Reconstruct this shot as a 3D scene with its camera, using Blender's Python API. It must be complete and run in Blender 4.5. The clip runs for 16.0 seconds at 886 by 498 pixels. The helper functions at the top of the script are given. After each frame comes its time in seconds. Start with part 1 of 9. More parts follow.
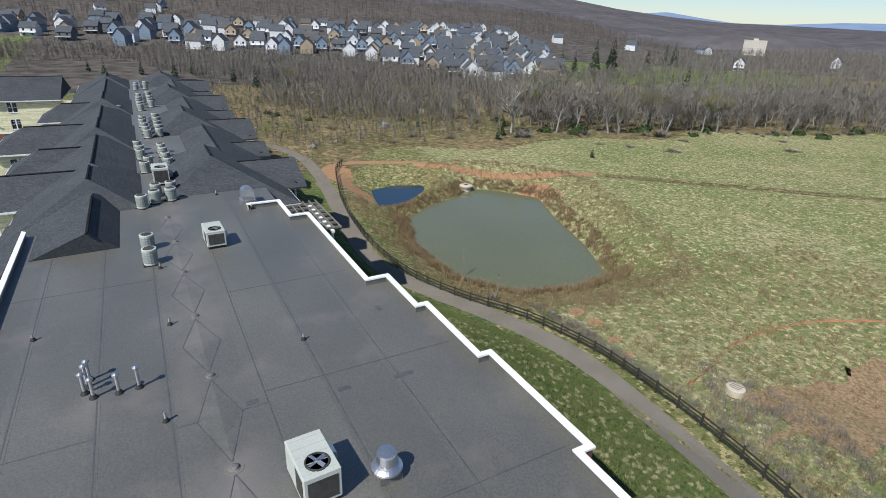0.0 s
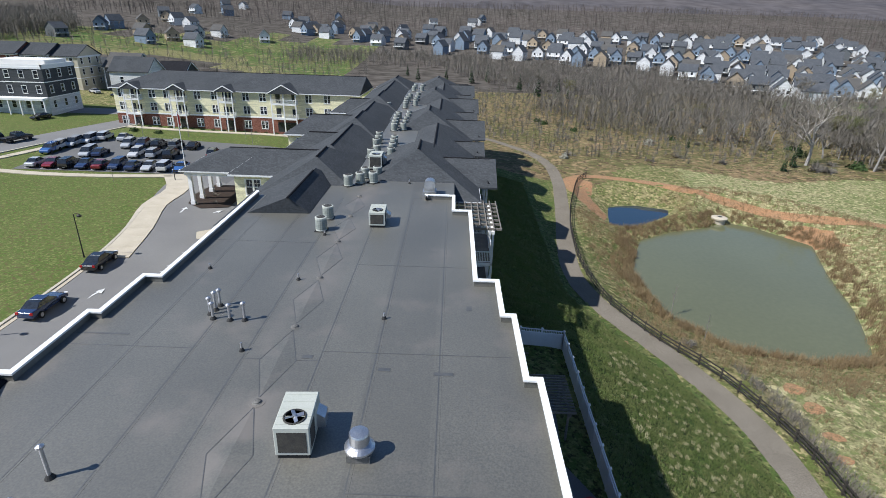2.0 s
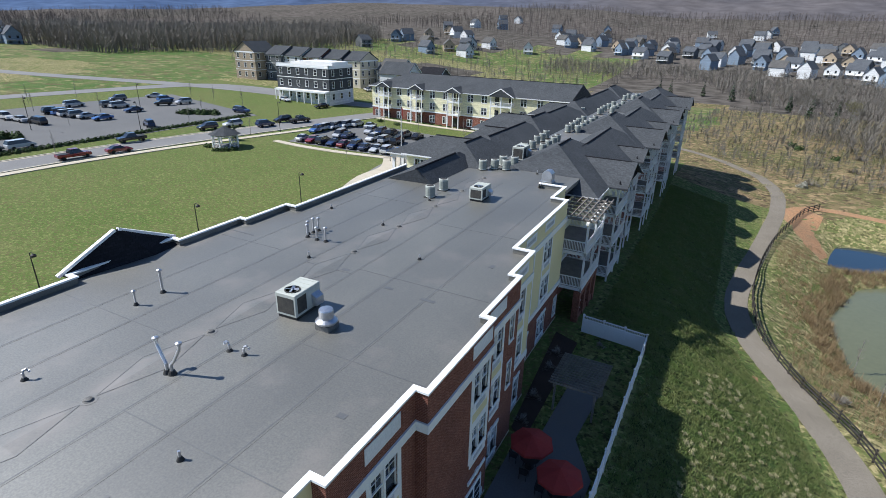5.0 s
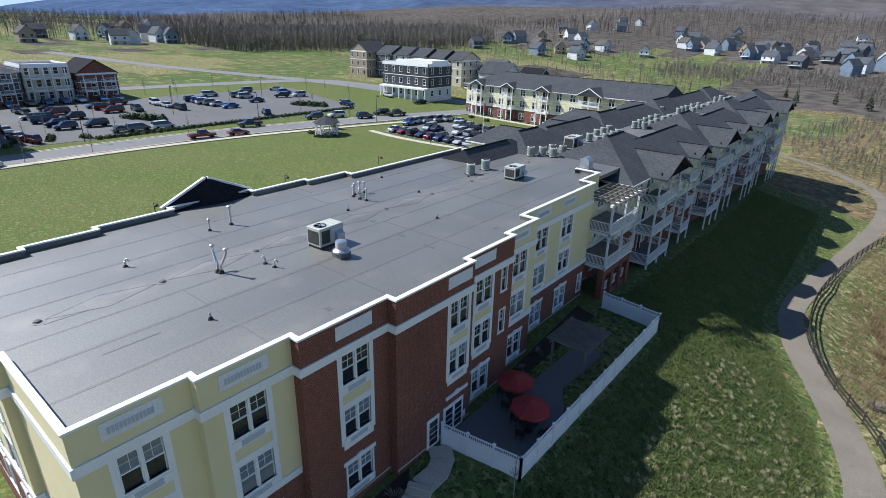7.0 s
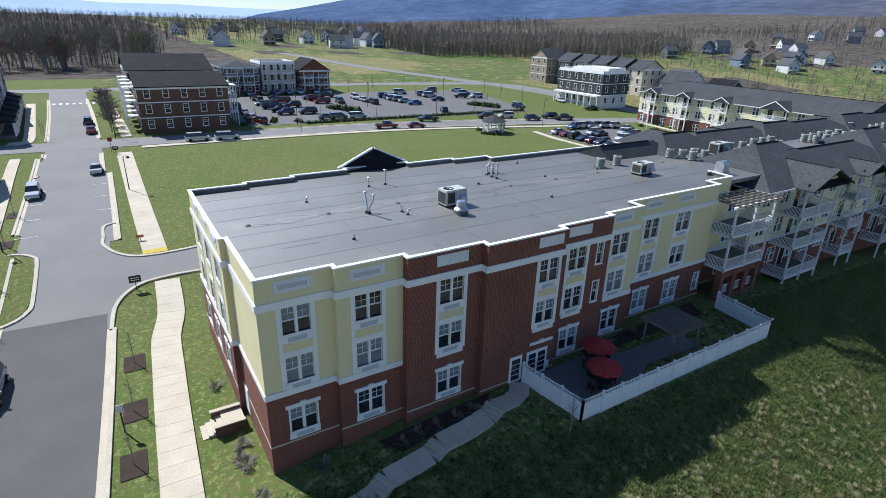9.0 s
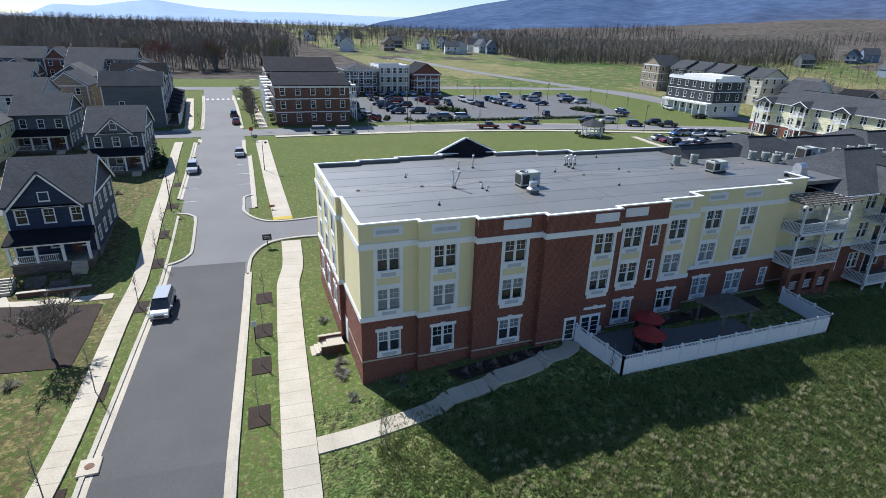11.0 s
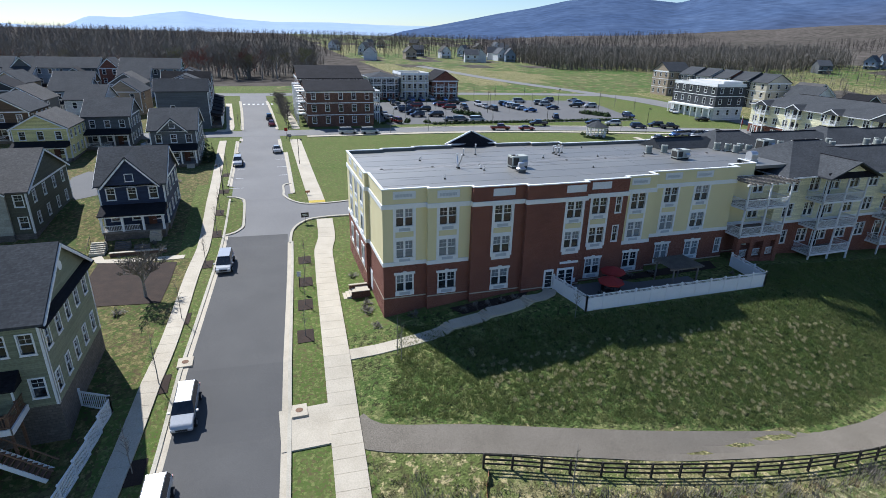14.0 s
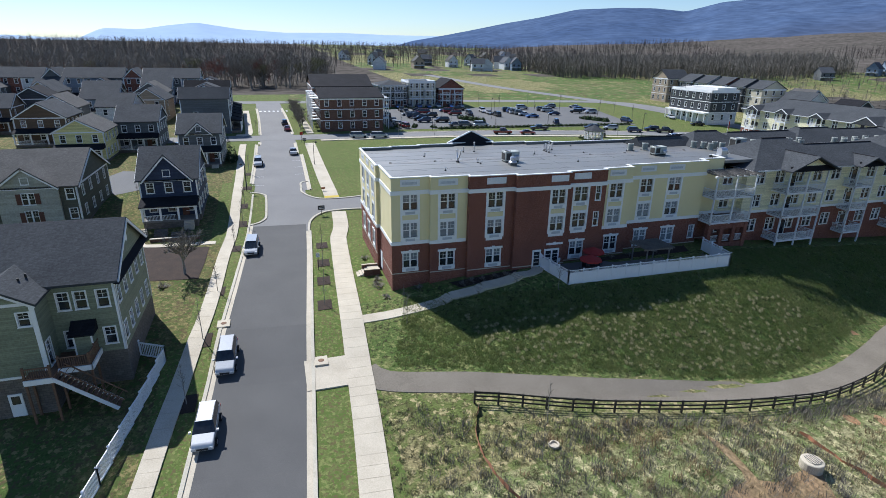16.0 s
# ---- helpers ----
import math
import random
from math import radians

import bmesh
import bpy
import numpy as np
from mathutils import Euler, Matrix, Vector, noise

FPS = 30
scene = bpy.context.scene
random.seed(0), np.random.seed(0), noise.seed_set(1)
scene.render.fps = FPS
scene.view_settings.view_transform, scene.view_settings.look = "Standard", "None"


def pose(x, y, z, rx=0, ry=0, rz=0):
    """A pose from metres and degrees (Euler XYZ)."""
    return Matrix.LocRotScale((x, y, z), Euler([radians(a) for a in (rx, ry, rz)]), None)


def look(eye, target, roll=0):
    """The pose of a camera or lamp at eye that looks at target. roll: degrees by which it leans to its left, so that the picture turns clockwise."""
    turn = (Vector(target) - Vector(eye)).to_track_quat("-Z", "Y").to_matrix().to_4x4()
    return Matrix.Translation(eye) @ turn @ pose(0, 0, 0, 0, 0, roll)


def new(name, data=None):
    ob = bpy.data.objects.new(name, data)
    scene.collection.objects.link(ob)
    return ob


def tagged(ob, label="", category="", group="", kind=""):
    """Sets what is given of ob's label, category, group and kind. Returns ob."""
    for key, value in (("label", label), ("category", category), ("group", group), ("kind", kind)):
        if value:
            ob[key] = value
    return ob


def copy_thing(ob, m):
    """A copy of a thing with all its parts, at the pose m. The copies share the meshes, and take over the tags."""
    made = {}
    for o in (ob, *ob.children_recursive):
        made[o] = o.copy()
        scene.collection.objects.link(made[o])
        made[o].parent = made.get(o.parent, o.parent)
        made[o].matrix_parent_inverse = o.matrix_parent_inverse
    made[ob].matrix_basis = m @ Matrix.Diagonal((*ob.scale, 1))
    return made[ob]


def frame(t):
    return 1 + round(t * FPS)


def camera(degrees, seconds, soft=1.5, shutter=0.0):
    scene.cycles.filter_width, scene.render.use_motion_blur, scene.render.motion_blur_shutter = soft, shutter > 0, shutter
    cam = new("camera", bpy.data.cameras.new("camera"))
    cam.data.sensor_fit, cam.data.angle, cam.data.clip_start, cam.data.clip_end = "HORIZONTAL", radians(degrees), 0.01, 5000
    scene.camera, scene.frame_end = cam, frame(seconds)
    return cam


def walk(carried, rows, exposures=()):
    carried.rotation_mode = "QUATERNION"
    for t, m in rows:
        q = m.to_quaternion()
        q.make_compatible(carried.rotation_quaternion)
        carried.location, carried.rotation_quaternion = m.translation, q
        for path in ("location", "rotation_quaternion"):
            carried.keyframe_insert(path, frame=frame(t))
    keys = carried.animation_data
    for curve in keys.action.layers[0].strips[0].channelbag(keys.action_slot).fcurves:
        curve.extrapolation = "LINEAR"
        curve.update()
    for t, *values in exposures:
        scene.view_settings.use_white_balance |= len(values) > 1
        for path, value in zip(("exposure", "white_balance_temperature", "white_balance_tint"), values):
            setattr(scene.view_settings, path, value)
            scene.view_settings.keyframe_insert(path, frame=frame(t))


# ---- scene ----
cam = camera(78.7, 16.0, soft=0.85)
ROWS = [
    (0, (0.743, -0.175, 28.575), (9.774, 15.815, 20.654), 2.21),
    (0.5, (2.863, -0.592, 28.557), (10.688, 16.041, 20.675), 2.07),
    (1, (5.022, -1.056, 28.488), (10.737, 16.426, 20.632), 1.87),
    (1.5, (7.122, -1.495, 28.411), (9.831, 16.7, 20.563), 1.78),
    (2, (9.3, -2.011, 28.359), (9.129, 16.388, 20.521), 1.69),
    (2.5, (11.386, -2.442, 28.285), (8.663, 15.766, 20.472), 1.65),
    (3, (13.457, -2.915, 28.183), (8.174, 14.739, 20.409), 1.57),
    (3.5, (15.673, -3.481, 28.139), (8.323, 13.434, 20.402), 1.56),
    (3.7, (16.535, -3.693, 28.09), (8.876, 13.091, 20.367), 1.53),
    (5.8, (25.88, -5.981, 27.581), (16.369, 9.909, 20.028), 1.27),
    (6, (26.787, -6.194, 27.537), (16.859, 9.444, 19.995), 1.25),
    (6.5, (28.982, -6.728, 27.398), (18.14, 8.229, 19.735), 1.29),
    (7, (31.191, -7.254, 27.301), (19.542, 7.095, 19.658), 1.36),
    (7.5, (33.37, -7.804, 27.227), (20.722, 5.693, 19.619), 1.40),
    (8, (35.555, -8.341, 27.181), (21.881, 4.132, 19.6), 1.49),
    (8.5, (37.671, -8.872, 27.093), (23.056, 2.496, 19.531), 1.58),
    (9, (39.798, -9.426, 27.04), (24.121, 0.431, 19.487), 1.75),
    (9.5, (42.019, -9.918, 27.003), (25.447, -1.652, 19.452), 1.86),
    (10, (43.946, -10.301, 26.943), (26.941, -2.943, 19.413), 1.86),
    (10.2, (44.807, -10.497, 26.961), (27.704, -3.353, 19.446), 1.84),
    (12.3, (53.868, -12.541, 27.161), (36.318, -6.383, 19.807), 1.62),
    (12.5, (54.729, -12.737, 27.185), (37.157, -6.622, 19.848), 1.60),
    (13, (56.898, -13.215, 27.336), (39.282, -7.181, 20.04), 1.48),
    (13.5, (59.096, -13.718, 27.422), (41.434, -7.766, 20.168), 1.41),
    (14, (61.275, -14.193, 27.472), (43.573, -8.318, 20.253), 1.34),
    (14.5, (63.425, -14.68, 27.54), (45.687, -8.867, 20.359), 1.25),
    (15, (65.602, -15.191, 27.607), (47.818, -9.481, 20.459), 1.18),
    (15.5, (67.828, -15.646, 27.603), (50.002, -10.032, 20.481), 1.07),
    (16, (70.052, -16.059, 27.563), (52.151, -10.452, 20.626), 1.01),
]
EXPOSURES = ((0.0, 0.22, 6200, 9), (3.5, 0.50, 6150, 9), (9.0, 0.55, 5950, 10), (16.0, 0.48, 5920, 10))
walk(cam, [(t, look(eye, target, roll)) for t, eye, target, roll in ROWS], EXPOSURES)

# ---- daylight ----
SUN_WAY = Vector((-0.84, -0.40, 1.0)).normalized()  # towards the sun
world = bpy.data.worlds.new("sky")
world.use_nodes = True
scene.world = world
sky = world.node_tree.nodes.new("ShaderNodeTexSky")
sky.sky_type, sky.sun_disc = "NISHITA", False
sky.sun_elevation = math.asin(SUN_WAY.z)
sky.sun_rotation = math.atan2(SUN_WAY.x, SUN_WAY.y)
sky.air_density, sky.dust_density, sky.ozone_density = 1.0, 0.1, 3.0
back = world.node_tree.nodes["Background"]
back.inputs["Strength"].default_value = 0.078
cool = world.node_tree.nodes.new("ShaderNodeMix")
cool.data_type, cool.blend_type = "RGBA", "MULTIPLY"
cool.inputs["Factor"].default_value = 1
cool.inputs["B"].default_value = (0.92, 0.98, 1.09, 1)
world.node_tree.links.new(sky.outputs[0], cool.inputs["A"])
world.node_tree.links.new(cool.outputs["Result"], back.inputs["Color"])
sun = new("sun", bpy.data.lights.new("sun", "SUN"))
sun.data.energy, sun.data.angle, sun.data.color = 4.9, radians(0.5), (1.0, 0.965, 0.92)
sun.matrix_world = look((0, 0, 60), Vector((0, 0, 60)) - SUN_WAY)

# ---- shape of the land ----
POND = [(44.5, 92), (39, 78), (40, 63), (45.5, 56), (54, 53.5), (62.5, 54.5), (68, 66), (72.5, 80), (77.5, 92), (71, 101), (66, 104), (60, 100), (52, 97)]
POOL = [(40.6, 98), (42.0, 105), (43.5, 110.5), (50, 112), (57, 109.5), (55.5, 105.5), (50.5, 101), (45.5, 97)]
POND_Z, POOL_Z = -8.6, -8.2


def ramp(a, b, v):
    t = np.clip((np.asarray(v, float) - a) / (b - a), 0, 1)
    return t * t * (3 - 2 * t)


def shore(x, y, ring):
    """Signed distance to a closed outline, negative inside."""
    x, y = np.asarray(x, float), np.asarray(y, float)
    best, inside = np.full(np.broadcast(x, y).shape, 1e9), np.zeros(np.broadcast(x, y).shape, bool)
    for (ax, ay), (bx, by) in zip(ring, ring[1:] + ring[:1]):
        ex, ey = bx - ax, by - ay
        t = np.clip(((x - ax) * ex + (y - ay) * ey) / (ex * ex + ey * ey), 0, 1)
        best = np.minimum(best, np.hypot(x - ax - t * ex, y - ay - t * ey))
        cross = (ay > y) != (by > y)
        inside ^= cross & (x < ax + (y - ay) * ex / (ey if ey else 1e-9))
    return np.where(inside, -best, best)


FOOT_Y = (-10, -2.6, 8.4, 19, 31.5, 36.6, 42.4, 49.6, 54.4, 60, 68, 79, 91.7, 118)
FOOT_X = (25.4, 28.0, 31.4, 33.8, 35.3, 35.0, 33.4, 30.7, 28.7, 27.0, 26.0, 27.0, 29.0, 32.6)


def ground_z(x, y):
    """Height of the bare ground."""
    x, y = np.asarray(x, float), np.asarray(y, float)
    west = np.interp(x, (-1500, -900, -500, -300, -134, -80, -50, -30, -13, 0, 17, 24, 36, 60, 100), (34, 24, 13, 9, 5.5, 3.6, 2.7, 2.1, 0.5, 0.2, -0.3, -1.4, -2.4, -3.6, -4.5))
    side = np.interp(y, (-20, 0, 13, 30, 43, 60, 90, 130, 200), (-2.4, -2.0, -2.4, -3.5, -4.0, -4.7, -5.4, -5.3, -6.5))
    side = side + (-5.0 - side) * ramp(40, 62, x)
    top = np.interp(y, (-6, 9, 14, 40, 55, 80, 120, 150), (0.2, 1.9, 2.2, 2.3, 1.2, -0.3, -1.5, -4.5))
    edge = 13.5 + 5.8 * ramp(8, 16, y) * ramp(75, 45, y)
    foot = np.interp(y, (19, 31.5, 36.6, 42.4, 49.6, 54.4, 60, 68, 79, 91.7, 118), (35.5, 35.0, 34.6, 32.8, 29.9, 28.0, 26.4, 25.6, 26.4, 28.6, 32.0))
    u = np.clip((x - edge) / (foot - edge), 0, 1)
    u = 0.75 * u + 0.25 * u * u * (3 - 2 * u)
    k = ramp(-14, 2, y) * ramp(-17, -8, x)
    z = west * (1 - k) + (top * (1 - u) + side * u) * k
    v = ramp(150, 215, y + 0.2 * x) * ramp(-300, -90, x)
    z = z * (1 - v) - 6.5 * v
    z = np.minimum(z, POND_Z + 0.15 + 0.36 * np.maximum(shore(x, y, POND), -4))
    z = np.minimum(z, POOL_Z + 0.15 + 0.4 * np.maximum(shore(x, y, POOL), -3))
    r = y + 0.1 * x
    north = ramp(1.35, 0.6, x / np.maximum(y, 1.0))
    return z + (18 * ramp(330, 680, r) + 40 * ramp(650, 1250, r)) * north


def gz(x, y):
    return float(ground_z(x, y))


# ---- materials ----
def material(name, a, b=None, scale=0.5, fine=8.0, rough=0.85, metal=0.0, bump=0.0, contrast=0.5, speckle=0.25, stretch=(1, 1, 1), spec=0.3):
    """Two colours mixed by broad noise, broken up by fine noise, with relief from the fine noise."""
    m = bpy.data.materials.new(name)
    m.use_nodes = True
    n, l = m.node_tree.nodes, m.node_tree.links
    p = n["Principled BSDF"]
    p.inputs["Roughness"].default_value, p.inputs["Metallic"].default_value = rough, metal
    p.inputs["Specular IOR Level"].default_value = spec
    geo = n.new("ShaderNodeNewGeometry")
    mapping = n.new("ShaderNodeMapping")
    mapping.inputs["Scale"].default_value = stretch
    l.new(geo.outputs["Position"], mapping.inputs["Vector"])
    broad, small = n.new("ShaderNodeTexNoise"), n.new("ShaderNodeTexNoise")
    broad.inputs["Scale"].default_value, broad.inputs["Detail"].default_value = scale, 4
    small.inputs["Scale"].default_value, small.inputs["Detail"].default_value = fine, 3
    for tex in (broad, small):
        l.new(mapping.outputs[0], tex.inputs["Vector"])
    ramp_node = n.new("ShaderNodeValToRGB")
    ramp_node.color_ramp.elements[0].position, ramp_node.color_ramp.elements[1].position = 0.5 - contrast / 2, 0.5 + contrast / 2
    ramp_node.color_ramp.elements[0].color = (*a, 1)
    ramp_node.color_ramp.elements[1].color = (*(b or a), 1)
    l.new(broad.outputs["Fac"], ramp_node.inputs[0])
    grain = n.new("ShaderNodeMapRange")
    grain.inputs["From Min"].default_value, grain.inputs["From Max"].default_value = 0.3, 0.7
    grain.inputs["To Min"].default_value, grain.inputs["To Max"].default_value = 1 - speckle, 1 + speckle
    l.new(small.outputs["Fac"], grain.inputs["Value"])
    mix = n.new("ShaderNodeMix")
    mix.data_type, mix.blend_type = "RGBA", "MULTIPLY"
    mix.inputs["Factor"].default_value = 1
    l.new(ramp_node.outputs[0], mix.inputs["A"])
    l.new(grain.outputs[0], mix.inputs["B"])
    l.new(mix.outputs["Result"], p.inputs["Base Color"])
    if bump:
        b_node = n.new("ShaderNodeBump")
        b_node.inputs["Strength"].default_value, b_node.inputs["Distance"].default_value = min(1, bump * 5), bump
        l.new(small.outputs["Fac"], b_node.inputs["Height"])
        l.new(b_node.outputs[0], p.inputs["Normal"])
    return m


def coursed(name, a, b, joint, width, height, gap, rough=0.85, slope=False, bump=0.01):
    """Courses of bricks, shingles or boards, laid level round the walls."""
    m = material(name, a, b, 0.35, 6.0, rough, speckle=0.15)
    n, l = m.node_tree.nodes, m.node_tree.links
    p = n["Principled BSDF"]
    geo, sep, add, vec = n.new("ShaderNodeNewGeometry"), n.new("ShaderNodeSeparateXYZ"), n.new("ShaderNodeMath"), n.new("ShaderNodeCombineXYZ")
    l.new(geo.outputs["Position"], sep.inputs[0])
    l.new(sep.outputs[0], add.inputs[0])
    l.new(sep.outputs[1], add.inputs[1])
    l.new(add.outputs[0], vec.inputs[0])
    if slope:
        steep = n.new("ShaderNodeMath")
        steep.operation = "MULTIPLY"
        steep.inputs[1].default_value = 2.2
        l.new(sep.outputs[2], steep.inputs[0])
        l.new(steep.outputs[0], vec.inputs[1])
    else:
        l.new(sep.outputs[2], vec.inputs[1])
    tex = n.new("ShaderNodeTexBrick")
    tex.inputs["Scale"].default_value = 1.0
    tex.inputs["Brick Width"].default_value, tex.inputs["Row Height"].default_value, tex.inputs["Mortar Size"].default_value = width, height, gap
    tex.inputs["Mortar Smooth"].default_value = 0.3
    tex.inputs["Color1"].default_value, tex.inputs["Color2"].default_value, tex.inputs["Mortar"].default_value = (1, 1, 1, 1), (0.72, 0.72, 0.72, 1), (*joint, 1)
    l.new(vec.outputs[0], tex.inputs["Vector"])
    mix = n.new("ShaderNodeMix")
    mix.data_type, mix.blend_type = "RGBA", "MULTIPLY"
    mix.inputs["Factor"].default_value = 1
    l.new(p.inputs["Base Color"].links[0].from_socket, mix.inputs["A"])
    l.new(tex.outputs["Color"], mix.inputs["B"])
    l.new(mix.outputs["Result"], p.inputs["Base Color"])
    b_node = n.new("ShaderNodeBump")
    b_node.invert = True
    b_node.inputs["Strength"].default_value, b_node.inputs["Distance"].default_value = 0.5, bump
    l.new(tex.outputs["Fac"], b_node.inputs["Height"])
    l.new(b_node.outputs[0], p.inputs["Normal"])
    return m


def grassland(name, straw, green, earth, patch=0.05, tuft=1.3, bump=0.2, lean=0.5, rough=0.95):
    """Grass in patches: green and dry tussocks of two sizes, with earth showing in the gaps."""
    m = material(name, straw, green, patch, 5.0, rough, bump=bump, contrast=0.3, speckle=0.4, spec=0.1)
    n, l = m.node_tree.nodes, m.node_tree.links
    p = n["Principled BSDF"]
    geo = n.new("ShaderNodeNewGeometry")
    for scale, colour, lo, hi, most in ((tuft * 0.3, straw, 0.5, 0.58, 0.7), (tuft, green, lean - 0.02, lean + 0.05, 0.85), (tuft * 2.1, earth, 0.52, 0.6, 0.9), (tuft * 1.7, tuple(c * 1.45 for c in straw), 0.55, 0.61, 0.9)):
        tex, cut, mix = n.new("ShaderNodeTexNoise"), n.new("ShaderNodeMapRange"), n.new("ShaderNodeMix")
        tex.inputs["Scale"].default_value, tex.inputs["Detail"].default_value, tex.inputs["Roughness"].default_value = scale, 6, 0.62
        spot = n.new("ShaderNodeMapping")
        spot.inputs["Location"].default_value = (scale * 31, scale * 17, 3)
        l.new(geo.outputs["Position"], spot.inputs["Vector"])
        l.new(spot.outputs[0], tex.inputs["Vector"])
        cut.inputs["From Min"].default_value, cut.inputs["From Max"].default_value, cut.inputs["To Max"].default_value = lo, hi, most
        l.new(tex.outputs["Fac"], cut.inputs["Value"])
        mix.data_type = "RGBA"
        mix.inputs["B"].default_value = (*colour, 1)
        l.new(cut.outputs[0], mix.inputs["Factor"])
        l.new(p.inputs["Base Color"].links[0].from_socket, mix.inputs["A"])
        l.new(mix.outputs["Result"], p.inputs["Base Color"])
    return m


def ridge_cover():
    """Leafless purple-brown woods on the ridge, with blue haze put into the colour towards the far west."""
    m = material("hazed_wooded_ridge", (0.118, 0.107, 0.107), (0.084, 0.080, 0.086), 0.006, 0.03, 1.0, contrast=0.4, speckle=0.2, spec=0.0)
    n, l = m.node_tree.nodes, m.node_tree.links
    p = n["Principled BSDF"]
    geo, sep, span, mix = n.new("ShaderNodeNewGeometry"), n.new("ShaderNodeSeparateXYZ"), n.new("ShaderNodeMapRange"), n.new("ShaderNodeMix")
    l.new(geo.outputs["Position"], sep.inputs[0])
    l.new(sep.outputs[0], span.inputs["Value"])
    # painted haze: the blue tint sets in west of x -250, full at -1100
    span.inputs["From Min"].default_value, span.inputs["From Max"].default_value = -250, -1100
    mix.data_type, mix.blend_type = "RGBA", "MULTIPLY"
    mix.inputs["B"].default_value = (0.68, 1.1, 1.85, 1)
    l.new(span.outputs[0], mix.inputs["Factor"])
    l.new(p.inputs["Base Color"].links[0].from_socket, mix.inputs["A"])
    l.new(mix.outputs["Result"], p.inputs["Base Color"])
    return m


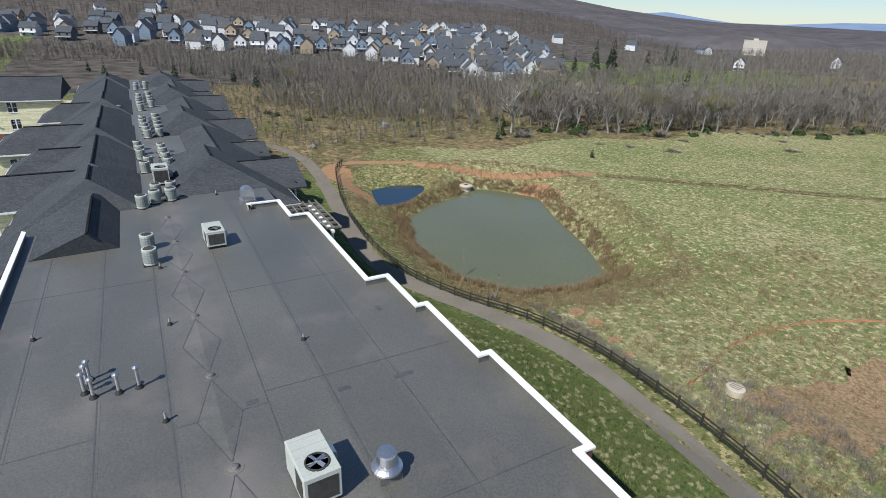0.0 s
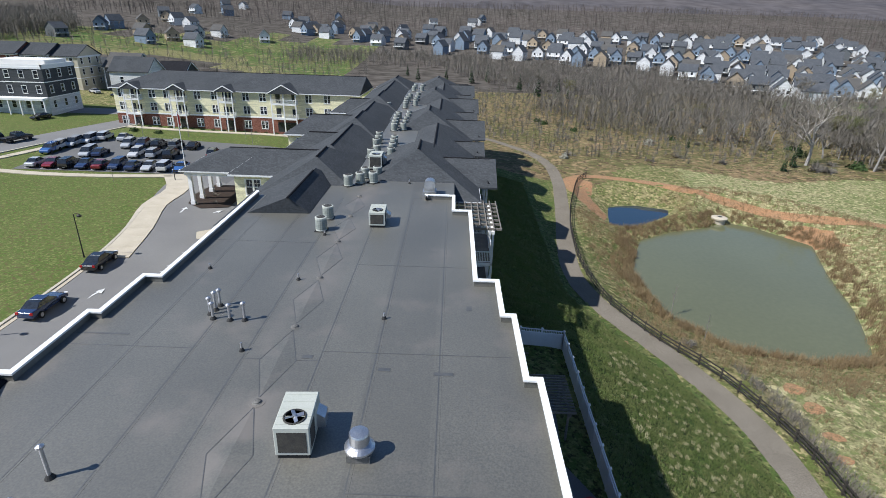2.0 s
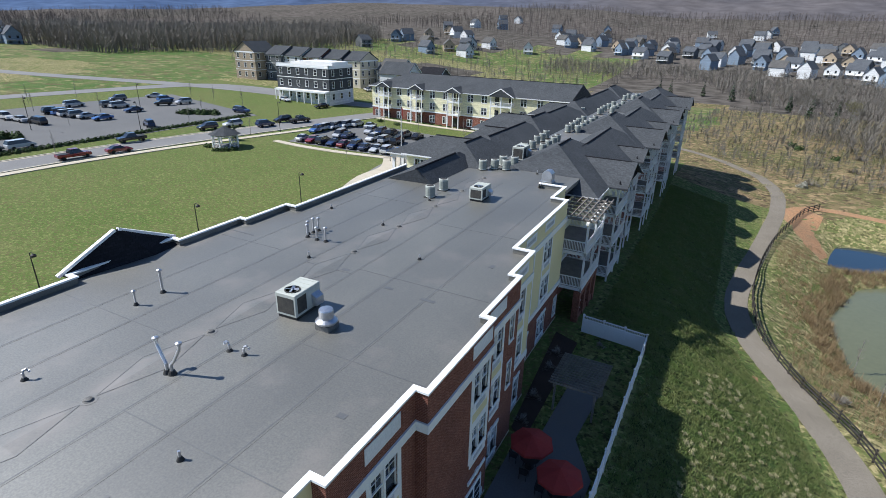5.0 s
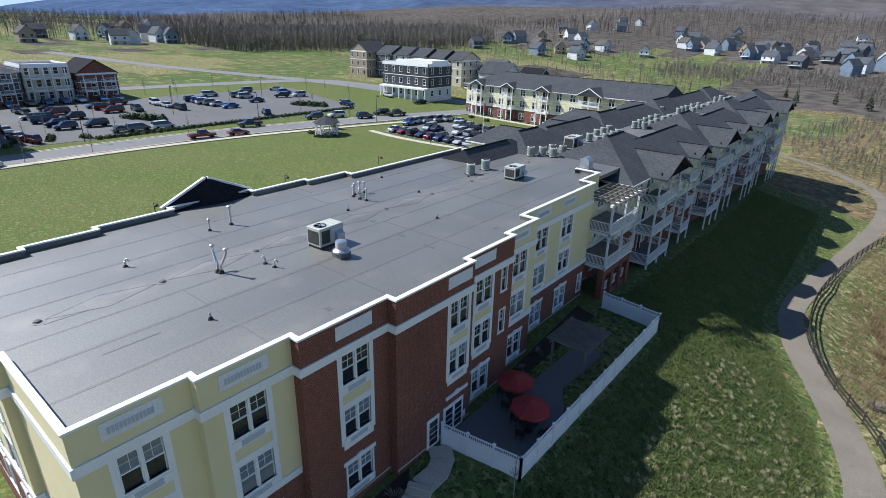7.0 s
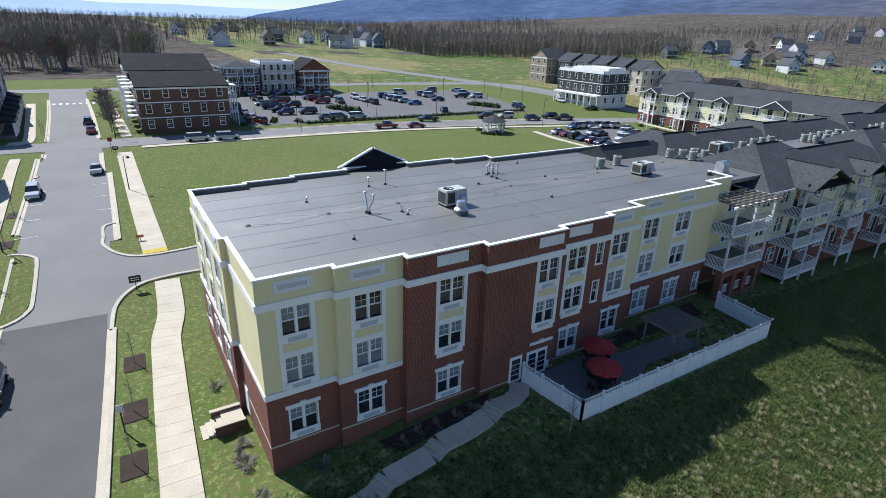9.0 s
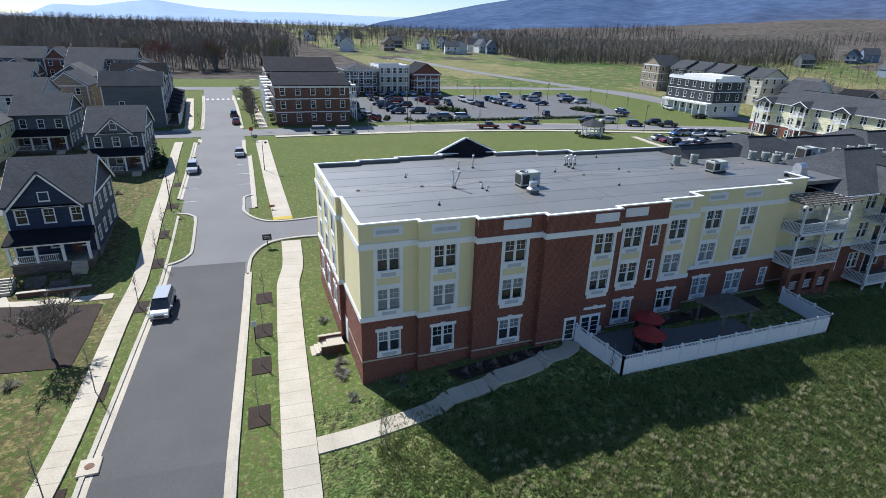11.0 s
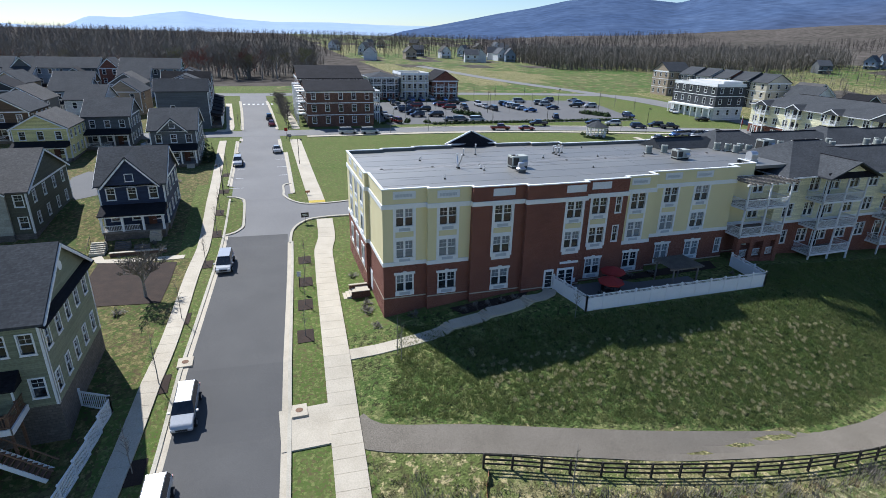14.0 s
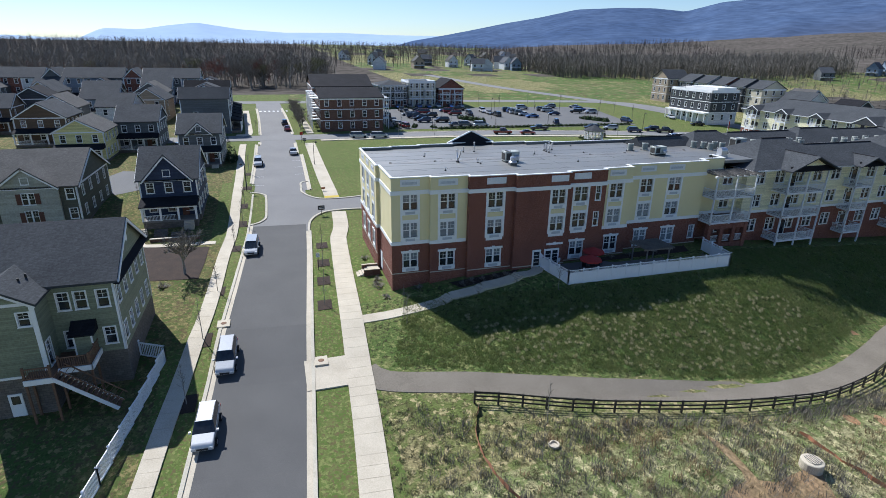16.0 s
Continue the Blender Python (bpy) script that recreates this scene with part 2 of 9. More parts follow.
M = {
    "meadow": grassland("dry_meadow", (0.28, 0.235, 0.12), (0.115, 0.14, 0.042), (0.075, 0.07, 0.03), 0.05, 0.8),
    "scrub": grassland("brown_scrub", (0.23, 0.165, 0.09), (0.115, 0.115, 0.045), (0.075, 0.05, 0.034), 0.03, 0.35),
    "pasture": grassland("straw_meadow", (0.345, 0.305, 0.165), (0.155, 0.19, 0.065), (0.12, 0.12, 0.05), 0.03, 0.8),
    "field": grassland("far_green_field", (0.165, 0.155, 0.07), (0.07, 0.125, 0.03), (0.12, 0.10, 0.05), 0.015, 0.12),
    "lawn": grassland("green_lawn", (0.125, 0.14, 0.048), (0.084, 0.125, 0.03), (0.115, 0.092, 0.045), 0.05, 1.5, 0.08),
    "bank": grassland("bank_grass", (0.165, 0.17, 0.065), (0.085, 0.13, 0.034), (0.045, 0.045, 0.02), 0.12, 1.05, 0.25),
    "yard": grassland("dormant_lawn", (0.15, 0.125, 0.055), (0.062, 0.092, 0.024), (0.085, 0.062, 0.034), 0.07, 1.1, 0.08),
    "wood_floor": material("leaf_litter_under_woods", (0.112, 0.098, 0.086), (0.085, 0.077, 0.066), 0.01, 0.12, 1.0, contrast=0.35, speckle=0.4, spec=0.0),
    "new_asphalt": material("newer_dark_asphalt", (0.085, 0.083, 0.08), (0.11, 0.107, 0.102), 0.2, 14.0, 0.9, bump=0.004, contrast=0.6, speckle=0.14),
    "pale_gable": coursed("cream_gable_boards", (0.40, 0.39, 0.32), (0.44, 0.43, 0.36), (0.8, 0.8, 0.8), 4.0, 0.3, 0.015, 0.8),
    "straw": material("dull_straw", (0.36, 0.315, 0.18), (0.25, 0.23, 0.115), 0.5, 5.0, 0.95),
    "clay": material("bare_red_clay", (0.36, 0.19, 0.095), (0.28, 0.175, 0.095), 0.5, 5.0, 0.95, bump=0.05, speckle=0.35),
    "reeds": material("dry_reeds", (0.36, 0.27, 0.15), (0.24, 0.17, 0.095), 0.5, 5.0, 0.95),
    "tuft": material("pale_tuft", (0.52, 0.48, 0.30), (0.40, 0.37, 0.20), 0.9, 6.0, 0.95),
    "tuft_green": material("green_tuft", (0.13, 0.185, 0.052), (0.20, 0.215, 0.085), 0.5, 6.0, 0.95),
    "asphalt": material("worn_asphalt", (0.17, 0.165, 0.16), (0.215, 0.21, 0.20), 0.15, 14.0, 0.9, bump=0.004, contrast=0.6, speckle=0.12),
    "path": material("path_asphalt", (0.165, 0.145, 0.115), (0.21, 0.185, 0.15), 0.3, 10.0, 1.0, speckle=0.25, spec=0.05),
    "dark_asphalt": material("lot_asphalt", (0.115, 0.115, 0.113), (0.15, 0.148, 0.143), 0.1, 10.0, 0.9, speckle=0.1),
    "concrete": material("pale_concrete", (0.53, 0.47, 0.365), (0.43, 0.375, 0.285), 0.5, 9.0, 0.85, bump=0.004, speckle=0.1),
    "kerb": material("kerb_concrete", (0.50, 0.46, 0.37), (0.40, 0.36, 0.28), 0.8, 9.0, 0.85, speckle=0.12),
    "marking": material("white_marking", (0.7, 0.7, 0.68), (0.5, 0.5, 0.5), 1.5, 12.0, 0.8),
    "yellow_marking": material("yellow_pad", (0.55, 0.40, 0.06), (0.45, 0.33, 0.05), 1.5, 12.0, 0.8),
    "mulch": material("dark_mulch", (0.05, 0.033, 0.024), (0.03, 0.021, 0.016), 1.0, 12.0, 0.95, bump=0.05),
    "water": None,
    "membrane": None,
    "seam": material("membrane_seam", (0.036, 0.037, 0.034), (0.066, 0.065, 0.058), 1.2, 6.0, 0.62, spec=0.8),
    "scuff": material("roof_scuff", (0.10, 0.10, 0.096), (0.16, 0.152, 0.138), 0.8, 8.0, 0.7),
    "white": material("white_trim", (0.74, 0.74, 0.72), (0.80, 0.80, 0.78), 0.6, 10.0, 0.5, speckle=0.04),
    "white_dirty": material("white_rail", (0.64, 0.65, 0.66), (0.72, 0.72, 0.72), 0.6, 10.0, 0.6, speckle=0.08),
    "stucco": material("pale_yellow_render", (0.68, 0.60, 0.34), (0.72, 0.64, 0.38), 0.4, 30.0, 0.9, bump=0.004, speckle=0.05),
    "stucco_far": coursed("cream_siding", (0.80, 0.75, 0.50), (0.84, 0.79, 0.54), (0.75, 0.75, 0.75), 4.0, 0.18, 0.012, 0.8),
    "brick": coursed("red_brick", (0.20, 0.072, 0.045), (0.15, 0.054, 0.036), (1.7, 2.3, 2.7), 0.22, 0.082, 0.011, 0.92),
    "stone": coursed("grey_brown_stone", (0.20, 0.17, 0.14), (0.13, 0.115, 0.10), (0.6, 0.6, 0.6), 0.5, 0.22, 0.02, 0.9, bump=0.02),
    "shingle": coursed("charcoal_shingle", (0.062, 0.067, 0.072), (0.084, 0.089, 0.094), (0.74, 0.74, 0.74), 0.3, 0.2, 0.02, 0.92, True, 0.012),
    "shingle_brown": coursed("grey_brown_shingle", (0.1, 0.096, 0.09), (0.13, 0.125, 0.118), (0.74, 0.74, 0.74), 0.3, 0.2, 0.02, 0.92, True, 0.012),
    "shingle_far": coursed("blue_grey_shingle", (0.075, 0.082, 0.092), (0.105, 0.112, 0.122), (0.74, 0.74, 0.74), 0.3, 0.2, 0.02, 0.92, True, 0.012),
    "shingle_black": coursed("black_shingle", (0.016, 0.016, 0.019), (0.026, 0.026, 0.03), (0.6, 0.6, 0.6), 0.34, 0.30, 0.02, 0.9, True, 0.012),
    "glass": material("dark_window_glass", (0.012, 0.016, 0.022), (0.03, 0.034, 0.04), 0.8, 3.0, 0.06, speckle=0.2, spec=0.7),
    "glass_blind": material("glass_before_a_pale_blind", (0.17, 0.195, 0.215), (0.23, 0.25, 0.265), 1.2, 30.0, 0.1, speckle=0.08, spec=0.7, stretch=(0.2, 0.2, 3)),
    "vent_grey": material("grey_vent_grille", (0.42, 0.45, 0.48), (0.48, 0.50, 0.52), 1.0, 20.0, 0.6, speckle=0.08),
    "soil": material("brown_bare_soil", (0.30, 0.195, 0.105), (0.21, 0.155, 0.08), 0.35, 3.0, 0.95, bump=0.12, speckle=0.45),
    "louvre_gap": material("louvre_shadow", (0.34, 0.34, 0.36), None, 1, 8, 0.7, speckle=0.05),
    "metal": material("galvanised_metal", (0.62, 0.63, 0.64), (0.5, 0.5, 0.52), 2.0, 20.0, 0.35, 0.9, speckle=0.1),
    "ac": material("grey_beige_unit", (0.40, 0.42, 0.37), (0.46, 0.47, 0.42), 1.0, 15.0, 0.55, speckle=0.06),
    "grille": material("dark_grille", (0.03, 0.03, 0.03), (0.07, 0.065, 0.055), 3.0, 40.0, 0.7),
    "black": material("black_metal", (0.02, 0.02, 0.02), (0.035, 0.033, 0.03), 2.0, 15.0, 0.6),
    "black_wood": material("black_stained_board", (0.022, 0.02, 0.018), (0.05, 0.043, 0.036), 2.0, 10.0, 0.8, stretch=(1, 1, 6)),
    "vinyl": material("white_vinyl", (0.78, 0.79, 0.80), (0.72, 0.73, 0.74), 0.8, 10.0, 0.45, speckle=0.04),
    "wood": material("brown_deck_wood", (0.14, 0.075, 0.045), (0.20, 0.12, 0.075), 1.5, 14.0, 0.8, stretch=(1, 1, 5)),
    "grey_wood": material("weathered_grey_wood", (0.22, 0.20, 0.175), (0.15, 0.135, 0.12), 1.5, 14.0, 0.85),
    "red_cloth": material("red_canvas", (0.30, 0.035, 0.03), (0.24, 0.03, 0.028), 2.0, 20.0, 0.9),
    "orange": material("orange_mesh", (0.52, 0.20, 0.10), (0.44, 0.24, 0.15), 2.0, 12.0, 0.8),
    "bark": material("grey_bark", (0.19, 0.178, 0.158), (0.28, 0.265, 0.24), 1.0, 9.0, 0.95, speckle=0.3),
    "pale_bark": material("pale_bark", (0.45, 0.42, 0.38), (0.30, 0.27, 0.24), 1.0, 9.0, 0.95, speckle=0.3),
    "twig": material("brown_twig", (0.145, 0.13, 0.108), (0.20, 0.18, 0.15), 0.1, 4.0, 0.95, speckle=0.3),
    "twig_red": material("reddish_twig", (0.20, 0.075, 0.055), (0.16, 0.09, 0.07), 0.1, 4.0, 0.95, speckle=0.3),
    "bud": material("budding_twig", (0.15, 0.16, 0.07), (0.20, 0.17, 0.10), 0.1, 4.0, 0.95, speckle=0.3),
    "needle": material("dark_conifer", (0.018, 0.038, 0.014), (0.035, 0.06, 0.022), 0.5, 6.0, 0.95, speckle=0.35),
    "leaf": material("evergreen_shrub", (0.03, 0.055, 0.016), (0.055, 0.08, 0.025), 0.6, 6.0, 0.95, speckle=0.35),
    "blossom": material("white_blossom", (0.36, 0.35, 0.29), (0.26, 0.25, 0.19), 0.8, 6.0, 0.95, speckle=0.25),
    "woods": material("distant_bare_woods", (0.14, 0.115, 0.105), (0.10, 0.09, 0.078), 0.006, 0.06, 1.0, contrast=0.3, speckle=0.45, spec=0.0),
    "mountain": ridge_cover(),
    # far ridges: the blue haze of distance is put into the base colour
    "hazed_ridge": material("haze_tinted_ridge", (0.20, 0.27, 0.38), (0.17, 0.23, 0.34), 0.0015, 0.01, 1.0, speckle=0.08, spec=0.0),
    "hazed_range": material("haze_tinted_far_range", (0.36, 0.46, 0.60), (0.33, 0.43, 0.57), 0.0015, 0.01, 1.0, speckle=0.04, spec=0.0),
    "tyre": material("black_tyre", (0.015, 0.015, 0.015), None, 2, 20, 0.85),
    "rim": material("alloy_rim", (0.5, 0.5, 0.52), None, 2, 20, 0.35, 0.8),
    "lamp_red": material("red_lens", (0.35, 0.01, 0.01), None, 2, 20, 0.3),
    "lamp_clear": material("clear_lens", (0.75, 0.75, 0.75), None, 2, 20, 0.2),
    "navy": coursed("navy_siding", (0.028, 0.042, 0.085), (0.035, 0.05, 0.095), (0.6, 0.6, 0.6), 4.0, 0.18, 0.012, 0.7),
    "green_siding": coursed("sage_green_siding", (0.235, 0.255, 0.17), (0.26, 0.28, 0.19), (0.65, 0.65, 0.65), 4.0, 0.16, 0.012, 0.75),
    "olive_siding": coursed("olive_siding", (0.095, 0.095, 0.068), (0.11, 0.11, 0.08), (0.65, 0.65, 0.65), 4.0, 0.16, 0.012, 0.75),
    "slate_siding": coursed("slate_grey_siding", (0.12, 0.13, 0.135), (0.14, 0.15, 0.155), (0.65, 0.65, 0.65), 4.0, 0.16, 0.012, 0.75),
    "dark_siding": coursed("dark_grey_siding", (0.055, 0.06, 0.065), (0.07, 0.075, 0.08), (0.65, 0.65, 0.65), 4.0, 0.16, 0.012, 0.75),
    "yellow_siding": coursed("yellow_siding", (0.76, 0.68, 0.30), (0.80, 0.72, 0.34), (0.7, 0.7, 0.7), 4.0, 0.16, 0.012, 0.75),
    "tan_siding": coursed("tan_siding", (0.36, 0.29, 0.20), (0.40, 0.32, 0.23), (0.7, 0.7, 0.7), 4.0, 0.16, 0.012, 0.75),
    "white_siding": coursed("white_siding", (0.66, 0.67, 0.66), (0.72, 0.72, 0.71), (0.75, 0.75, 0.75), 4.0, 0.16, 0.012, 0.7),
    "blue_siding": coursed("blue_grey_siding", (0.19, 0.25, 0.32), (0.22, 0.28, 0.35), (0.7, 0.7, 0.7), 4.0, 0.16, 0.012, 0.75),
    "brown_wall": coursed("brown_siding", (0.13, 0.085, 0.055), (0.15, 0.10, 0.065), (0.65, 0.65, 0.65), 4.0, 0.16, 0.012, 0.75),
    "beige_render": material("beige_render", (0.50, 0.45, 0.34), (0.55, 0.50, 0.38), 0.4, 20.0, 0.9, speckle=0.05),
    "shutter": material("dark_shutter", (0.10, 0.045, 0.03), (0.12, 0.05, 0.035), 2, 12, 0.7),
}
for key in ("tuft", "tuft_green", "reeds"):
    # thin blades let light through
    nodes, links = M[key].node_tree.nodes, M[key].node_tree.links
    through_blade, blend = nodes.new("ShaderNodeBsdfTranslucent"), nodes.new("ShaderNodeMixShader")
    blend.inputs[0].default_value = 0.4
    links.new(nodes["Principled BSDF"].inputs["Base Color"].links[0].from_socket, through_blade.inputs["Color"])
    links.new(nodes["Principled BSDF"].outputs[0], blend.inputs[1])
    links.new(through_blade.outputs[0], blend.inputs[2])
    links.new(blend.outputs[0], nodes["Material Output"].inputs["Surface"])
M["brown_brick"] = coursed("brown_brick", (0.15, 0.075, 0.05), (0.115, 0.06, 0.042), (1.6, 1.9, 2.1), 0.22, 0.082, 0.011, 0.92)
M["coil"] = material("grey_coil_guard", (0.20, 0.22, 0.20), (0.27, 0.29, 0.26), 3.0, 30.0, 0.6)
for key in ("shingle", "shingle_brown", "shingle_black"):
    M[key].node_tree.nodes["Principled BSDF"].inputs["Specular IOR Level"].default_value = 0.12
PAINTS = {"white": (0.52, 0.52, 0.52), "silver": (0.42, 0.43, 0.44), "black": (0.012, 0.012, 0.014), "dark blue": (0.02, 0.035, 0.09), "dark red": (0.17, 0.012, 0.018), "grey": (0.13, 0.135, 0.14), "blue": (0.04, 0.11, 0.30)}
PAINT = {}
for shade, rgb in PAINTS.items():
    PAINT[shade] = material(shade.replace(" ", "_") + "_car_paint", rgb, None, 1.0, 6.0, 0.22, speckle=0.05, spec=0.6)
    PAINT[shade].node_tree.nodes["Principled BSDF"].inputs["Coat Weight"].default_value = 0.6


def water(name, deep, rough):
    m = material(name, deep, tuple(c * 1.15 for c in deep), 0.05, 1.5, rough, speckle=0.05, spec=0.5, bump=0.004)
    return m


M["water"] = water("murky_green_water", (0.115, 0.12, 0.065), 0.08)
M["pool_water"] = water("dark_blue_water", (0.014, 0.03, 0.05), 0.05)


def membrane():
    """Dark roofing sheet: rolls of slightly different grey, faded patches and dusty drainage stains."""
    m = material("roof_membrane", (0.068, 0.065, 0.050), (0.102, 0.097, 0.076), 0.16, 12.0, 0.62, speckle=0.35, contrast=0.5, spec=0.8)
    n, l = m.node_tree.nodes, m.node_tree.links
    p = n["Principled BSDF"]
    geo, sep = n.new("ShaderNodeNewGeometry"), n.new("ShaderNodeSeparateXYZ")
    l.new(geo.outputs["Position"], sep.inputs[0])
    snap = n.new("ShaderNodeMath")
    snap.operation = "SNAP"
    snap.inputs[1].default_value = 2.95
    l.new(sep.outputs[0], snap.inputs[0])
    tone = n.new("ShaderNodeTexWhiteNoise")
    tone.noise_dimensions = "1D"
    l.new(snap.outputs[0], tone.inputs["W"])
    span = n.new("ShaderNodeMapRange")
    span.inputs["To Min"].default_value, span.inputs["To Max"].default_value = 0.88, 1.12
    l.new(tone.outputs["Value"], span.inputs["Value"])
    mul = n.new("ShaderNodeMix")
    mul.data_type, mul.blend_type = "RGBA", "MULTIPLY"
    mul.inputs["Factor"].default_value = 1
    l.new(p.inputs["Base Color"].links[0].from_socket, mul.inputs["A"])
    l.new(span.outputs[0], mul.inputs["B"])
    # dusty stains
    stain = n.new("ShaderNodeTexNoise")
    stain.inputs["Scale"].default_value, stain.inputs["Detail"].default_value, stain.inputs["Roughness"].default_value = 0.3, 8, 0.6
    l.new(geo.outputs["Position"], stain.inputs["Vector"])
    cut = n.new("ShaderNodeMapRange")
    cut.inputs["From Min"].default_value, cut.inputs["From Max"].default_value = 0.55, 0.74
    cut.inputs["To Max"].default_value = 0.75
    l.new(stain.outputs["Fac"], cut.inputs["Value"])
    # the run-off trail along the line of drains
    gap = n.new("ShaderNodeMath")
    gap.operation = "SUBTRACT"
    gap.inputs[1].default_value = 1.6
    l.new(sep.outputs[0], gap.inputs[0])
    off = n.new("ShaderNodeMath")
    off.operation = "ABSOLUTE"
    l.new(gap.outputs[0], off.inputs[0])
    trail = n.new("ShaderNodeMapRange")
    trail.inputs["From Min"].default_value, trail.inputs["From Max"].default_value = 0.2, 1.7
    trail.inputs["To Min"].default_value, trail.inputs["To Max"].default_value = 0.95, 0.0
    l.new(off.outputs[0], trail.inputs["Value"])
    blotch = n.new("ShaderNodeTexNoise")
    blotch.inputs["Scale"].default_value, blotch.inputs["Detail"].default_value = 0.55, 5
    l.new(geo.outputs["Position"], blotch.inputs["Vector"])
    weigh = n.new("ShaderNodeMapRange")
    weigh.inputs["From Min"].default_value, weigh.inputs["From Max"].default_value = 0.42, 0.62
    l.new(blotch.outputs["Fac"], weigh.inputs["Value"])
    track = n.new("ShaderNodeMath")
    track.operation = "MULTIPLY"
    l.new(trail.outputs[0], track.inputs[0])
    l.new(weigh.outputs[0], track.inputs[1])
    both = n.new("ShaderNodeMath")
    both.operation = "MAXIMUM"
    l.new(cut.outputs[0], both.inputs[0])
    l.new(track.outputs[0], both.inputs[1])
    dust = n.new("ShaderNodeMix")
    dust.data_type = "RGBA"
    dust.inputs["B"].default_value = (0.15, 0.13, 0.105, 1)
    l.new(both.outputs[0], dust.inputs["Factor"])
    l.new(mul.outputs["Result"], dust.inputs["A"])
    l.new(dust.outputs["Result"], p.inputs["Base Color"])
    return m


M["membrane"] = membrane()
for key in ("membrane", "seam"):
    sheen = M[key].node_tree.nodes["Principled BSDF"].inputs
    sheen["Coat Weight"].default_value, sheen["Coat Roughness"].default_value, sheen["Coat IOR"].default_value = 1.0, 0.55, 1.75

# ---- building helpers ----
def finish(bm, name, mat, smooth=False):
    me = bpy.data.meshes.new(name)
    bm.normal_update()
    bm.to_mesh(me)
    bm.free()
    for one in mat if isinstance(mat, (list, tuple)) else [mat]:
        me.materials.append(one)
    if smooth:
        me.polygons.foreach_set("use_smooth", [True] * len(me.polygons))
    return me


def part(name, bm, mat, parent=None, label="", smooth=False):
    """One mesh object out of bm (or a mesh that is shared), under parent."""
    me = bm if isinstance(bm, bpy.types.Mesh) else finish(bm, name, mat, smooth)
    ob = new(name, me)
    if parent:
        ob.parent = parent
    if label:
        ob["label"] = label
    return ob


def thing(name, label, category, at=(0, 0, 0), turn=0, group="", kind=""):
    ob = new(name)
    ob.matrix_basis = pose(*at, 0, 0, turn)
    ob.empty_display_size = 0.3
    return tagged(ob, label, category, group, kind)


def box(bm, x0, y0, z0, x1, y1, z1, m=None):
    """A box between two corners, turned by m."""
    vs = [bm.verts.new((x, y, z)) for z in (z0, z1) for y in (y0, y1) for x in (x0, x1)]
    if m is not None:
        for v in vs:
            v.co = m @ v.co
    for f in ((0, 2, 3, 1), (4, 5, 7, 6), (0, 1, 5, 4), (2, 6, 7, 3), (0, 4, 6, 2), (1, 3, 7, 5)):
        bm.faces.new([vs[i] for i in f])
    return vs


def boxed(*corners):
    bm = bmesh.new()
    box(bm, *corners)
    return bm


def tube(bm, points, radius, sides=8, close=True):
    """A tapered tube along points; radius may be a list."""
    rings = []
    pts = [Vector(p) for p in points]
    for i, p in enumerate(pts):
        way = (pts[min(i + 1, len(pts) - 1)] - pts[max(i - 1, 0)]).normalized()
        a = way.orthogonal().normalized() if abs(way.z) < 0.9 else Vector((1, 0, 0))
        a = (a - way * a.dot(way)).normalized()
        b = way.cross(a)
        r = radius[i] if isinstance(radius, (list, tuple)) else radius
        rings.append([bm.verts.new(p + r * (math.cos(k * 2 * math.pi / sides) * a + math.sin(k * 2 * math.pi / sides) * b)) for k in range(sides)])
    for lo, hi in zip(rings, rings[1:]):
        for k in range(sides):
            bm.faces.new((lo[k], lo[(k + 1) % sides], hi[(k + 1) % sides], hi[k]))
    if close:
        bm.faces.new(rings[0][::-1])
        bm.faces.new(rings[-1])
    return rings


def tubed(points, radius, sides=8):
    bm = bmesh.new()
    tube(bm, points, radius, sides)
    return bm


def lathe(bm, profile, sides=20, at=(0, 0, 0)):
    """A turned body from (radius, height) pairs."""
    rings = [[bm.verts.new((at[0] + r * math.cos(k * 2 * math.pi / sides), at[1] + r * math.sin(k * 2 * math.pi / sides), at[2] + z)) for k in range(sides)] for r, z in profile]
    for lo, hi in zip(rings, rings[1:]):
        for k in range(sides):
            bm.faces.new((lo[k], lo[(k + 1) % sides], hi[(k + 1) % sides], hi[k]))
    bm.faces.new(rings[0][::-1])
    bm.faces.new(rings[-1])


def bevelled(bm, width, segments=2):
    bmesh.ops.bevel(bm, geom=list(bm.edges), offset=width, segments=segments, affect="EDGES", profile=0.5)
    return bm


def smooth_line(points, step=2.0):
    """Points at even steps along a smooth curve through the given ones."""
    pts = [Vector((*p[:2], 0)) for p in points]
    pts = [2 * pts[0] - pts[1]] + pts + [2 * pts[-1] - pts[-2]]
    out = []
    for a, b, c, d in zip(pts, pts[1:], pts[2:], pts[3:]):
        n = max(1, round((c - b).length / step))
        for i in range(n):
            t = i / n
            out.append(0.5 * (2 * b + (c - a) * t + (2 * a - 5 * b + 4 * c - d) * t * t + (3 * b - a - 3 * c + d) * t ** 3))
    out.append(pts[-2])
    return out


def sides_of(line):
    """Unit normals, to the left of the way."""
    out = []
    for i in range(len(line)):
        way = (line[min(i + 1, len(line) - 1)] - line[max(i - 1, 0)]).normalized()
        out.append(Vector((-way.y, way.x, 0)))
    return out


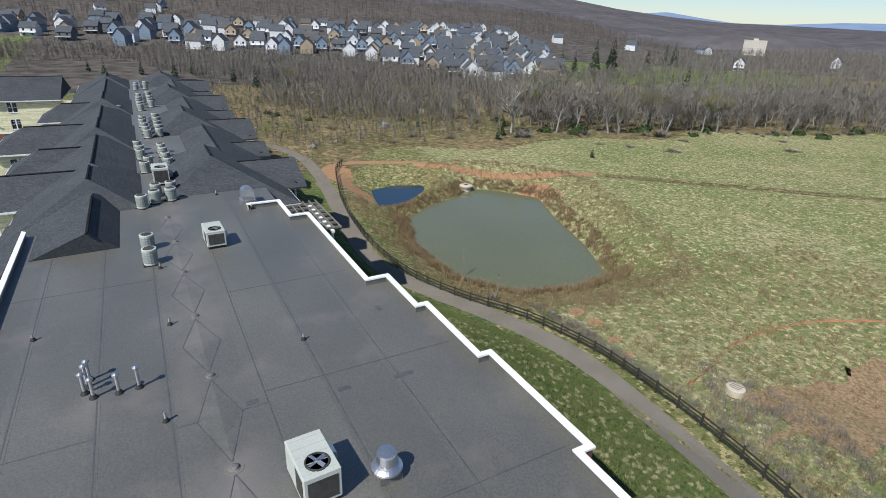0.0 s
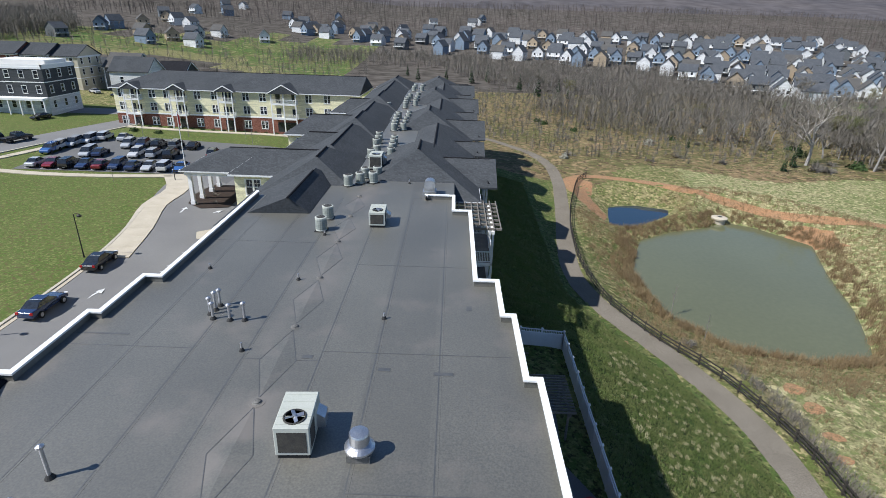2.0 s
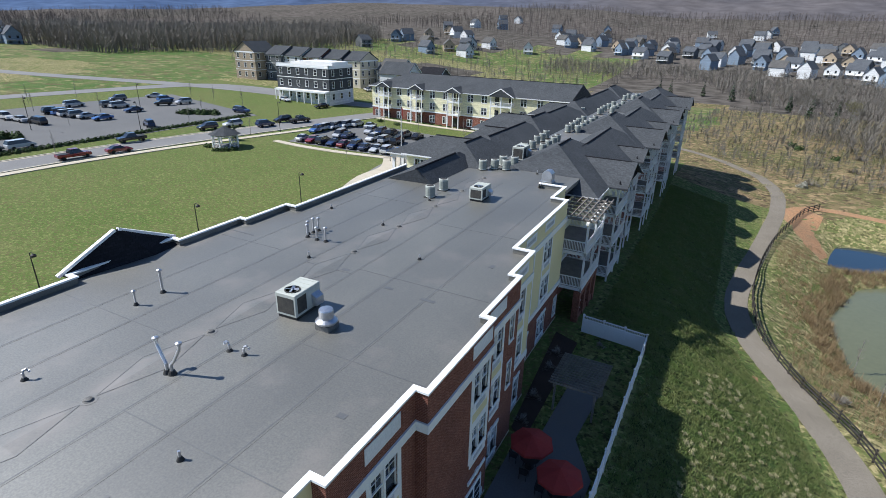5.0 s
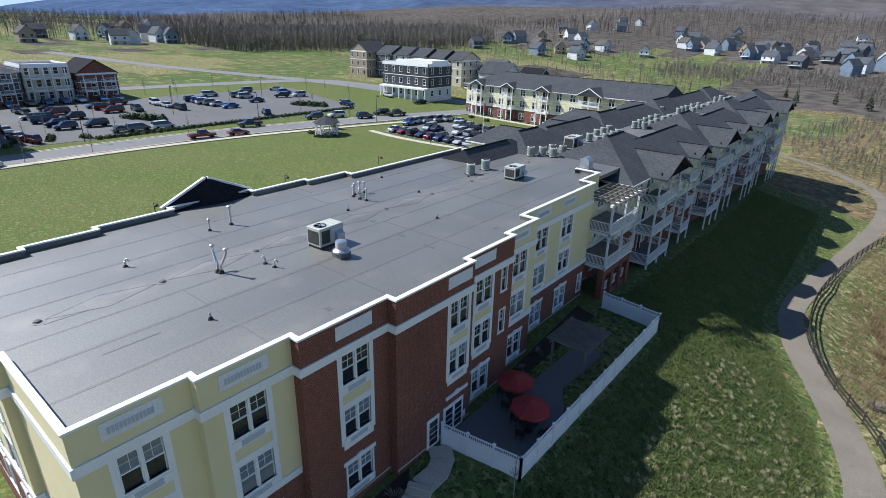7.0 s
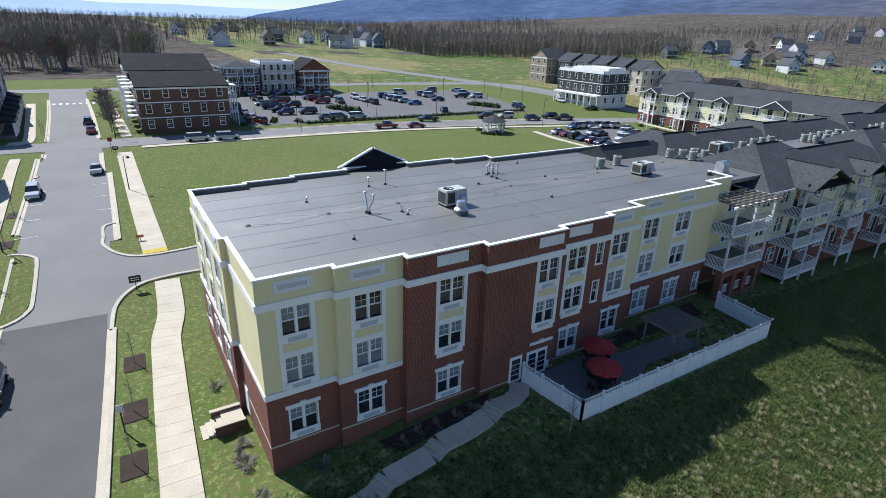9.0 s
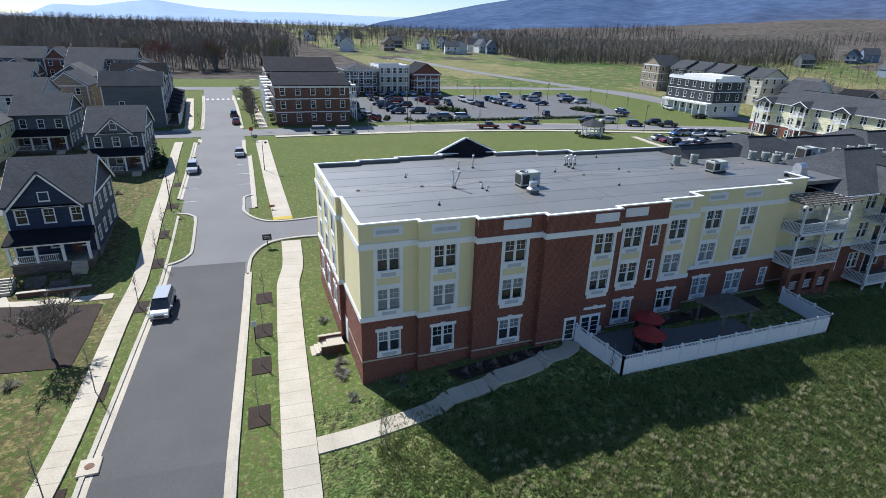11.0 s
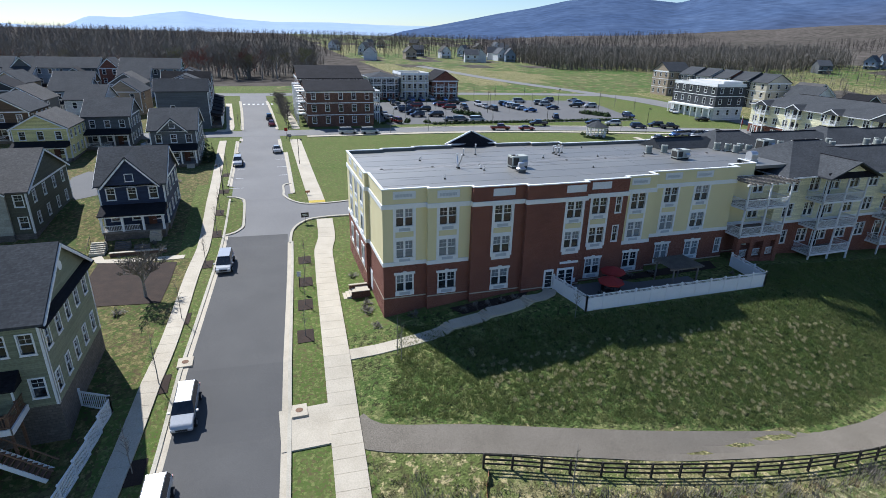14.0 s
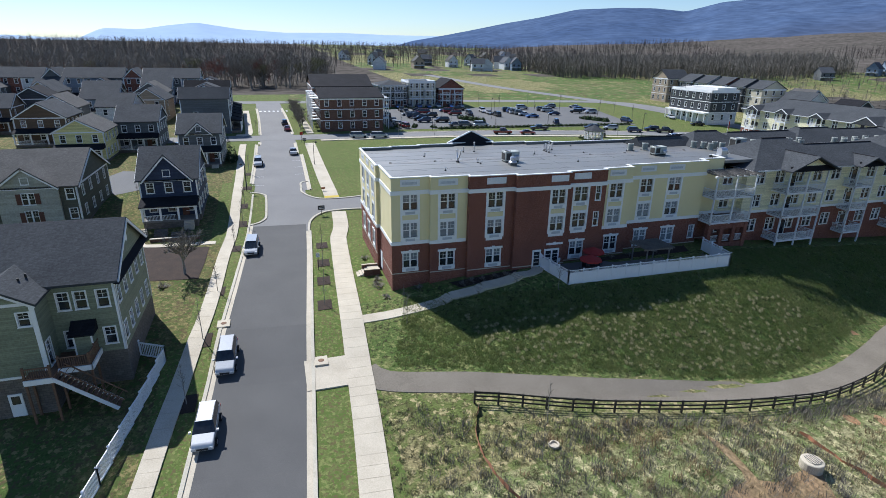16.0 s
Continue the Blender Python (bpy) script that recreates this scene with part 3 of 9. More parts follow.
def ribbon(name, points, left, right, lift, mat, thick=0.25, step=2.0, cross=2, parent=None):
    """A strip over the ground, from left to right metres beside the line, with edges that go down into it."""
    line = smooth_line(points, step)
    bm, rows = bmesh.new(), []
    for p, side in zip(line, sides_of(line)):
        row = []
        for k in range(cross + 1):
            q = p + side * (left + (right - left) * k / cross)
            row.append((q.x, q.y, gz(q.x, q.y) + lift))
        row = [(row[0][0], row[0][1], row[0][2] - thick)] + row + [(row[-1][0], row[-1][1], row[-1][2] - thick)]
        rows.append([bm.verts.new(v) for v in row])
    for a, b in zip(rows, rows[1:]):
        for k in range(len(a) - 1):
            bm.faces.new((a[k], a[k + 1], b[k + 1], b[k]))
    bmesh.ops.recalc_face_normals(bm, faces=bm.faces)
    if sum(f.normal.z * f.calc_area() for f in bm.faces) < 0:
        bmesh.ops.reverse_faces(bm, faces=bm.faces)
    return part(name, bm, mat, parent)


def area(name, ring, lift, mat, step=2.0, parent=None, wobble=0.0):
    """A patch of ground inside a ring of corners, laid over the land."""
    cx, cy = sum(p[0] for p in ring) / len(ring), sum(p[1] for p in ring) / len(ring)
    line = [Vector((*p, 0)) for p in ring]
    edge = []
    for a, b in zip(line, line[1:] + line[:1]):
        n = max(1, round((b - a).length / step))
        edge += [a.lerp(b, i / n) for i in range(n)]
    if wobble:
        edge = [p + wobble * Vector((noise.noise(p * 0.3), noise.noise(p * 0.3 + Vector((9, 0, 0))), 0)) for p in edge]
    size = max((p - Vector((cx, cy, 0))).length for p in edge)
    rings = max(2, int(size / step))
    bm = bmesh.new()
    rows = []
    for r in range(rings):
        t = 1 - r / rings
        row = []
        for p in edge:
            x, y = cx + (p.x - cx) * t, cy + (p.y - cy) * t
            row.append(bm.verts.new((x, y, gz(x, y) + lift)))
        rows.append(row)
    n = len(edge)
    for a, b in zip(rows, rows[1:]):
        for k in range(n):
            bm.faces.new((a[k], a[(k + 1) % n], b[(k + 1) % n], b[k]))
    mid = bm.verts.new((cx, cy, gz(cx, cy) + lift))
    for k in range(n):
        bm.faces.new((rows[-1][k], rows[-1][(k + 1) % n], mid))
    bm.normal_update()
    if sum(f.normal.z * f.calc_area() for f in bm.faces) < 0:
        bmesh.ops.reverse_faces(bm, faces=bm.faces)
    return part(name, bm, mat, parent)


def wall_face(bm, p, q, z0, z1, holes=(), depth=0.14):
    """The outer face of a wall from p to q (outside to the right), with openings (u, z, w, h) that go in."""
    p, q = Vector((*p, 0)), Vector((*q, 0))
    way = (q - p).normalized()
    out = Vector((way.y, -way.x, 0))
    length = (q - p).length
    holes = [h for h in holes if h[0] > 0.01 and h[0] + h[2] < length - 0.01 and h[1] > z0 and h[1] + h[3] < z1]
    us = sorted({0.0, length, *[h[0] for h in holes], *[h[0] + h[2] for h in holes]})
    zs = sorted({z0, z1, *[h[1] for h in holes], *[h[1] + h[3] for h in holes]})
    def at(u, z, d=0.0):
        v = p + way * u - out * d
        return bm.verts.new((v.x, v.y, z))
    for u0, u1 in zip(us, us[1:]):
        for a, b in zip(zs, zs[1:]):
            mu, mz = (u0 + u1) / 2, (a + b) / 2
            if not any(h[0] < mu < h[0] + h[2] and h[1] < mz < h[1] + h[3] for h in holes):
                bm.faces.new((at(u0, a), at(u1, a), at(u1, b), at(u0, b)))
    for u, z, w, h in holes:
        c = [(u, z), (u + w, z), (u + w, z + h), (u, z + h)]
        for (a, b), (e, f) in zip(c, c[1:] + c[:1]):
            bm.faces.new((at(a, b), at(a, b, depth), at(e, f, depth), at(e, f)))
    return holes


WINDOW_MESHES = {}


def lattice(bm, rects, back):
    """Bars (u0, z0, u1, z1, front) joined into one piece: cells of different depth on one common back."""
    us = sorted({round(v, 4) for r in rects for v in (r[0], r[2])})
    zs = sorted({round(v, 4) for r in rects for v in (r[1], r[3])})
    depth = {}
    for i, (u0, u1) in enumerate(zip(us, us[1:])):
        for j, (z0, z1) in enumerate(zip(zs, zs[1:])):
            u, z = (u0 + u1) / 2, (z0 + z1) / 2
            on = [r[4] for r in rects if r[0] < u < r[2] and r[1] < z < r[3]]
            if on:
                depth[i, j] = min(on)
    made = {}

    def vert(i, j, y):
        if (i, j, y) not in made:
            made[i, j, y] = bm.verts.new((us[i], y, zs[j]))
        return made[i, j, y]

    for (i, j), y in depth.items():
        ring = ((i, j), (i + 1, j), (i + 1, j + 1), (i, j + 1))
        bm.faces.new([vert(*c, y) for c in ring])
        for (c, d), beside in zip(zip(ring, ring[1:] + ring[:1]), ((i, j - 1), (i + 1, j), (i, j + 1), (i - 1, j))):
            other = depth.get(beside, back)
            if other > y:
                bm.faces.new((vert(*c, y), vert(*c, other), vert(*d, other), vert(*d, y)))


def window_meshes(w, h, leaves, bars, mat="white", fw=0.09, blind=0):
    """Frame with sashes and glazing bars in one piece, and its pane; blind: 0 none, 1 half drawn, 2 drawn."""
    key = (round(w, 2), round(h, 2), leaves, bars, mat, fw, blind)
    if key not in WINDOW_MESHES:
        d = -0.05
        rects = [(-fw, -fw, w + fw, 0, d), (-fw, h, w + fw, h + fw, d), (-fw, -fw, 0, h + fw, d), (w, -fw, w + fw, h + fw, d), (-fw - 0.04, -fw - 0.05, w + fw + 0.04, -fw, d - 0.03)]
        rects += [(w * k / leaves - 0.06, 0, w * k / leaves + 0.06, h, d + 0.02) for k in range(1, leaves)]
        for k in range(leaves):
            a, b = w * k / leaves, w * (k + 1) / leaves
            rects.append((a, h / 2 - 0.035, b, h / 2 + 0.035, 0.03))
            rects += [(a, 0, a + 0.045 + 0.06 * (k > 0), h, 0.04), (b - 0.045 - 0.06 * (k < leaves - 1), 0, b, h, 0.04)]
            for j in range(1, bars + 1):
                u = a + (b - a) * j / (bars + 1)
                rects.append((u - 0.01, h / 2, u + 0.01, h, 0.07))
            if bars:
                rects.append((a, h * 0.75 - 0.01, b, h * 0.75 + 0.01, 0.07))
        bm = bmesh.new()
        lattice(bm, rects, 0.1)
        frame_mesh = finish(bm, "window", M[mat])
        bm = bmesh.new()
        lattice(bm, [(0, 0, w, h / 2, 0.1), (0, h / 2, w, h, 0.1)], 0.12)
        pane = finish(bm, "pane", M["glass"])
        pane.materials.append(M["glass_blind"])
        for f in pane.polygons:
            f.material_index = int(blind == 2 or (blind == 1 and f.center.z > h * 0.51))
        WINDOW_MESHES[key] = frame_mesh, pane
    return WINDOW_MESHES[key]


def put_window(parent, p, q, hole, leaves=2, bars=1, mat="white", name="window", fw=0.09, blind=0):
    """A window with its pane in an opening (u, z, w, h) of the wall p to q."""
    u, z, w, h = hole
    p, q = Vector((*p, 0)), Vector((*q, 0))
    way = (q - p).normalized()
    frame_mesh, pane = window_meshes(w, h, leaves, bars, mat, fw, blind)
    if not bars:
        key = ("far", round(w, 2), round(h, 2), leaves, mat)
        if key not in WINDOW_MESHES:
            both = bmesh.new()
            both.from_mesh(pane)
            for f in both.faces:
                f.material_index = 1
            fr = bmesh.new()
            fr.from_mesh(frame_mesh)
            spare = bpy.data.meshes.new("spare")
            fr.to_mesh(spare)
            both.from_mesh(spare)
            bpy.data.meshes.remove(spare)
            mesh = finish(both, "window", M[mat])
            mesh.materials.append(M["glass"])
            WINDOW_MESHES[key] = mesh
        frame_mesh = WINDOW_MESHES[key]
    ob = part(name, frame_mesh, None, parent)
    at = p + way * u
    ob.matrix_basis = pose(at.x, at.y, z, 0, 0, math.degrees(math.atan2(way.y, way.x)))
    if bars:
        part("pane", pane, None, ob)
    return ob


def wall_part(name, parent, p, q, z0, z1, holes, mat, label="", windows=True, leaves=2, bars=1, fw=0.09, trim="white", depth=0.14):
    bm = bmesh.new()
    kept = wall_face(bm, p, q, z0, z1, holes, depth)
    ob = part(name, bm, M[mat], parent, label)
    if windows:
        for hole in kept:
            put_window(parent, p, q, hole, leaves, bars, trim, fw=fw)
    return ob


def strip(bm, p, q, z0, z1, proud, back=0.05):
    """A band along a wall p to q (outside to the right), standing proud."""
    p, q = Vector((*p, 0)), Vector((*q, 0))
    way = (q - p).normalized()
    m = Matrix.Translation(p) @ Matrix.Rotation(math.atan2(way.y, way.x), 4, "Z")
    box(bm, -proud, -proud, z0, (q - p).length + proud, back, z1, m)


def hip_roof(bm, x0, y0, x1, y1, z, ridge, rise, thick=0.22):
    """A roof over a rectangle with a ridge (ax, ay, bx, by) that stands rise above the eaves."""
    ax, ay, bx, by = ridge
    low = [bm.verts.new((x, y, z - thick)) for x, y in ((x0, y0), (x1, y0), (x1, y1), (x0, y1))]
    eave = [bm.verts.new((x, y, z)) for x, y in ((x0, y0), (x1, y0), (x1, y1), (x0, y1))]
    a, b = bm.verts.new((ax, ay, z + rise)), bm.verts.new((bx, by, z + rise))
    bm.faces.new(low[::-1])
    for k in range(4):
        bm.faces.new((low[k], low[(k + 1) % 4], eave[(k + 1) % 4], eave[k]))
    if abs(bx - ax) >= abs(by - ay):
        bm.faces.new((eave[0], eave[1], b, a))
        bm.faces.new((eave[2], eave[3], a, b))
        bm.faces.new((eave[1], eave[2], b))
        bm.faces.new((eave[3], eave[0], a))
    else:
        bm.faces.new((eave[0], eave[1], a))
        bm.faces.new((eave[1], eave[2], b, a))
        bm.faces.new((eave[2], eave[3], b))
        bm.faces.new((eave[3], eave[0], a, b))


def railing(bm, p, q, z, height=1.0, gap=0.14):
    """Rails and balusters from p to q."""
    p, q = Vector((*p, 0)), Vector((*q, 0))
    length = (q - p).length
    m = Matrix.Translation((p.x, p.y, z)) @ Matrix.Rotation(math.atan2((q - p).y, (q - p).x), 4, "Z")
    box(bm, 0, -0.04, height - 0.08, length, 0.04, height, m)
    box(bm, 0, -0.03, 0.08, length, 0.03, 0.15, m)
    n = max(2, round(length / gap))
    for k in range(1, n):
        u = length * k / n
        box(bm, u - 0.02, -0.015, 0.15, u + 0.02, 0.015, height - 0.08, m)


# ---- the land ----
def steps(dense, lo, hi, fine, grow, far):
    """Grid lines: fine between lo and hi, then wider and wider out to far."""
    mid = list(np.arange(lo, hi + fine / 2, fine))
    out, d = [], fine
    x = hi
    while x < far:
        d *= grow
        x += d
        out.append(x)
    back_steps, d, x = [], fine, lo
    while x > -far:
        d *= grow
        x -= d
        back_steps.append(x)
    return back_steps[::-1] + mid + out


def sheet(name, xs, ys, mats, pick):
    """One sheet of ground; pick gives each face's material."""
    gx, gy = np.meshgrid(xs, ys)
    z = ground_z(gx, gy)
    nx, ny = len(xs), len(ys)
    verts = np.stack([gx.ravel(), gy.ravel(), z.ravel()], 1)
    idx = np.arange(nx * ny).reshape(ny, nx)
    faces = np.stack([idx[:-1, :-1], idx[:-1, 1:], idx[1:, 1:], idx[1:, :-1]], -1).reshape(-1, 4)
    me = bpy.data.meshes.new(name)
    me.from_pydata(verts.tolist(), [], faces.tolist())
    for m in mats:
        me.materials.append(m)
    mid = verts[faces].mean(1)
    me.polygons.foreach_set("material_index", pick(mid[:, 0], mid[:, 1]).astype(np.int32))
    me.polygons.foreach_set("use_smooth", [True] * len(faces))
    return new(name, me)


def cover(x, y):
    """0 meadow, 1 scrub, 2 straw pasture, 3 far field, 4 bank grass, 5 lawn, 6 woods floor."""
    wob = 6 * np.sin(x * 0.11 + 1.3) + 5 * np.sin(y * 0.13 + x * 0.05)
    kind = np.zeros(x.shape)
    kind[(x > 62 + wob * 0.4) & (y < 128 + wob)] = 2
    kind[(x > 40) & (y < 40 + wob)] = 2
    kind[(y > 124 + wob) & (x > 10)] = 1
    kind[(y > 190 + wob) & (x > -60)] = 1
    quilt = np.sin(x * 0.021 + 1.7 * np.sin(y * 0.013)) + np.sin(y * 0.027 + 1.3 * np.sin(x * 0.017 + 2.0))
    kind[x < -160] = 3
    kind[(x < -160) & (quilt > 0.5)] = 0
    kind[(y > 215) & (x < -60)] = np.where(quilt[(y > 215) & (x < -60)] > 0.2, 0, 3)
    kind[(y > 215) & (x < -60) & (quilt > 1.1)] = 6
    kind[(x > -140) & (x < 15 + wob) & (y > 175) & (y < 330 + 2 * wob) & (np.sin(y * 0.055 + 0.02 * x) > -0.3)] = 3
    kind[(x > 110) & (y > np.interp(x, (110, 150, 195, 250, 330, 480), (140, 126, 110, 86, 72, 58)) + 0.3 * wob) & (x < 600)] = 1
    kind[(x > 170) & (x < 480) & (y > 190 - 0.1 * (x - 170)) & (y < 290) & (quilt > -0.5)] = 3
    kind[(y > 300 + 2 * wob) & (x > -60)] = 6
    kind[(np.hypot(x, y) > 560 + 4 * wob) & (y > -0.4 * x)] = 6
    kind[(x > 240) & (x < 440) & (y > 262) & (y < 372 + wob)] = 3
    kind[(x < -300) & (wob > 5)] = 6
    kind[(x > 12) & (x < np.interp(y, FOOT_Y, FOOT_X) + 0.4) & (y > -9) & (y < 120)] = 4
    kind[(x > -160) & (x < 14) & (y > -60) & (y < 150)] = 5
    kind[(x < 60) & (y < -8)] = 5
    kind[(x < -200) & (y < 60)] = 6
    kind[(x > -92) & (x < 62) & (y < -26.5 + 0.2 * wob)] = 7
    kind[(x > -200) & (x < -92) & (y < -34)] = 7
    return kind


terrain = sheet("ground", steps(0, -100, 120, 1.6, 1.13, 3800), steps(0, -60, 165, 1.6, 1.13, 3800),
                [M["meadow"], M["scrub"], M["pasture"], M["field"], M["bank"], M["lawn"], M["wood_floor"], M["yard"]], cover)
tagged(terrain, "rolling grass and meadow land around the buildings", "ground", kind="structure")


def structure(ob, label, category):
    return tagged(ob, label, category, kind="structure")


# ---- water ----
def pond(name, ring, z, mat, label):
    bm = bmesh.new()
    cx, cy = sum(p[0] for p in ring) / len(ring), sum(p[1] for p in ring) / len(ring)
    vs = [bm.verts.new((cx + (x - cx) * 1.08, cy + (y - cy) * 1.08, z)) for x, y in ring]
    bm.faces.new(vs)
    bm.normal_update()
    if bm.faces[:][0].normal.z < 0:
        bmesh.ops.reverse_faces(bm, faces=bm.faces)
    structure(part(name, bm, mat), label, "water")


pond("water_pond", POND, POND_Z, M["water"], "still murky green pond water among dry reeds")
pond("water_pool", POOL, POOL_Z, M["pool_water"], "small dark blue forebay pool beside the pond")

# ---- roads, kerbs and pavements ----
STREET = [(75, -22.6), (34, -19.8), (0, -17.4), (-17, -16.4), (-40, -15.8), (-88, -15.3), (-150, -17.0), (-168, -17.5)]
structure(ribbon("road", STREET, 4.55, -4.55, 0.05, M["asphalt"], cross=6), "worn grey asphalt street between concrete kerbs", "road")
structure(ribbon("road", [(-38.5, -15.8), (-45, -15.7), (-60, -15.5), (-76, -15.4)], 5.3, 4.0, 0.042, M["asphalt"], cross=2), "asphalt parking lane along the street", "road")
structure(ribbon("road", [(-32.5, -15.9), (-45, -15.7), (-64.5, -15.5)], -4.0, -5.4, 0.042, M["asphalt"], cross=2), "asphalt parking lane along the street", "road")
structure(ribbon("road", [(75, -22.6), (34, -19.8), (0, -17.4), (-15.8, -16.45)], 4.05, -4.05, 0.072, M["new_asphalt"], 0.03, cross=6), "newer dark asphalt on the lower street", "road")
structure(area("driveway", [(-39.5, -39.4), (-48, -40.2), (-52.8, -41.4), (-54.5, -46.5), (-50.4, -48.2), (-41, -47.2), (-36, -44)], 0.04, M["dark_asphalt"], 1.5), "pale grey concrete driveway between the houses", "driveway")
BACK_STREET = [(-88, -60), (-87.5, -30), (-87, -15), (-86.5, 20), (-85.5, 48), (-81.5, 75), (-75.5, 103), (-69, 128), (-62, 152), (-50, 190)]
structure(ribbon("road", BACK_STREET, 3.7, -3.7, 0.06, M["asphalt"], cross=4), "grey asphalt side street beside the lawn", "road")
structure(ribbon("road", [(-168, -40), (-166, -17), (-166, 40), (-160, 100), (-150, 135), (-120, 143)], 4, -4, 0.055, M["asphalt"], cross=4), "far grey asphalt road with a roundabout", "road")
structure(ribbon("road", [(-62, 146), (-85, 140), (-120, 138), (-160, 130), (-230, 110), (-330, 95)], 4, -4, 0.05, M["asphalt"], cross=4), "far grey road past the open fields", "road")
structure(ribbon("road", [(-23.7, -14), (-23.7, -4), (-24, 6)], 3.0, -3.0, 0.052, M["asphalt"], cross=4), "mouth of the asphalt entrance drive", "road")
structure(area("road", [(-16, -12.6), (-18.9, -10.6), (-20.9, -8), (-23, -8), (-26.5, -8.2), (-28.6, -11), (-33, -12.6)], 0.048, M["asphalt"], 1.5), "rounded asphalt mouth of the drive", "road")
DRIVE = [(-24.0, 2), (-24.4, 14), (-24.6, 30), (-24.9, 48), (-26.2, 60), (-29.0, 72), (-31.5, 84), (-31.0, 95)]
structure(ribbon("road", DRIVE, 5.6, -7.0, 0.055, M["asphalt"], cross=4), "asphalt drive leading to the entrance canopy", "road")
structure(area("road", [(-64.5, 85.5), (-33, 88.5), (-22, 80), (-12, 90), (-14, 112), (-58, 114), (-66, 108)], 0.05, M["dark_asphalt"]), "grey asphalt parking lot by the entrance", "parking lot")
structure(area("road", [(-95, 20), (-94, 46), (-92.5, 72), (-92, 104), (-137, 112), (-141, 78), (-139, 16), (-118, 16)], 0.05, M["dark_asphalt"]), "broad grey parking lot full of cars", "parking lot")
FOOTPATH = [(25.4, -9.8), (27.4, -8.2), (29.4, -2.6), (31.3, 3.2), (32.8, 8.4), (34.2, 13.4), (35.2, 19), (36.1, 25), (36.8, 31.5), (36.5, 36.6), (35.0, 42.4), (32.4, 49.6), (30.4, 54.4), (28.6, 60), (27.4, 68), (28.4, 79), (30.4, 91.7), (32.3, 104.8), (34.0, 118.5), (34.3, 134.5), (31.2, 148.4), (27.4, 154.5), (22.6, 161.5), (16.2, 167.5), (6, 176)]
structure(ribbon("path", FOOTPATH, 1.4, -1.4, 0.06, M["path"], cross=4, step=1.2), "narrow worn asphalt footpath across the grass", "path")


def kerb_line(points, offset, width=0.32, lift=0.17):
    a, b = (offset, offset + width) if offset > 0 else (offset - width, offset)
    ob = ribbon("kerb", points, b, a, lift, M["kerb"], 0.4, cross=1)
    structure(ob, "pale concrete kerb and gutter along the road", "kerb")
    gutter = ribbon("gutter", points, offset, offset - 0.45 if offset > 0 else offset + 0.45, 0.075, M["concrete"], 0.2, cross=1)
    structure(gutter, "pale concrete gutter beside the kerb", "kerb")


kerb_line([p for p in STREET if p[0] > 20] + [(0, -17.4), (-13, -16.6)], -4.5)
kerb_line([(75, -22.6), (34, -19.8), (0, -17.4), (-17, -16.4), (-31, -16.0)], 4.5)
kerb_line([(-78, -15.4), (-81, -15.4)], 4.5)
kerb_line([(-92, -15.4), (-120, -16), (-146, -17)], 4.5)
for bend in ([(-12.5, -12.2), (-14.6, -12.0), (-16.8, -11.6), (-18.9, -10.5), (-20.4, -8.7), (-20.9, -5.6), (-20.8, -2), (-20.9, 4)], [(-34, -12.0), (-31.5, -12.1), (-29.0, -11.2), (-27.2, -9.6), (-26.6, -7.6), (-26.7, -4), (-27.4, 0)], [(-33.8, -12.0), (-37.2, -11.95), (-38.3, -11.5), (-38.7, -10.5)], [(-16.6, -21.0), (-17.4, -19.6), (-18.8, -18.7), (-20.6, -18.45), (-28.8, -18.4), (-30.6, -18.7), (-31.9, -19.8), (-32.4, -21.2)], [(-64.4, -21.0), (-65.0, -20.3), (-66, -20.0)]):
    structure(ribbon("kerb", bend, 0.18, -0.18, 0.17, M["kerb"], 0.4, 0.7, 1), "curved pale concrete kerb at the corner", "kerb")
kerb_line([(-92, -15.4), (-120, -16), (-146, -17)], -4.5)
kerb_line([(-38.8, -15.8), (-45, -15.7), (-60, -15.5), (-78, -15.4)], 5.3)
kerb_line([(-32.6, -15.9), (-45, -15.7), (-64.3, -15.5)], -5.4)
kerb_line([(-65.5, -15.5), (-79, -15.4)], -4.5)
kerb_line(BACK_STREET[3:], -3.6)
kerb_line(BACK_STREET[3:7], 3.6)
kerb_line(DRIVE[1:6], 5.5)


structure(area("verge", [(-16.8, -21.4), (-17.6, -19.8), (-19, -18.9), (-20.8, -18.65), (-28.6, -18.6), (-30.4, -18.9), (-31.6, -19.9), (-32.2, -21.4)], 0.12, M["lawn"], 1.2), "grass verge on the kerb bump-out", "grass")


def paving(points, left, right, label, slab=1.5, lift=0.15):
    """A pavement of separate concrete slabs with open joints."""
    line = smooth_line(points, slab)
    side = sides_of(line)
    base = ribbon("pavement", points, left - 0.02, right + 0.02, lift - 0.03, M["kerb"], 0.3, cross=1)
    structure(base, label, "pavement")
    for (p, n), (q, m2) in zip(zip(line, side), zip(line[1:], side[1:])):
        way = (q - p).normalized() * 0.012
        bm = bmesh.new()
        top, low = [], []
        for a, b, s in ((p, n, way), (q, m2, -way)):
            for off in (left, right):
                v = a + s + b * off
                z = gz(v.x, v.y) + lift
                top.append(bm.verts.new((v.x, v.y, z)))
                low.append(bm.verts.new((v.x, v.y, z - 0.1)))
        o = (0, 1, 3, 2)
        bm.faces.new([top[i] for i in o])
        for i, j in zip(o, o[1:] + o[:1]):
            bm.faces.new((top[i], low[i], low[j], top[j]))
        bmesh.ops.recalc_face_normals(bm, faces=bm.faces)
        part("slab", bm, M["concrete"], base)
    return base


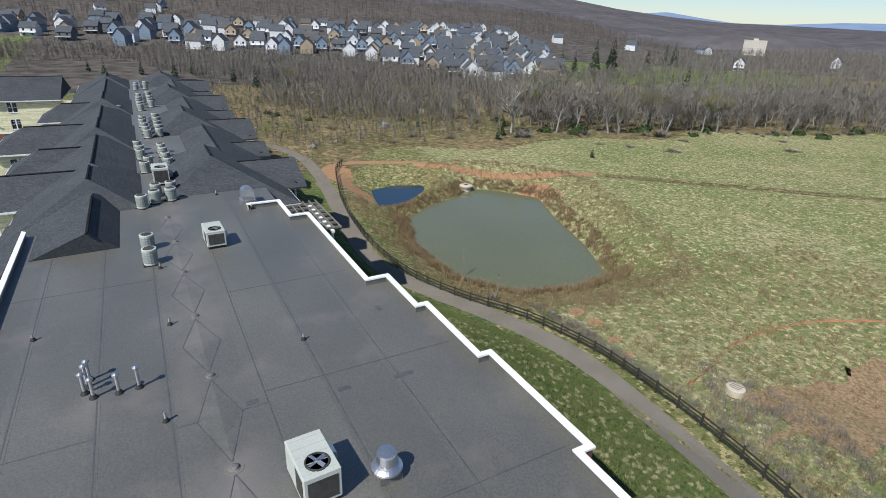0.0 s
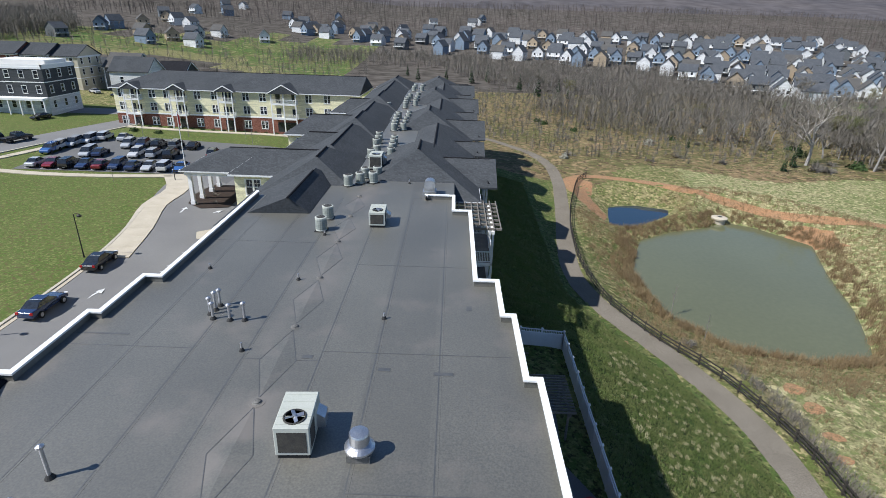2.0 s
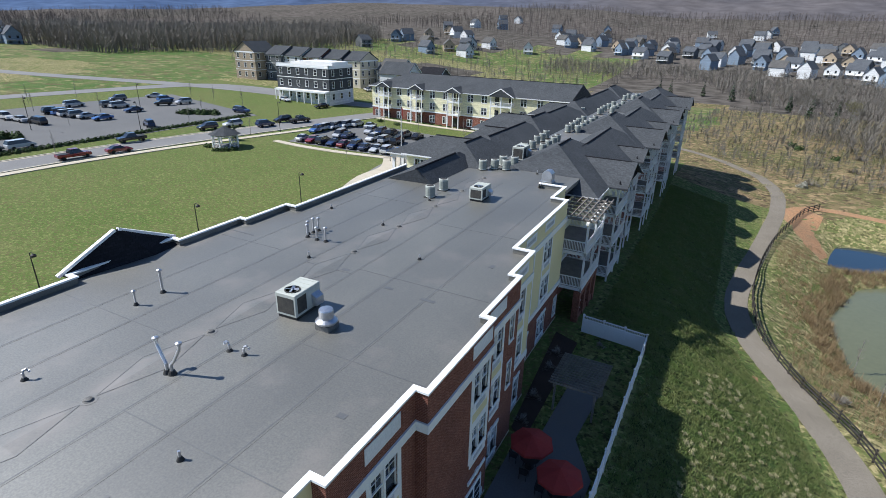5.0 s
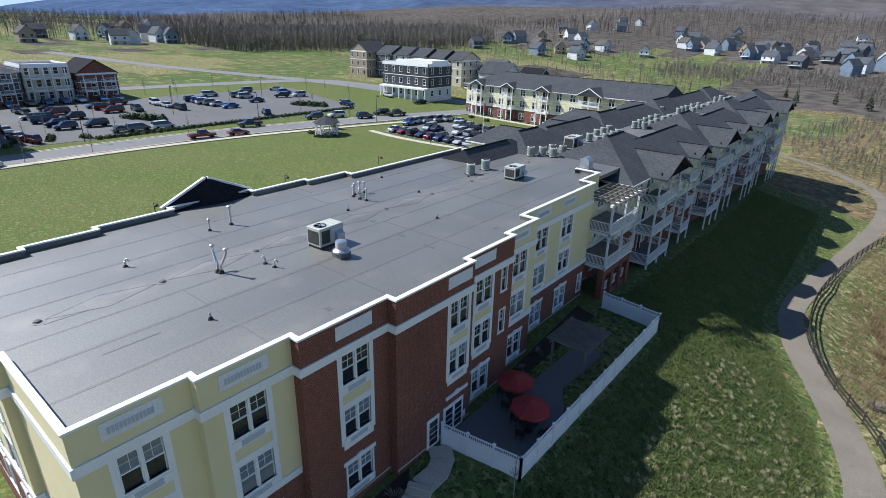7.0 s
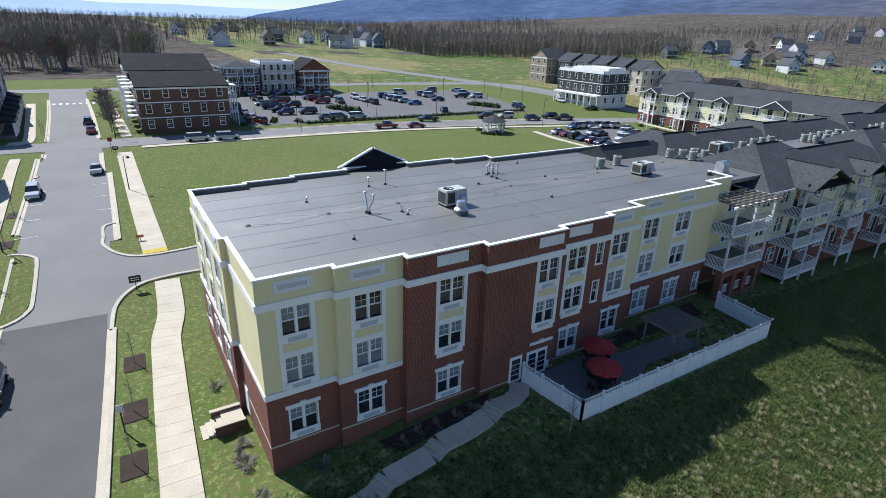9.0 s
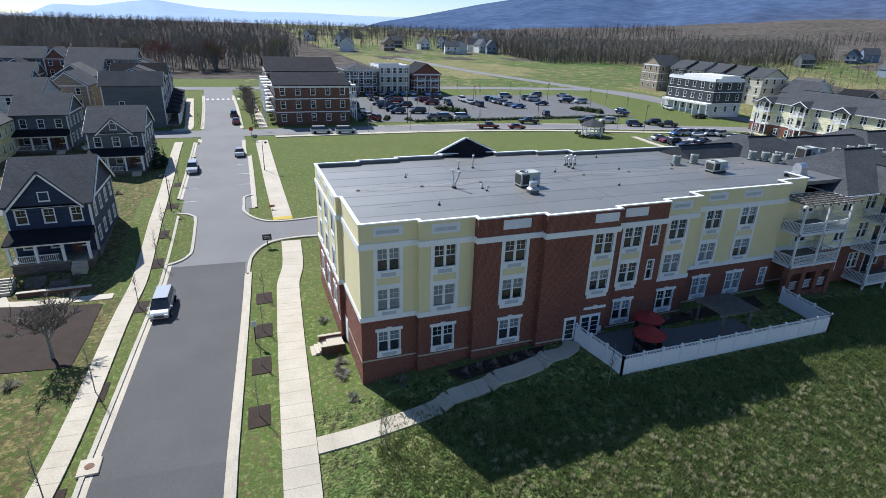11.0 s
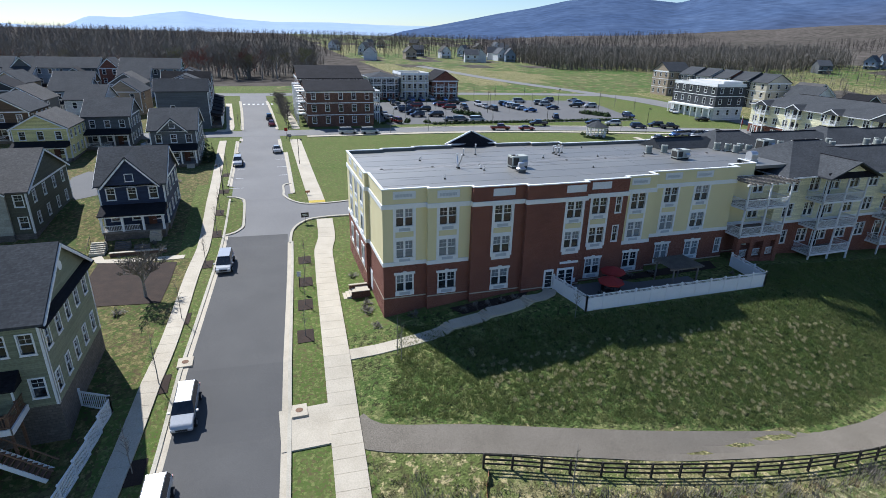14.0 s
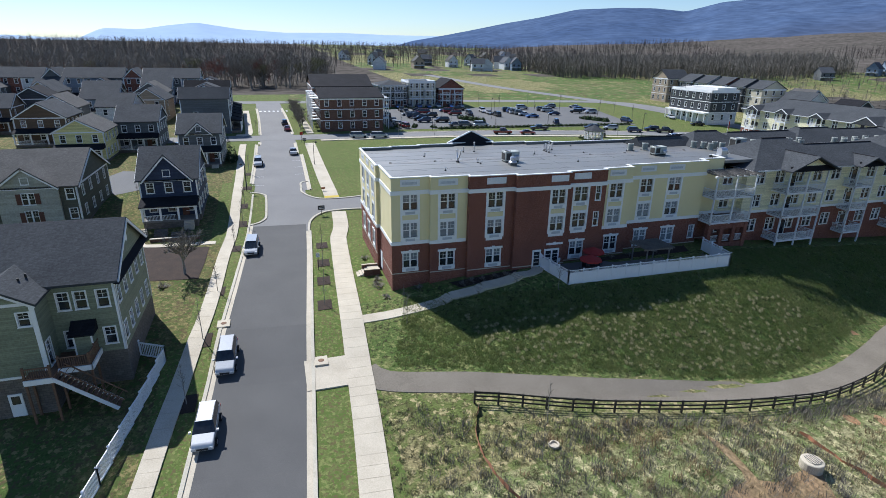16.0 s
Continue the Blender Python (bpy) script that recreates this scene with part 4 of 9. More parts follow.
paving([(-66, 123.6), (-55, 123.2), (-45, 123.4), (-34, 124.2), (-25.5, 123.4), (-21.5, 119.5), (-21.0, 113.5)], 0.9, -0.9, "pale concrete walk before the cream wing", 2.0)
NORTH_WALK = [(60, -13.2), (36, -10.95), (25, -10.2), (14, -9.55), (3.5, -8.95), (-4, -8.45), (-9, -8.05), (-13.5, -7.1), (-20, -6.65)]
paving(NORTH_WALK, 1.2, -1.2, "pale concrete pavement of separate slabs beside the street")
SOUTH_WALK = [(60, -29.0), (31, -26.9), (12.6, -24.9), (-5, -24.1), (-14, -23.5), (-25, -23.4), (-45, -23.5), (-70, -23.9), (-79, -23.9)]
paving(SOUTH_WALK, 0.8, -0.8, "pale concrete pavement of separate slabs by the houses")
paving([(-27, -7.0), (-45, -7.15), (-60, -7.2), (-78, -7.25)], 1.3, -1.3, "pale concrete pavement along the big lawn", 1.8)
paving([(-81.5, -4), (-81.6, 14), (-80.8, 40), (-78, 62), (-73.5, 82), (-69, 100), (-66, 112)], 0.8, -0.8, "pale concrete pavement along the side street", 3.0)
paving([(-66.5, 84.0), (-58, 83.6), (-48, 84.6), (-38, 86.8)], 0.8, -0.8, "pale concrete pavement beside the parking lot", 3.0)
paving([(-38, 87.5), (-34, 80), (-33.6, 72), (-31, 63), (-29.2, 54)], 1.7, -1.7, "broad curving pale concrete pavement", 3.0)
paving([(17.2, -8.8), (17.1, -6.0), (17.0, -3.0), (16.95, -1.0), (16.8, 0.7)], 0.75, -0.75, "narrow concrete garden walk with short flights of steps", 1.2, 0.08)
paving([(16.35, 1.75), (16.3, 3.0), (16.2, 4.9)], 0.75, -0.75, "narrow concrete garden walk with short flights of steps", 1.2, 0.22)
paving([(15.75, 5.95), (15.75, 8.0), (15.6, 9.9)], 0.75, -0.75, "narrow concrete garden walk with short flights of steps", 1.2, 0.22)
paving([(15.2, 10.9), (15.3, 12.3), (14.9, 13.3), (14.0, 14.0)], 0.75, -0.75, "narrow concrete garden walk with short flights of steps", 1.2, 0.12)
for (ax, ay), (bx, by) in (((16.8, 0.7), (16.35, 1.75)), ((16.2, 4.9), (15.75, 5.95)), ((15.6, 9.9), (15.2, 10.9))):
    flight = thing("garden_steps", "short flight of pale concrete steps in the garden walk", "steps", group="garden walk steps")
    za, zb = gz(ax, ay) + 0.09, gz(bx, by) + 0.24
    for k in range(3):
        t0, t1 = k / 3, (k + 1) / 3
        m = Matrix.Translation((ax + (bx - ax) * t0, ay + (by - ay) * t0, 0)) @ Matrix.Rotation(math.atan2(by - ay, bx - ax), 4, "Z")
        bm = bmesh.new()
        box(bm, 0, -0.75, za - 0.6, math.dist((ax, ay), (bx, by)) / 3 + 0.02, 0.75, za + (zb - za) * t1, m)
        part("step", bm, M["concrete"], flight)
paving([(-92, -6), (-110, -6.5), (-140, -8)], 1.0, -1.0, "pale concrete pavement beside the brick building", 3.0)
paving([(-92, -26), (-92.5, -23), (-110, -23.5), (-140, -25)], 1.0, -1.0, "pale concrete pavement beside the row houses", 3.0)
structure(ribbon("pavement", [(25, -9.9), (25, -15.2)], 2.2, -2.2, 0.13, M["concrete"], 0.3), "pale concrete driveway apron by the path", "pavement")
structure(ribbon("pavement", [(-27.4, -8.3), (-27.4, -5.7)], 0.5, -0.5, 0.165, M["yellow_marking"], 0.1), "yellow tactile pad at the crossing", "pavement")


def marking(p, q, width, mat="marking", lift=0.065, label="white painted line on the asphalt"):
    structure(ribbon("road_marking", [p, q], width / 2, -width / 2, lift, M[mat], 0.02, 3.0, 1), label, "marking")


for x in (-45, -51.5, -58):
    marking((x, -10.5), (x, -12.6), 0.12)
for x in (-37.5, -44, -50.5, -57):
    marking((x, -18.7), (x, -21.0), 0.12)
for k in range(7):
    marking((-137 - 0, -20 + k * 1.5), (-139.5, -20 + k * 1.5), 0.7)
for k in range(12):
    marking((-63 + k * 2.65, 86.2 + k * 0.26), (-63.2 + k * 2.65, 91.4 + k * 0.26), 0.1)
def arrow(x, y, turn):
    bm = bmesh.new()
    z = gz(x, y) + 0.07
    m = Matrix.Translation((x, y, z)) @ Matrix.Rotation(radians(turn), 4, "Z")
    bm.faces.new([bm.verts.new(m @ Vector(c)) for c in ((-0.12, -1.2, 0), (0.12, -1.2, 0), (0.12, 0.3, 0), (0.5, 0.3, 0), (0, 1.2, 0), (-0.5, 0.3, 0), (-0.12, 0.3, 0))])
    structure(part("road_arrow", bm, M["marking"]), "white painted arrow on the drive", "marking")


arrow(-26.2, 45.8, -15)
arrow(-28.9, 71.0, 5)
arrow(-24.6, 71.4, -40)
for k in range(4):
    marking((-22.6 + k * 0.1, 53.8 + k * 0.9), (-20.2, 53.8 + k * 0.9 + 0.8), 0.1)
for y in (52.0, 53.6, 57.4, 60.0):
    marking((-22.8, y), (-17.5, y), 0.1)
structure(area("pavement", [(-23.8, 63.6), (-23.0, 61.6), (-20, 60.8), (-17.6, 62), (-17.6, 66), (-21, 66.6)], 0.17, M["concrete"], 1.0), "rounded pale concrete island in the drive", "pavement")
structure(area("mulch_bed", [(-30.2, 78), (-29.4, 73.6), (-27.0, 72.2), (-23.6, 74), (-23.4, 82), (-26, 84.4), (-29.6, 83)], 0.14, M["mulch"], 1.0), "mulched island under the entrance canopy", "mulch bed")

# ---- clay tracks and bare patches ----
structure(ribbon("clay_track", [(34.5, 118), (41, 124), (52, 121), (66, 112), (80, 100), (94, 92)], 1.3, -1.3, 0.035, M["clay"], 0.1), "bare orange clay track round the pond", "track")
structure(area("clay_bank", [(33.5, 117), (36.5, 106), (40.5, 99.5), (41.5, 104), (40, 110), (42, 119), (39, 123)], 0.03, M["clay"], 1.5, wobble=1.2), "bare orange clay slope by the pool", "bare soil")
structure(area("clay_bank", [(76, 90), (80, 88), (82, 95), (77, 99), (74, 96)], 0.03, M["clay"], 1.5, wobble=1.2), "bare orange clay spot at the pond corner", "bare soil")
structure(area("clay_patch", [(41.8, 17.2), (46, 18.2), (47, 21.8), (54, 22), (63, 21), (74, 19), (72, 10), (58, 7), (49, 12.5)], 0.1, M["soil"], 1.2, wobble=3.0), "bare orange clay patch in the meadow", "bare soil")
for x, y, r in ((43.5, 42, 1.5), (43.6, 39, 1.2), (42.7, 35, 0.9), (42.4, 32, 0.8), (29.6, 49.5, 0.8)):
    structure(area("clay_patch", [(x + r * math.cos(a), y + r * 0.7 * math.sin(a)) for a in np.arange(0, 6.2, 0.8)], 0.03, M["clay"], 0.7, wobble=0.8), "small bare reddish soil patch in the grass", "bare soil")
structure(ribbon("farm_track", [(94, 92), (120, 70), (150, 45), (190, 25)], 1.6, -1.6, 0.03, M["scrub"], 0.1), "faint brown track across the meadow", "track")
for x, y in ((-7.5, -22.8), (6.3, -24.1), (17.3, -24.7), (26.3, -25.3), (-17.5, -22.0), (0.6, -11.2), (6.3, -11.7), (12.8, -12.2), (-25.5, -21.9), (-36, -21.8), (-47, -21.7), (-6, -10.8)):
    structure(area("mulch_bed", [(x - 1.2, y - 0.75), (x + 1.2, y - 0.85), (x + 1.2, y + 0.75), (x - 1.2, y + 0.85)], 0.05, M["mulch"], 0.8), "dark mulch bed round a street tree", "mulch bed")
structure(area("mulch_bed", [(-11, -35.5), (-9.2, -26.3), (-3, -26.4), (2.0, -26.7), (1.2, -33), (-3, -35.6)], 0.05, M["mulch"], 1.5), "dark mulch garden bed between the houses", "mulch bed")

# ---- the flat-roofed block ----
ROOF_Z, CAP_Z, GROUND_FLOOR = 13.6, 14.04, 2.0
EAST = [(-4.1, 0.4, 11.9, "stucco"), (0.4, 4.9, 12.4, "stucco"), (4.9, 10.6, 13.0, "brick"), (10.6, 17.6, 13.6, "brick"), (17.6, 23.1, 13.0, "brick"), (23.1, 27.2, 12.4, "stucco"), (27.2, 39.9, 11.1, "stucco"), (39.9, 43.9, 9.75, "stucco")]
WEST = [(38.95, 26.4, -7.6, "stucco"), (26.4, 22.1, -8.6, "stucco"), (22.1, 16.8, -9.2, "brick"), (16.8, 9.8, -9.85, "brick"), (9.8, 4.4, -9.25, "brick"), (4.4, 0.0, -8.65, "stucco"), (0.0, -4.5, -8.1, "stucco")]
block = thing("apartment_block", "three-storey flat-roofed apartment block in red brick and pale yellow render", "building")
OUTLINE = [(5.2, -4.1)]
for y0, y1, x, _ in EAST:
    OUTLINE += [(x, y0), (x, y1)]
OUTLINE += [(7.2, 43.9), (7.2, 43.5), (-7.6, 43.5)]
for y0, y1, x, _ in WEST:
    OUTLINE += [(x, y0), (x, y1)]
OUTLINE += [(4.6, -4.5), (4.6, -4.1)]
OUTLINE = [p for i, p in enumerate(OUTLINE) if p != OUTLINE[i - 1]]

# column of windows: along the wall y, width, floors (bottom, height), narrow
FLOORS = ((3.15, 1.75), (6.85, 1.75), (10.2, 1.75))
COLUMNS = [(11.9, -2.75, 1.72, 2), (12.4, 1.6, 1.78, 2), (13.0, 7.3, 1.85, 2), (13.6, 15.3, 1.75, 2), (13.0, 18.7, 1.8, 2), (13.0, 21.7, 0.62, 1), (12.4, 24.1, 1.8, 2), (11.1, 29.6, 1.8, 2), (11.1, 34.0, 1.9, 2), (11.1, 38.6, 0.8, 1)]
top_z = CAP_Z - 0.06


def mitred(i, out):
    """Corner i of the outline, pushed out along both its walls."""
    a, b, c = (Vector((*OUTLINE[(i + k) % len(OUTLINE)], 0)) for k in (-1, 0, 1))
    u, v = (b - a).normalized(), (c - b).normalized()
    n, m = Vector((u.y, -u.x, 0)), Vector((v.y, -v.x, 0))
    return b + (n + m) * out / (1 + n.dot(m))


def run(i, z0, z1, out, inn):
    """A moulding along wall i of the outline, mitred at both ends."""
    bm = bmesh.new()
    n = len(OUTLINE)
    ring = [mitred(i, out), mitred((i + 1) % n, out), mitred((i + 1) % n, -inn), mitred(i, -inn)]
    lo = [bm.verts.new((p.x, p.y, z0)) for p in ring]
    hi = [bm.verts.new((p.x, p.y, z1)) for p in ring]
    bm.faces.new(hi)
    bm.faces.new(lo[::-1])
    for k in (0, 2):
        bm.faces.new((lo[k], lo[(k + 1) % 4], hi[(k + 1) % 4], hi[k]))
    return bm



shades = random.Random(12)


def facade(p, q, mat, columns, low_mat="brick"):
    """One bay of the block: brick ground floor, upper storeys in mat, windows, bands and louvres."""
    length = (Vector((*q, 0)) - Vector((*p, 0))).length
    low = [(u, FLOORS[0][0], w, FLOORS[0][1]) for u, w, n, f in columns if f[0]]
    high = [(u, z, w, h) for u, w, n, f in columns for (z, h), on in zip(FLOORS[1:], f[1:]) if on]
    bm = bmesh.new()
    wall_face(bm, p, q, -2.0, 6.1, low)
    part("wall", bm, M[low_mat], block, "red brick ground-floor wall")
    bm = bmesh.new()
    inner = abs(p[1] - q[1]) < 0.01 and p[1] > 43 and p[0] < 8 and q[0] < p[0]
    wall_face(bm, p, q, 6.1, ROOF_Z - 0.05 if inner else top_z, high)
    part("wall", bm, M[mat], block, "red brick upper wall" if mat == "brick" else "pale yellow rendered upper wall")
    for u, w, n, f in columns:
        for (z, h), on in zip(FLOORS, f):
            if on:
                put_window(block, p, q, (u, z, w, h), n, 1, fw=0.1, blind=shades.choice((0, 0, 1) if z > 9 else (1, 2, 2, 1, 0)))
        if not (f[1] and f[2]) or n < 2:
            continue
        trim, panel, louvre = bmesh.new(), bmesh.new(), bmesh.new()
        way = (Vector((*q, 0)) - Vector((*p, 0))).normalized()
        at = lambda d: (p[0] + way.x * d, p[1] + way.y * d)
        strip(trim, at(u - 0.26), at(u - 0.1), 6.4, 12.0, 0.03)
        strip(trim, at(u + w + 0.1), at(u + w + 0.26), 6.4, 12.0, 0.03)
        strip(trim, at(u - 0.1), at(u + w + 0.1), 8.7, 9.0, 0.035)
        strip(trim, at(u - 0.1), at(u + w + 0.1), 6.05, 6.4, 0.035)
        part("window_surround", trim, M["white"], block)
        strip(panel, at(u - 0.1), at(u + w + 0.1), 9.0, 9.55, 0.02)
        part("spandrel", panel, M["stucco"], block, "pale yellow spandrel panel")
        for z in (9.58, 6.3, 2.58):
            board = bmesh.new()
            strip(board, at(u - 0.1), at(u + w + 0.1), z, z + 0.5, 0.04)
            board = part("vent_panel", board, M["white"], block, "white panel under a window")
            vent = bmesh.new()
            strip(vent, at(u + w * 0.2), at(u + w * 0.8), z + 0.08, z + 0.4, 0.055)
            part("vent_grille", vent, M["vent_grey"], board, "grey air-conditioner grille")
        strip(louvre, at(u - 0.25), at(u + w + 0.25), 12.95, 13.72, 0.03)
        louvre = part("louvre", louvre, M["white_dirty"], block, "white slatted parapet panel")
        if mat == "stucco":
            slats = bmesh.new()
            for k in range(12):
                d = u + (w * k / 12)
                strip(slats, at(d), at(d + 0.035), 13.15, 13.45, 0.042)
            part("louvre_slats", slats, M["vent_grey"], louvre)
        head = bmesh.new()
        strip(head, at(u - 0.18), at(u + w + 0.18), 4.95, 5.2, 0.07)
        strip(head, at(u + w / 2 - 0.1), at(u + w / 2 + 0.1), 4.95, 5.3, 0.09)
        part("lintel", head, M["white"], block)


for i, (p, q) in enumerate(zip(OUTLINE, OUTLINE[1:] + OUTLINE[:1])):
    cols, mat = [], "stucco"
    way = Vector((q[0] - p[0], q[1] - p[1], 0))
    east = abs(p[0] - q[0]) < 0.01 and q[1] > p[1]
    west = abs(p[0] - q[0]) < 0.01 and q[1] < p[1]
    for y0, y1, x, m in EAST + WEST:
        if abs(p[0] - x) < 0.01 and abs(q[0] - x) < 0.01 and min(y0, y1) - 0.1 < (p[1] + q[1]) / 2 < max(y0, y1) + 0.1:
            mat = m
    if not (east or west):
        near = [m for y0, y1, x, m in EAST + WEST if (abs(y0 - p[1]) < 0.1 or abs(y1 - p[1]) < 0.1) and min(abs(x - p[0]), abs(x - q[0])) < 0.1]
        mat = "brick" if near.count("brick") == 2 or (near.count("brick") and way.length < 1.0) else "stucco"
    if east:
        for x, y, w, n in COLUMNS:
            if abs(x - p[0]) < 0.01 and p[1] < y < q[1]:
                ground_floor = not (abs(y - 15.3) < 0.1)
                cols.append((y - p[1], w, n, (ground_floor, n > 1, n > 1) if n == 1 and abs(y - 38.6) < 0.1 else (ground_floor and n > 1, True, True)))
    elif west and way.length > 4:
        cols = [((way.length - 1.8) / 2, 1.8, 2, (True, True, True))]
    elif not west and abs(way.y) < 0.01 and p[1] < -4 and way.length > 3:
        cols = [(u, 1.5, 2, (True, True, True)) for u in ((2.2, 6.0, 9.8) if way.length > 10 else ())]
    facade(p, q, mat, cols)
    part("cornice", run(i, 12.0, 12.47, 0.09, 0.02), M["white"], block)
    if not (abs(p[1] - q[1]) < 0.01 and p[1] > 43 and p[0] < 8):
        part("parapet_cap", run(i, CAP_Z - 0.1, CAP_Z, 0.07, 0.22), M["white"], block)
        part("parapet_back", run(i, ROOF_Z + 0.002, CAP_Z - 0.1, -0.02, 0.16), M["membrane"], block, "dark membrane upstand")
    if mat == "stucco":
        part("band", run(i, 5.98, 6.4, 0.08, 0.02), M["white"], block)
    if way.length > 0.7:
        part("string_course", run(i, 2.35, 2.47, 0.025, 0.02), M["kerb"], block)

bm = bmesh.new()
cuts = sorted({-4.5, -4.1, 43.5, 43.9, *[y for b in EAST for y in b[:2]], *[y for b in WEST for y in b[:2]]})
for y0, y1 in zip(cuts, cuts[1:]):
    mid = (y0 + y1) / 2
    x1 = next((x for a, b, x, _ in EAST if a < mid < b), 4.6)
    x0 = next((x for a, b, x, _ in WEST if b < mid < a), -7.6 if mid < 43.5 else 7.2)
    bm.faces.new([bm.verts.new((x, y, ROOF_Z)) for x, y in ((x0, y0), (x1, y0), (x1, y1), (x0, y1))])
part("roof", bm, M["membrane"], block, "dark grey membrane roof with faded rolls and dusty stains")

# lapped seams of the membrane rolls
for k, x in enumerate((-5.6, -2.7, -0.1, 3.5, 6.1, 9.1)):
    part("roof_seam", boxed(x - 0.027, -3.9, ROOF_Z, x + 0.027, 43.3, ROOF_Z + 0.005), M["seam"], block)
    part("roof_seam", boxed(x + 0.12, -3.9, ROOF_Z, x + 0.135, 43.3, ROOF_Z + 0.006), M["scuff"], block)
for y, x0, x1 in ((19.7, 3.5, 12.6), (18.9, -0.1, 3.5), (4.3, 3.5, 11.8), (29.6, 3.5, 10.6), (8.8, -8.9, -0.1), (19.6, -8.8, -2.7), (33.0, -7.2, -0.1), (11.4, 6.1, 13.2)):
    part("roof_seam", boxed(x0, y - 0.025, ROOF_Z, x1, y + 0.025, ROOF_Z + 0.01), M["seam"], block)
for x, y, w, d in ((2.9, 19.2, 0.5, 0.3), (6.6, 18.4, 0.55, 0.25), (9.3, 18.2, 0.9, 0.25), (10.6, 24.3, 0.3, 0.5), (-7.6, 20.6, 2.6, 0.12), (7.0, 0.2, 0.16, 2.6), (2.2, -0.8, 0.14, 2.2), (11.1, 8.2, 0.4, 0.3)):
    part("roof_patch", boxed(x - w / 2, y - d / 2, ROOF_Z, x + w / 2, y + d / 2, ROOF_Z + 0.012), M["seam"], block)
# crickets between the drains: low four-sided rises of the sheet
DRAINS = [(1.75, -2.0), (1.75, 4.0), (1.67, 10.0), (1.65, 15.85), (1.6, 21.8), (1.57, 27.5), (1.5, 33.35), (1.44, 38.65), (1.3, 44.0)]
for (ax, ay), (bx, by) in zip(DRAINS, DRAINS[1:]):
    bm = bmesh.new()
    c = [bm.verts.new(v) for v in ((ax, ay + 0.3, ROOF_Z + 0.004), ((ax + bx) / 2 + 0.85, (ay + by) / 2, ROOF_Z + 0.004), (bx, by - 0.3, ROOF_Z + 0.004), ((ax + bx) / 2 - 0.85, (ay + by) / 2, ROOF_Z + 0.004))]
    t = bm.verts.new(((ax + bx) / 2, (ay + by) / 2, ROOF_Z + 0.07))
    for k in range(4):
        bm.faces.new((c[k], c[(k + 1) % 4], t))
    part("cricket", bm, M["membrane"], block)
    for s in (-1, 1):
        bm = bmesh.new()
        for u, v in ((c0, c1) for c0, c1 in (((ax, ay + 0.3), ((ax + bx) / 2 + s * 0.85, (ay + by) / 2)), (((ax + bx) / 2 + s * 0.85, (ay + by) / 2), (bx, by - 0.3)))):
            strip(bm, u, v, ROOF_Z + 0.002, ROOF_Z + 0.012, 0.0, 0.035)
        part("roof_seam", bm, M["seam"], block)
for x, y in DRAINS:
    d = thing("roof_drain", "round grey cast roof drain strainer on the membrane", "roof drain", (x, y, ROOF_Z), group="roof drains")
    bm = bmesh.new()
    lathe(bm, [(0.22, 0.0), (0.22, 0.02), (0.17, 0.05), (0.16, 0.09), (0.08, 0.12), (0.03, 0.125)], 14)
    part("strainer", bm, M["scuff"], d)
    bm = bmesh.new()
    lathe(bm, [(0.34, 0.0), (0.34, 0.012), (0.23, 0.014)], 14)
    part("flange", bm, M["membrane"], d)

# gable front over the west entrance, seen from behind
bm = bmesh.new()
a = [bm.verts.new(v) for v in ((-10.1, 9.6, CAP_Z - 0.1), (-10.1, 17.0, CAP_Z - 0.1), (-10.1, 13.45, 15.72))]
b = [bm.verts.new(v) for v in ((-9.0, 14.8, ROOF_Z + 0.02), (-9.6, 10.1, ROOF_Z + 0.02), (-9.3, 16.7, ROOF_Z + 0.02))]
bm.faces.new((a[0], a[2], a[1]))
bm.faces.new((a[0], b[1], b[0], a[2]))
bm.faces.new((a[1], a[2], b[0], b[2]))
part("gable_roof", bm, M["shingle_black"], block, "dark gable roof over the entrance front")
bm = bmesh.new()
for y in (9.45, 17.1):
    s = 1 if y < 13 else -1
    m = Matrix.Translation((-10.15, y, CAP_Z - 0.12)) @ Matrix.Rotation(s * math.atan2(1.7, 3.75), 4, "X")
    box(bm, -0.1, 0 if s > 0 else -4.1, -0.05, 0.16, 4.1 if s > 0 else 0, 0.12, m)
part("gable_trim", bm, M["white"], block)


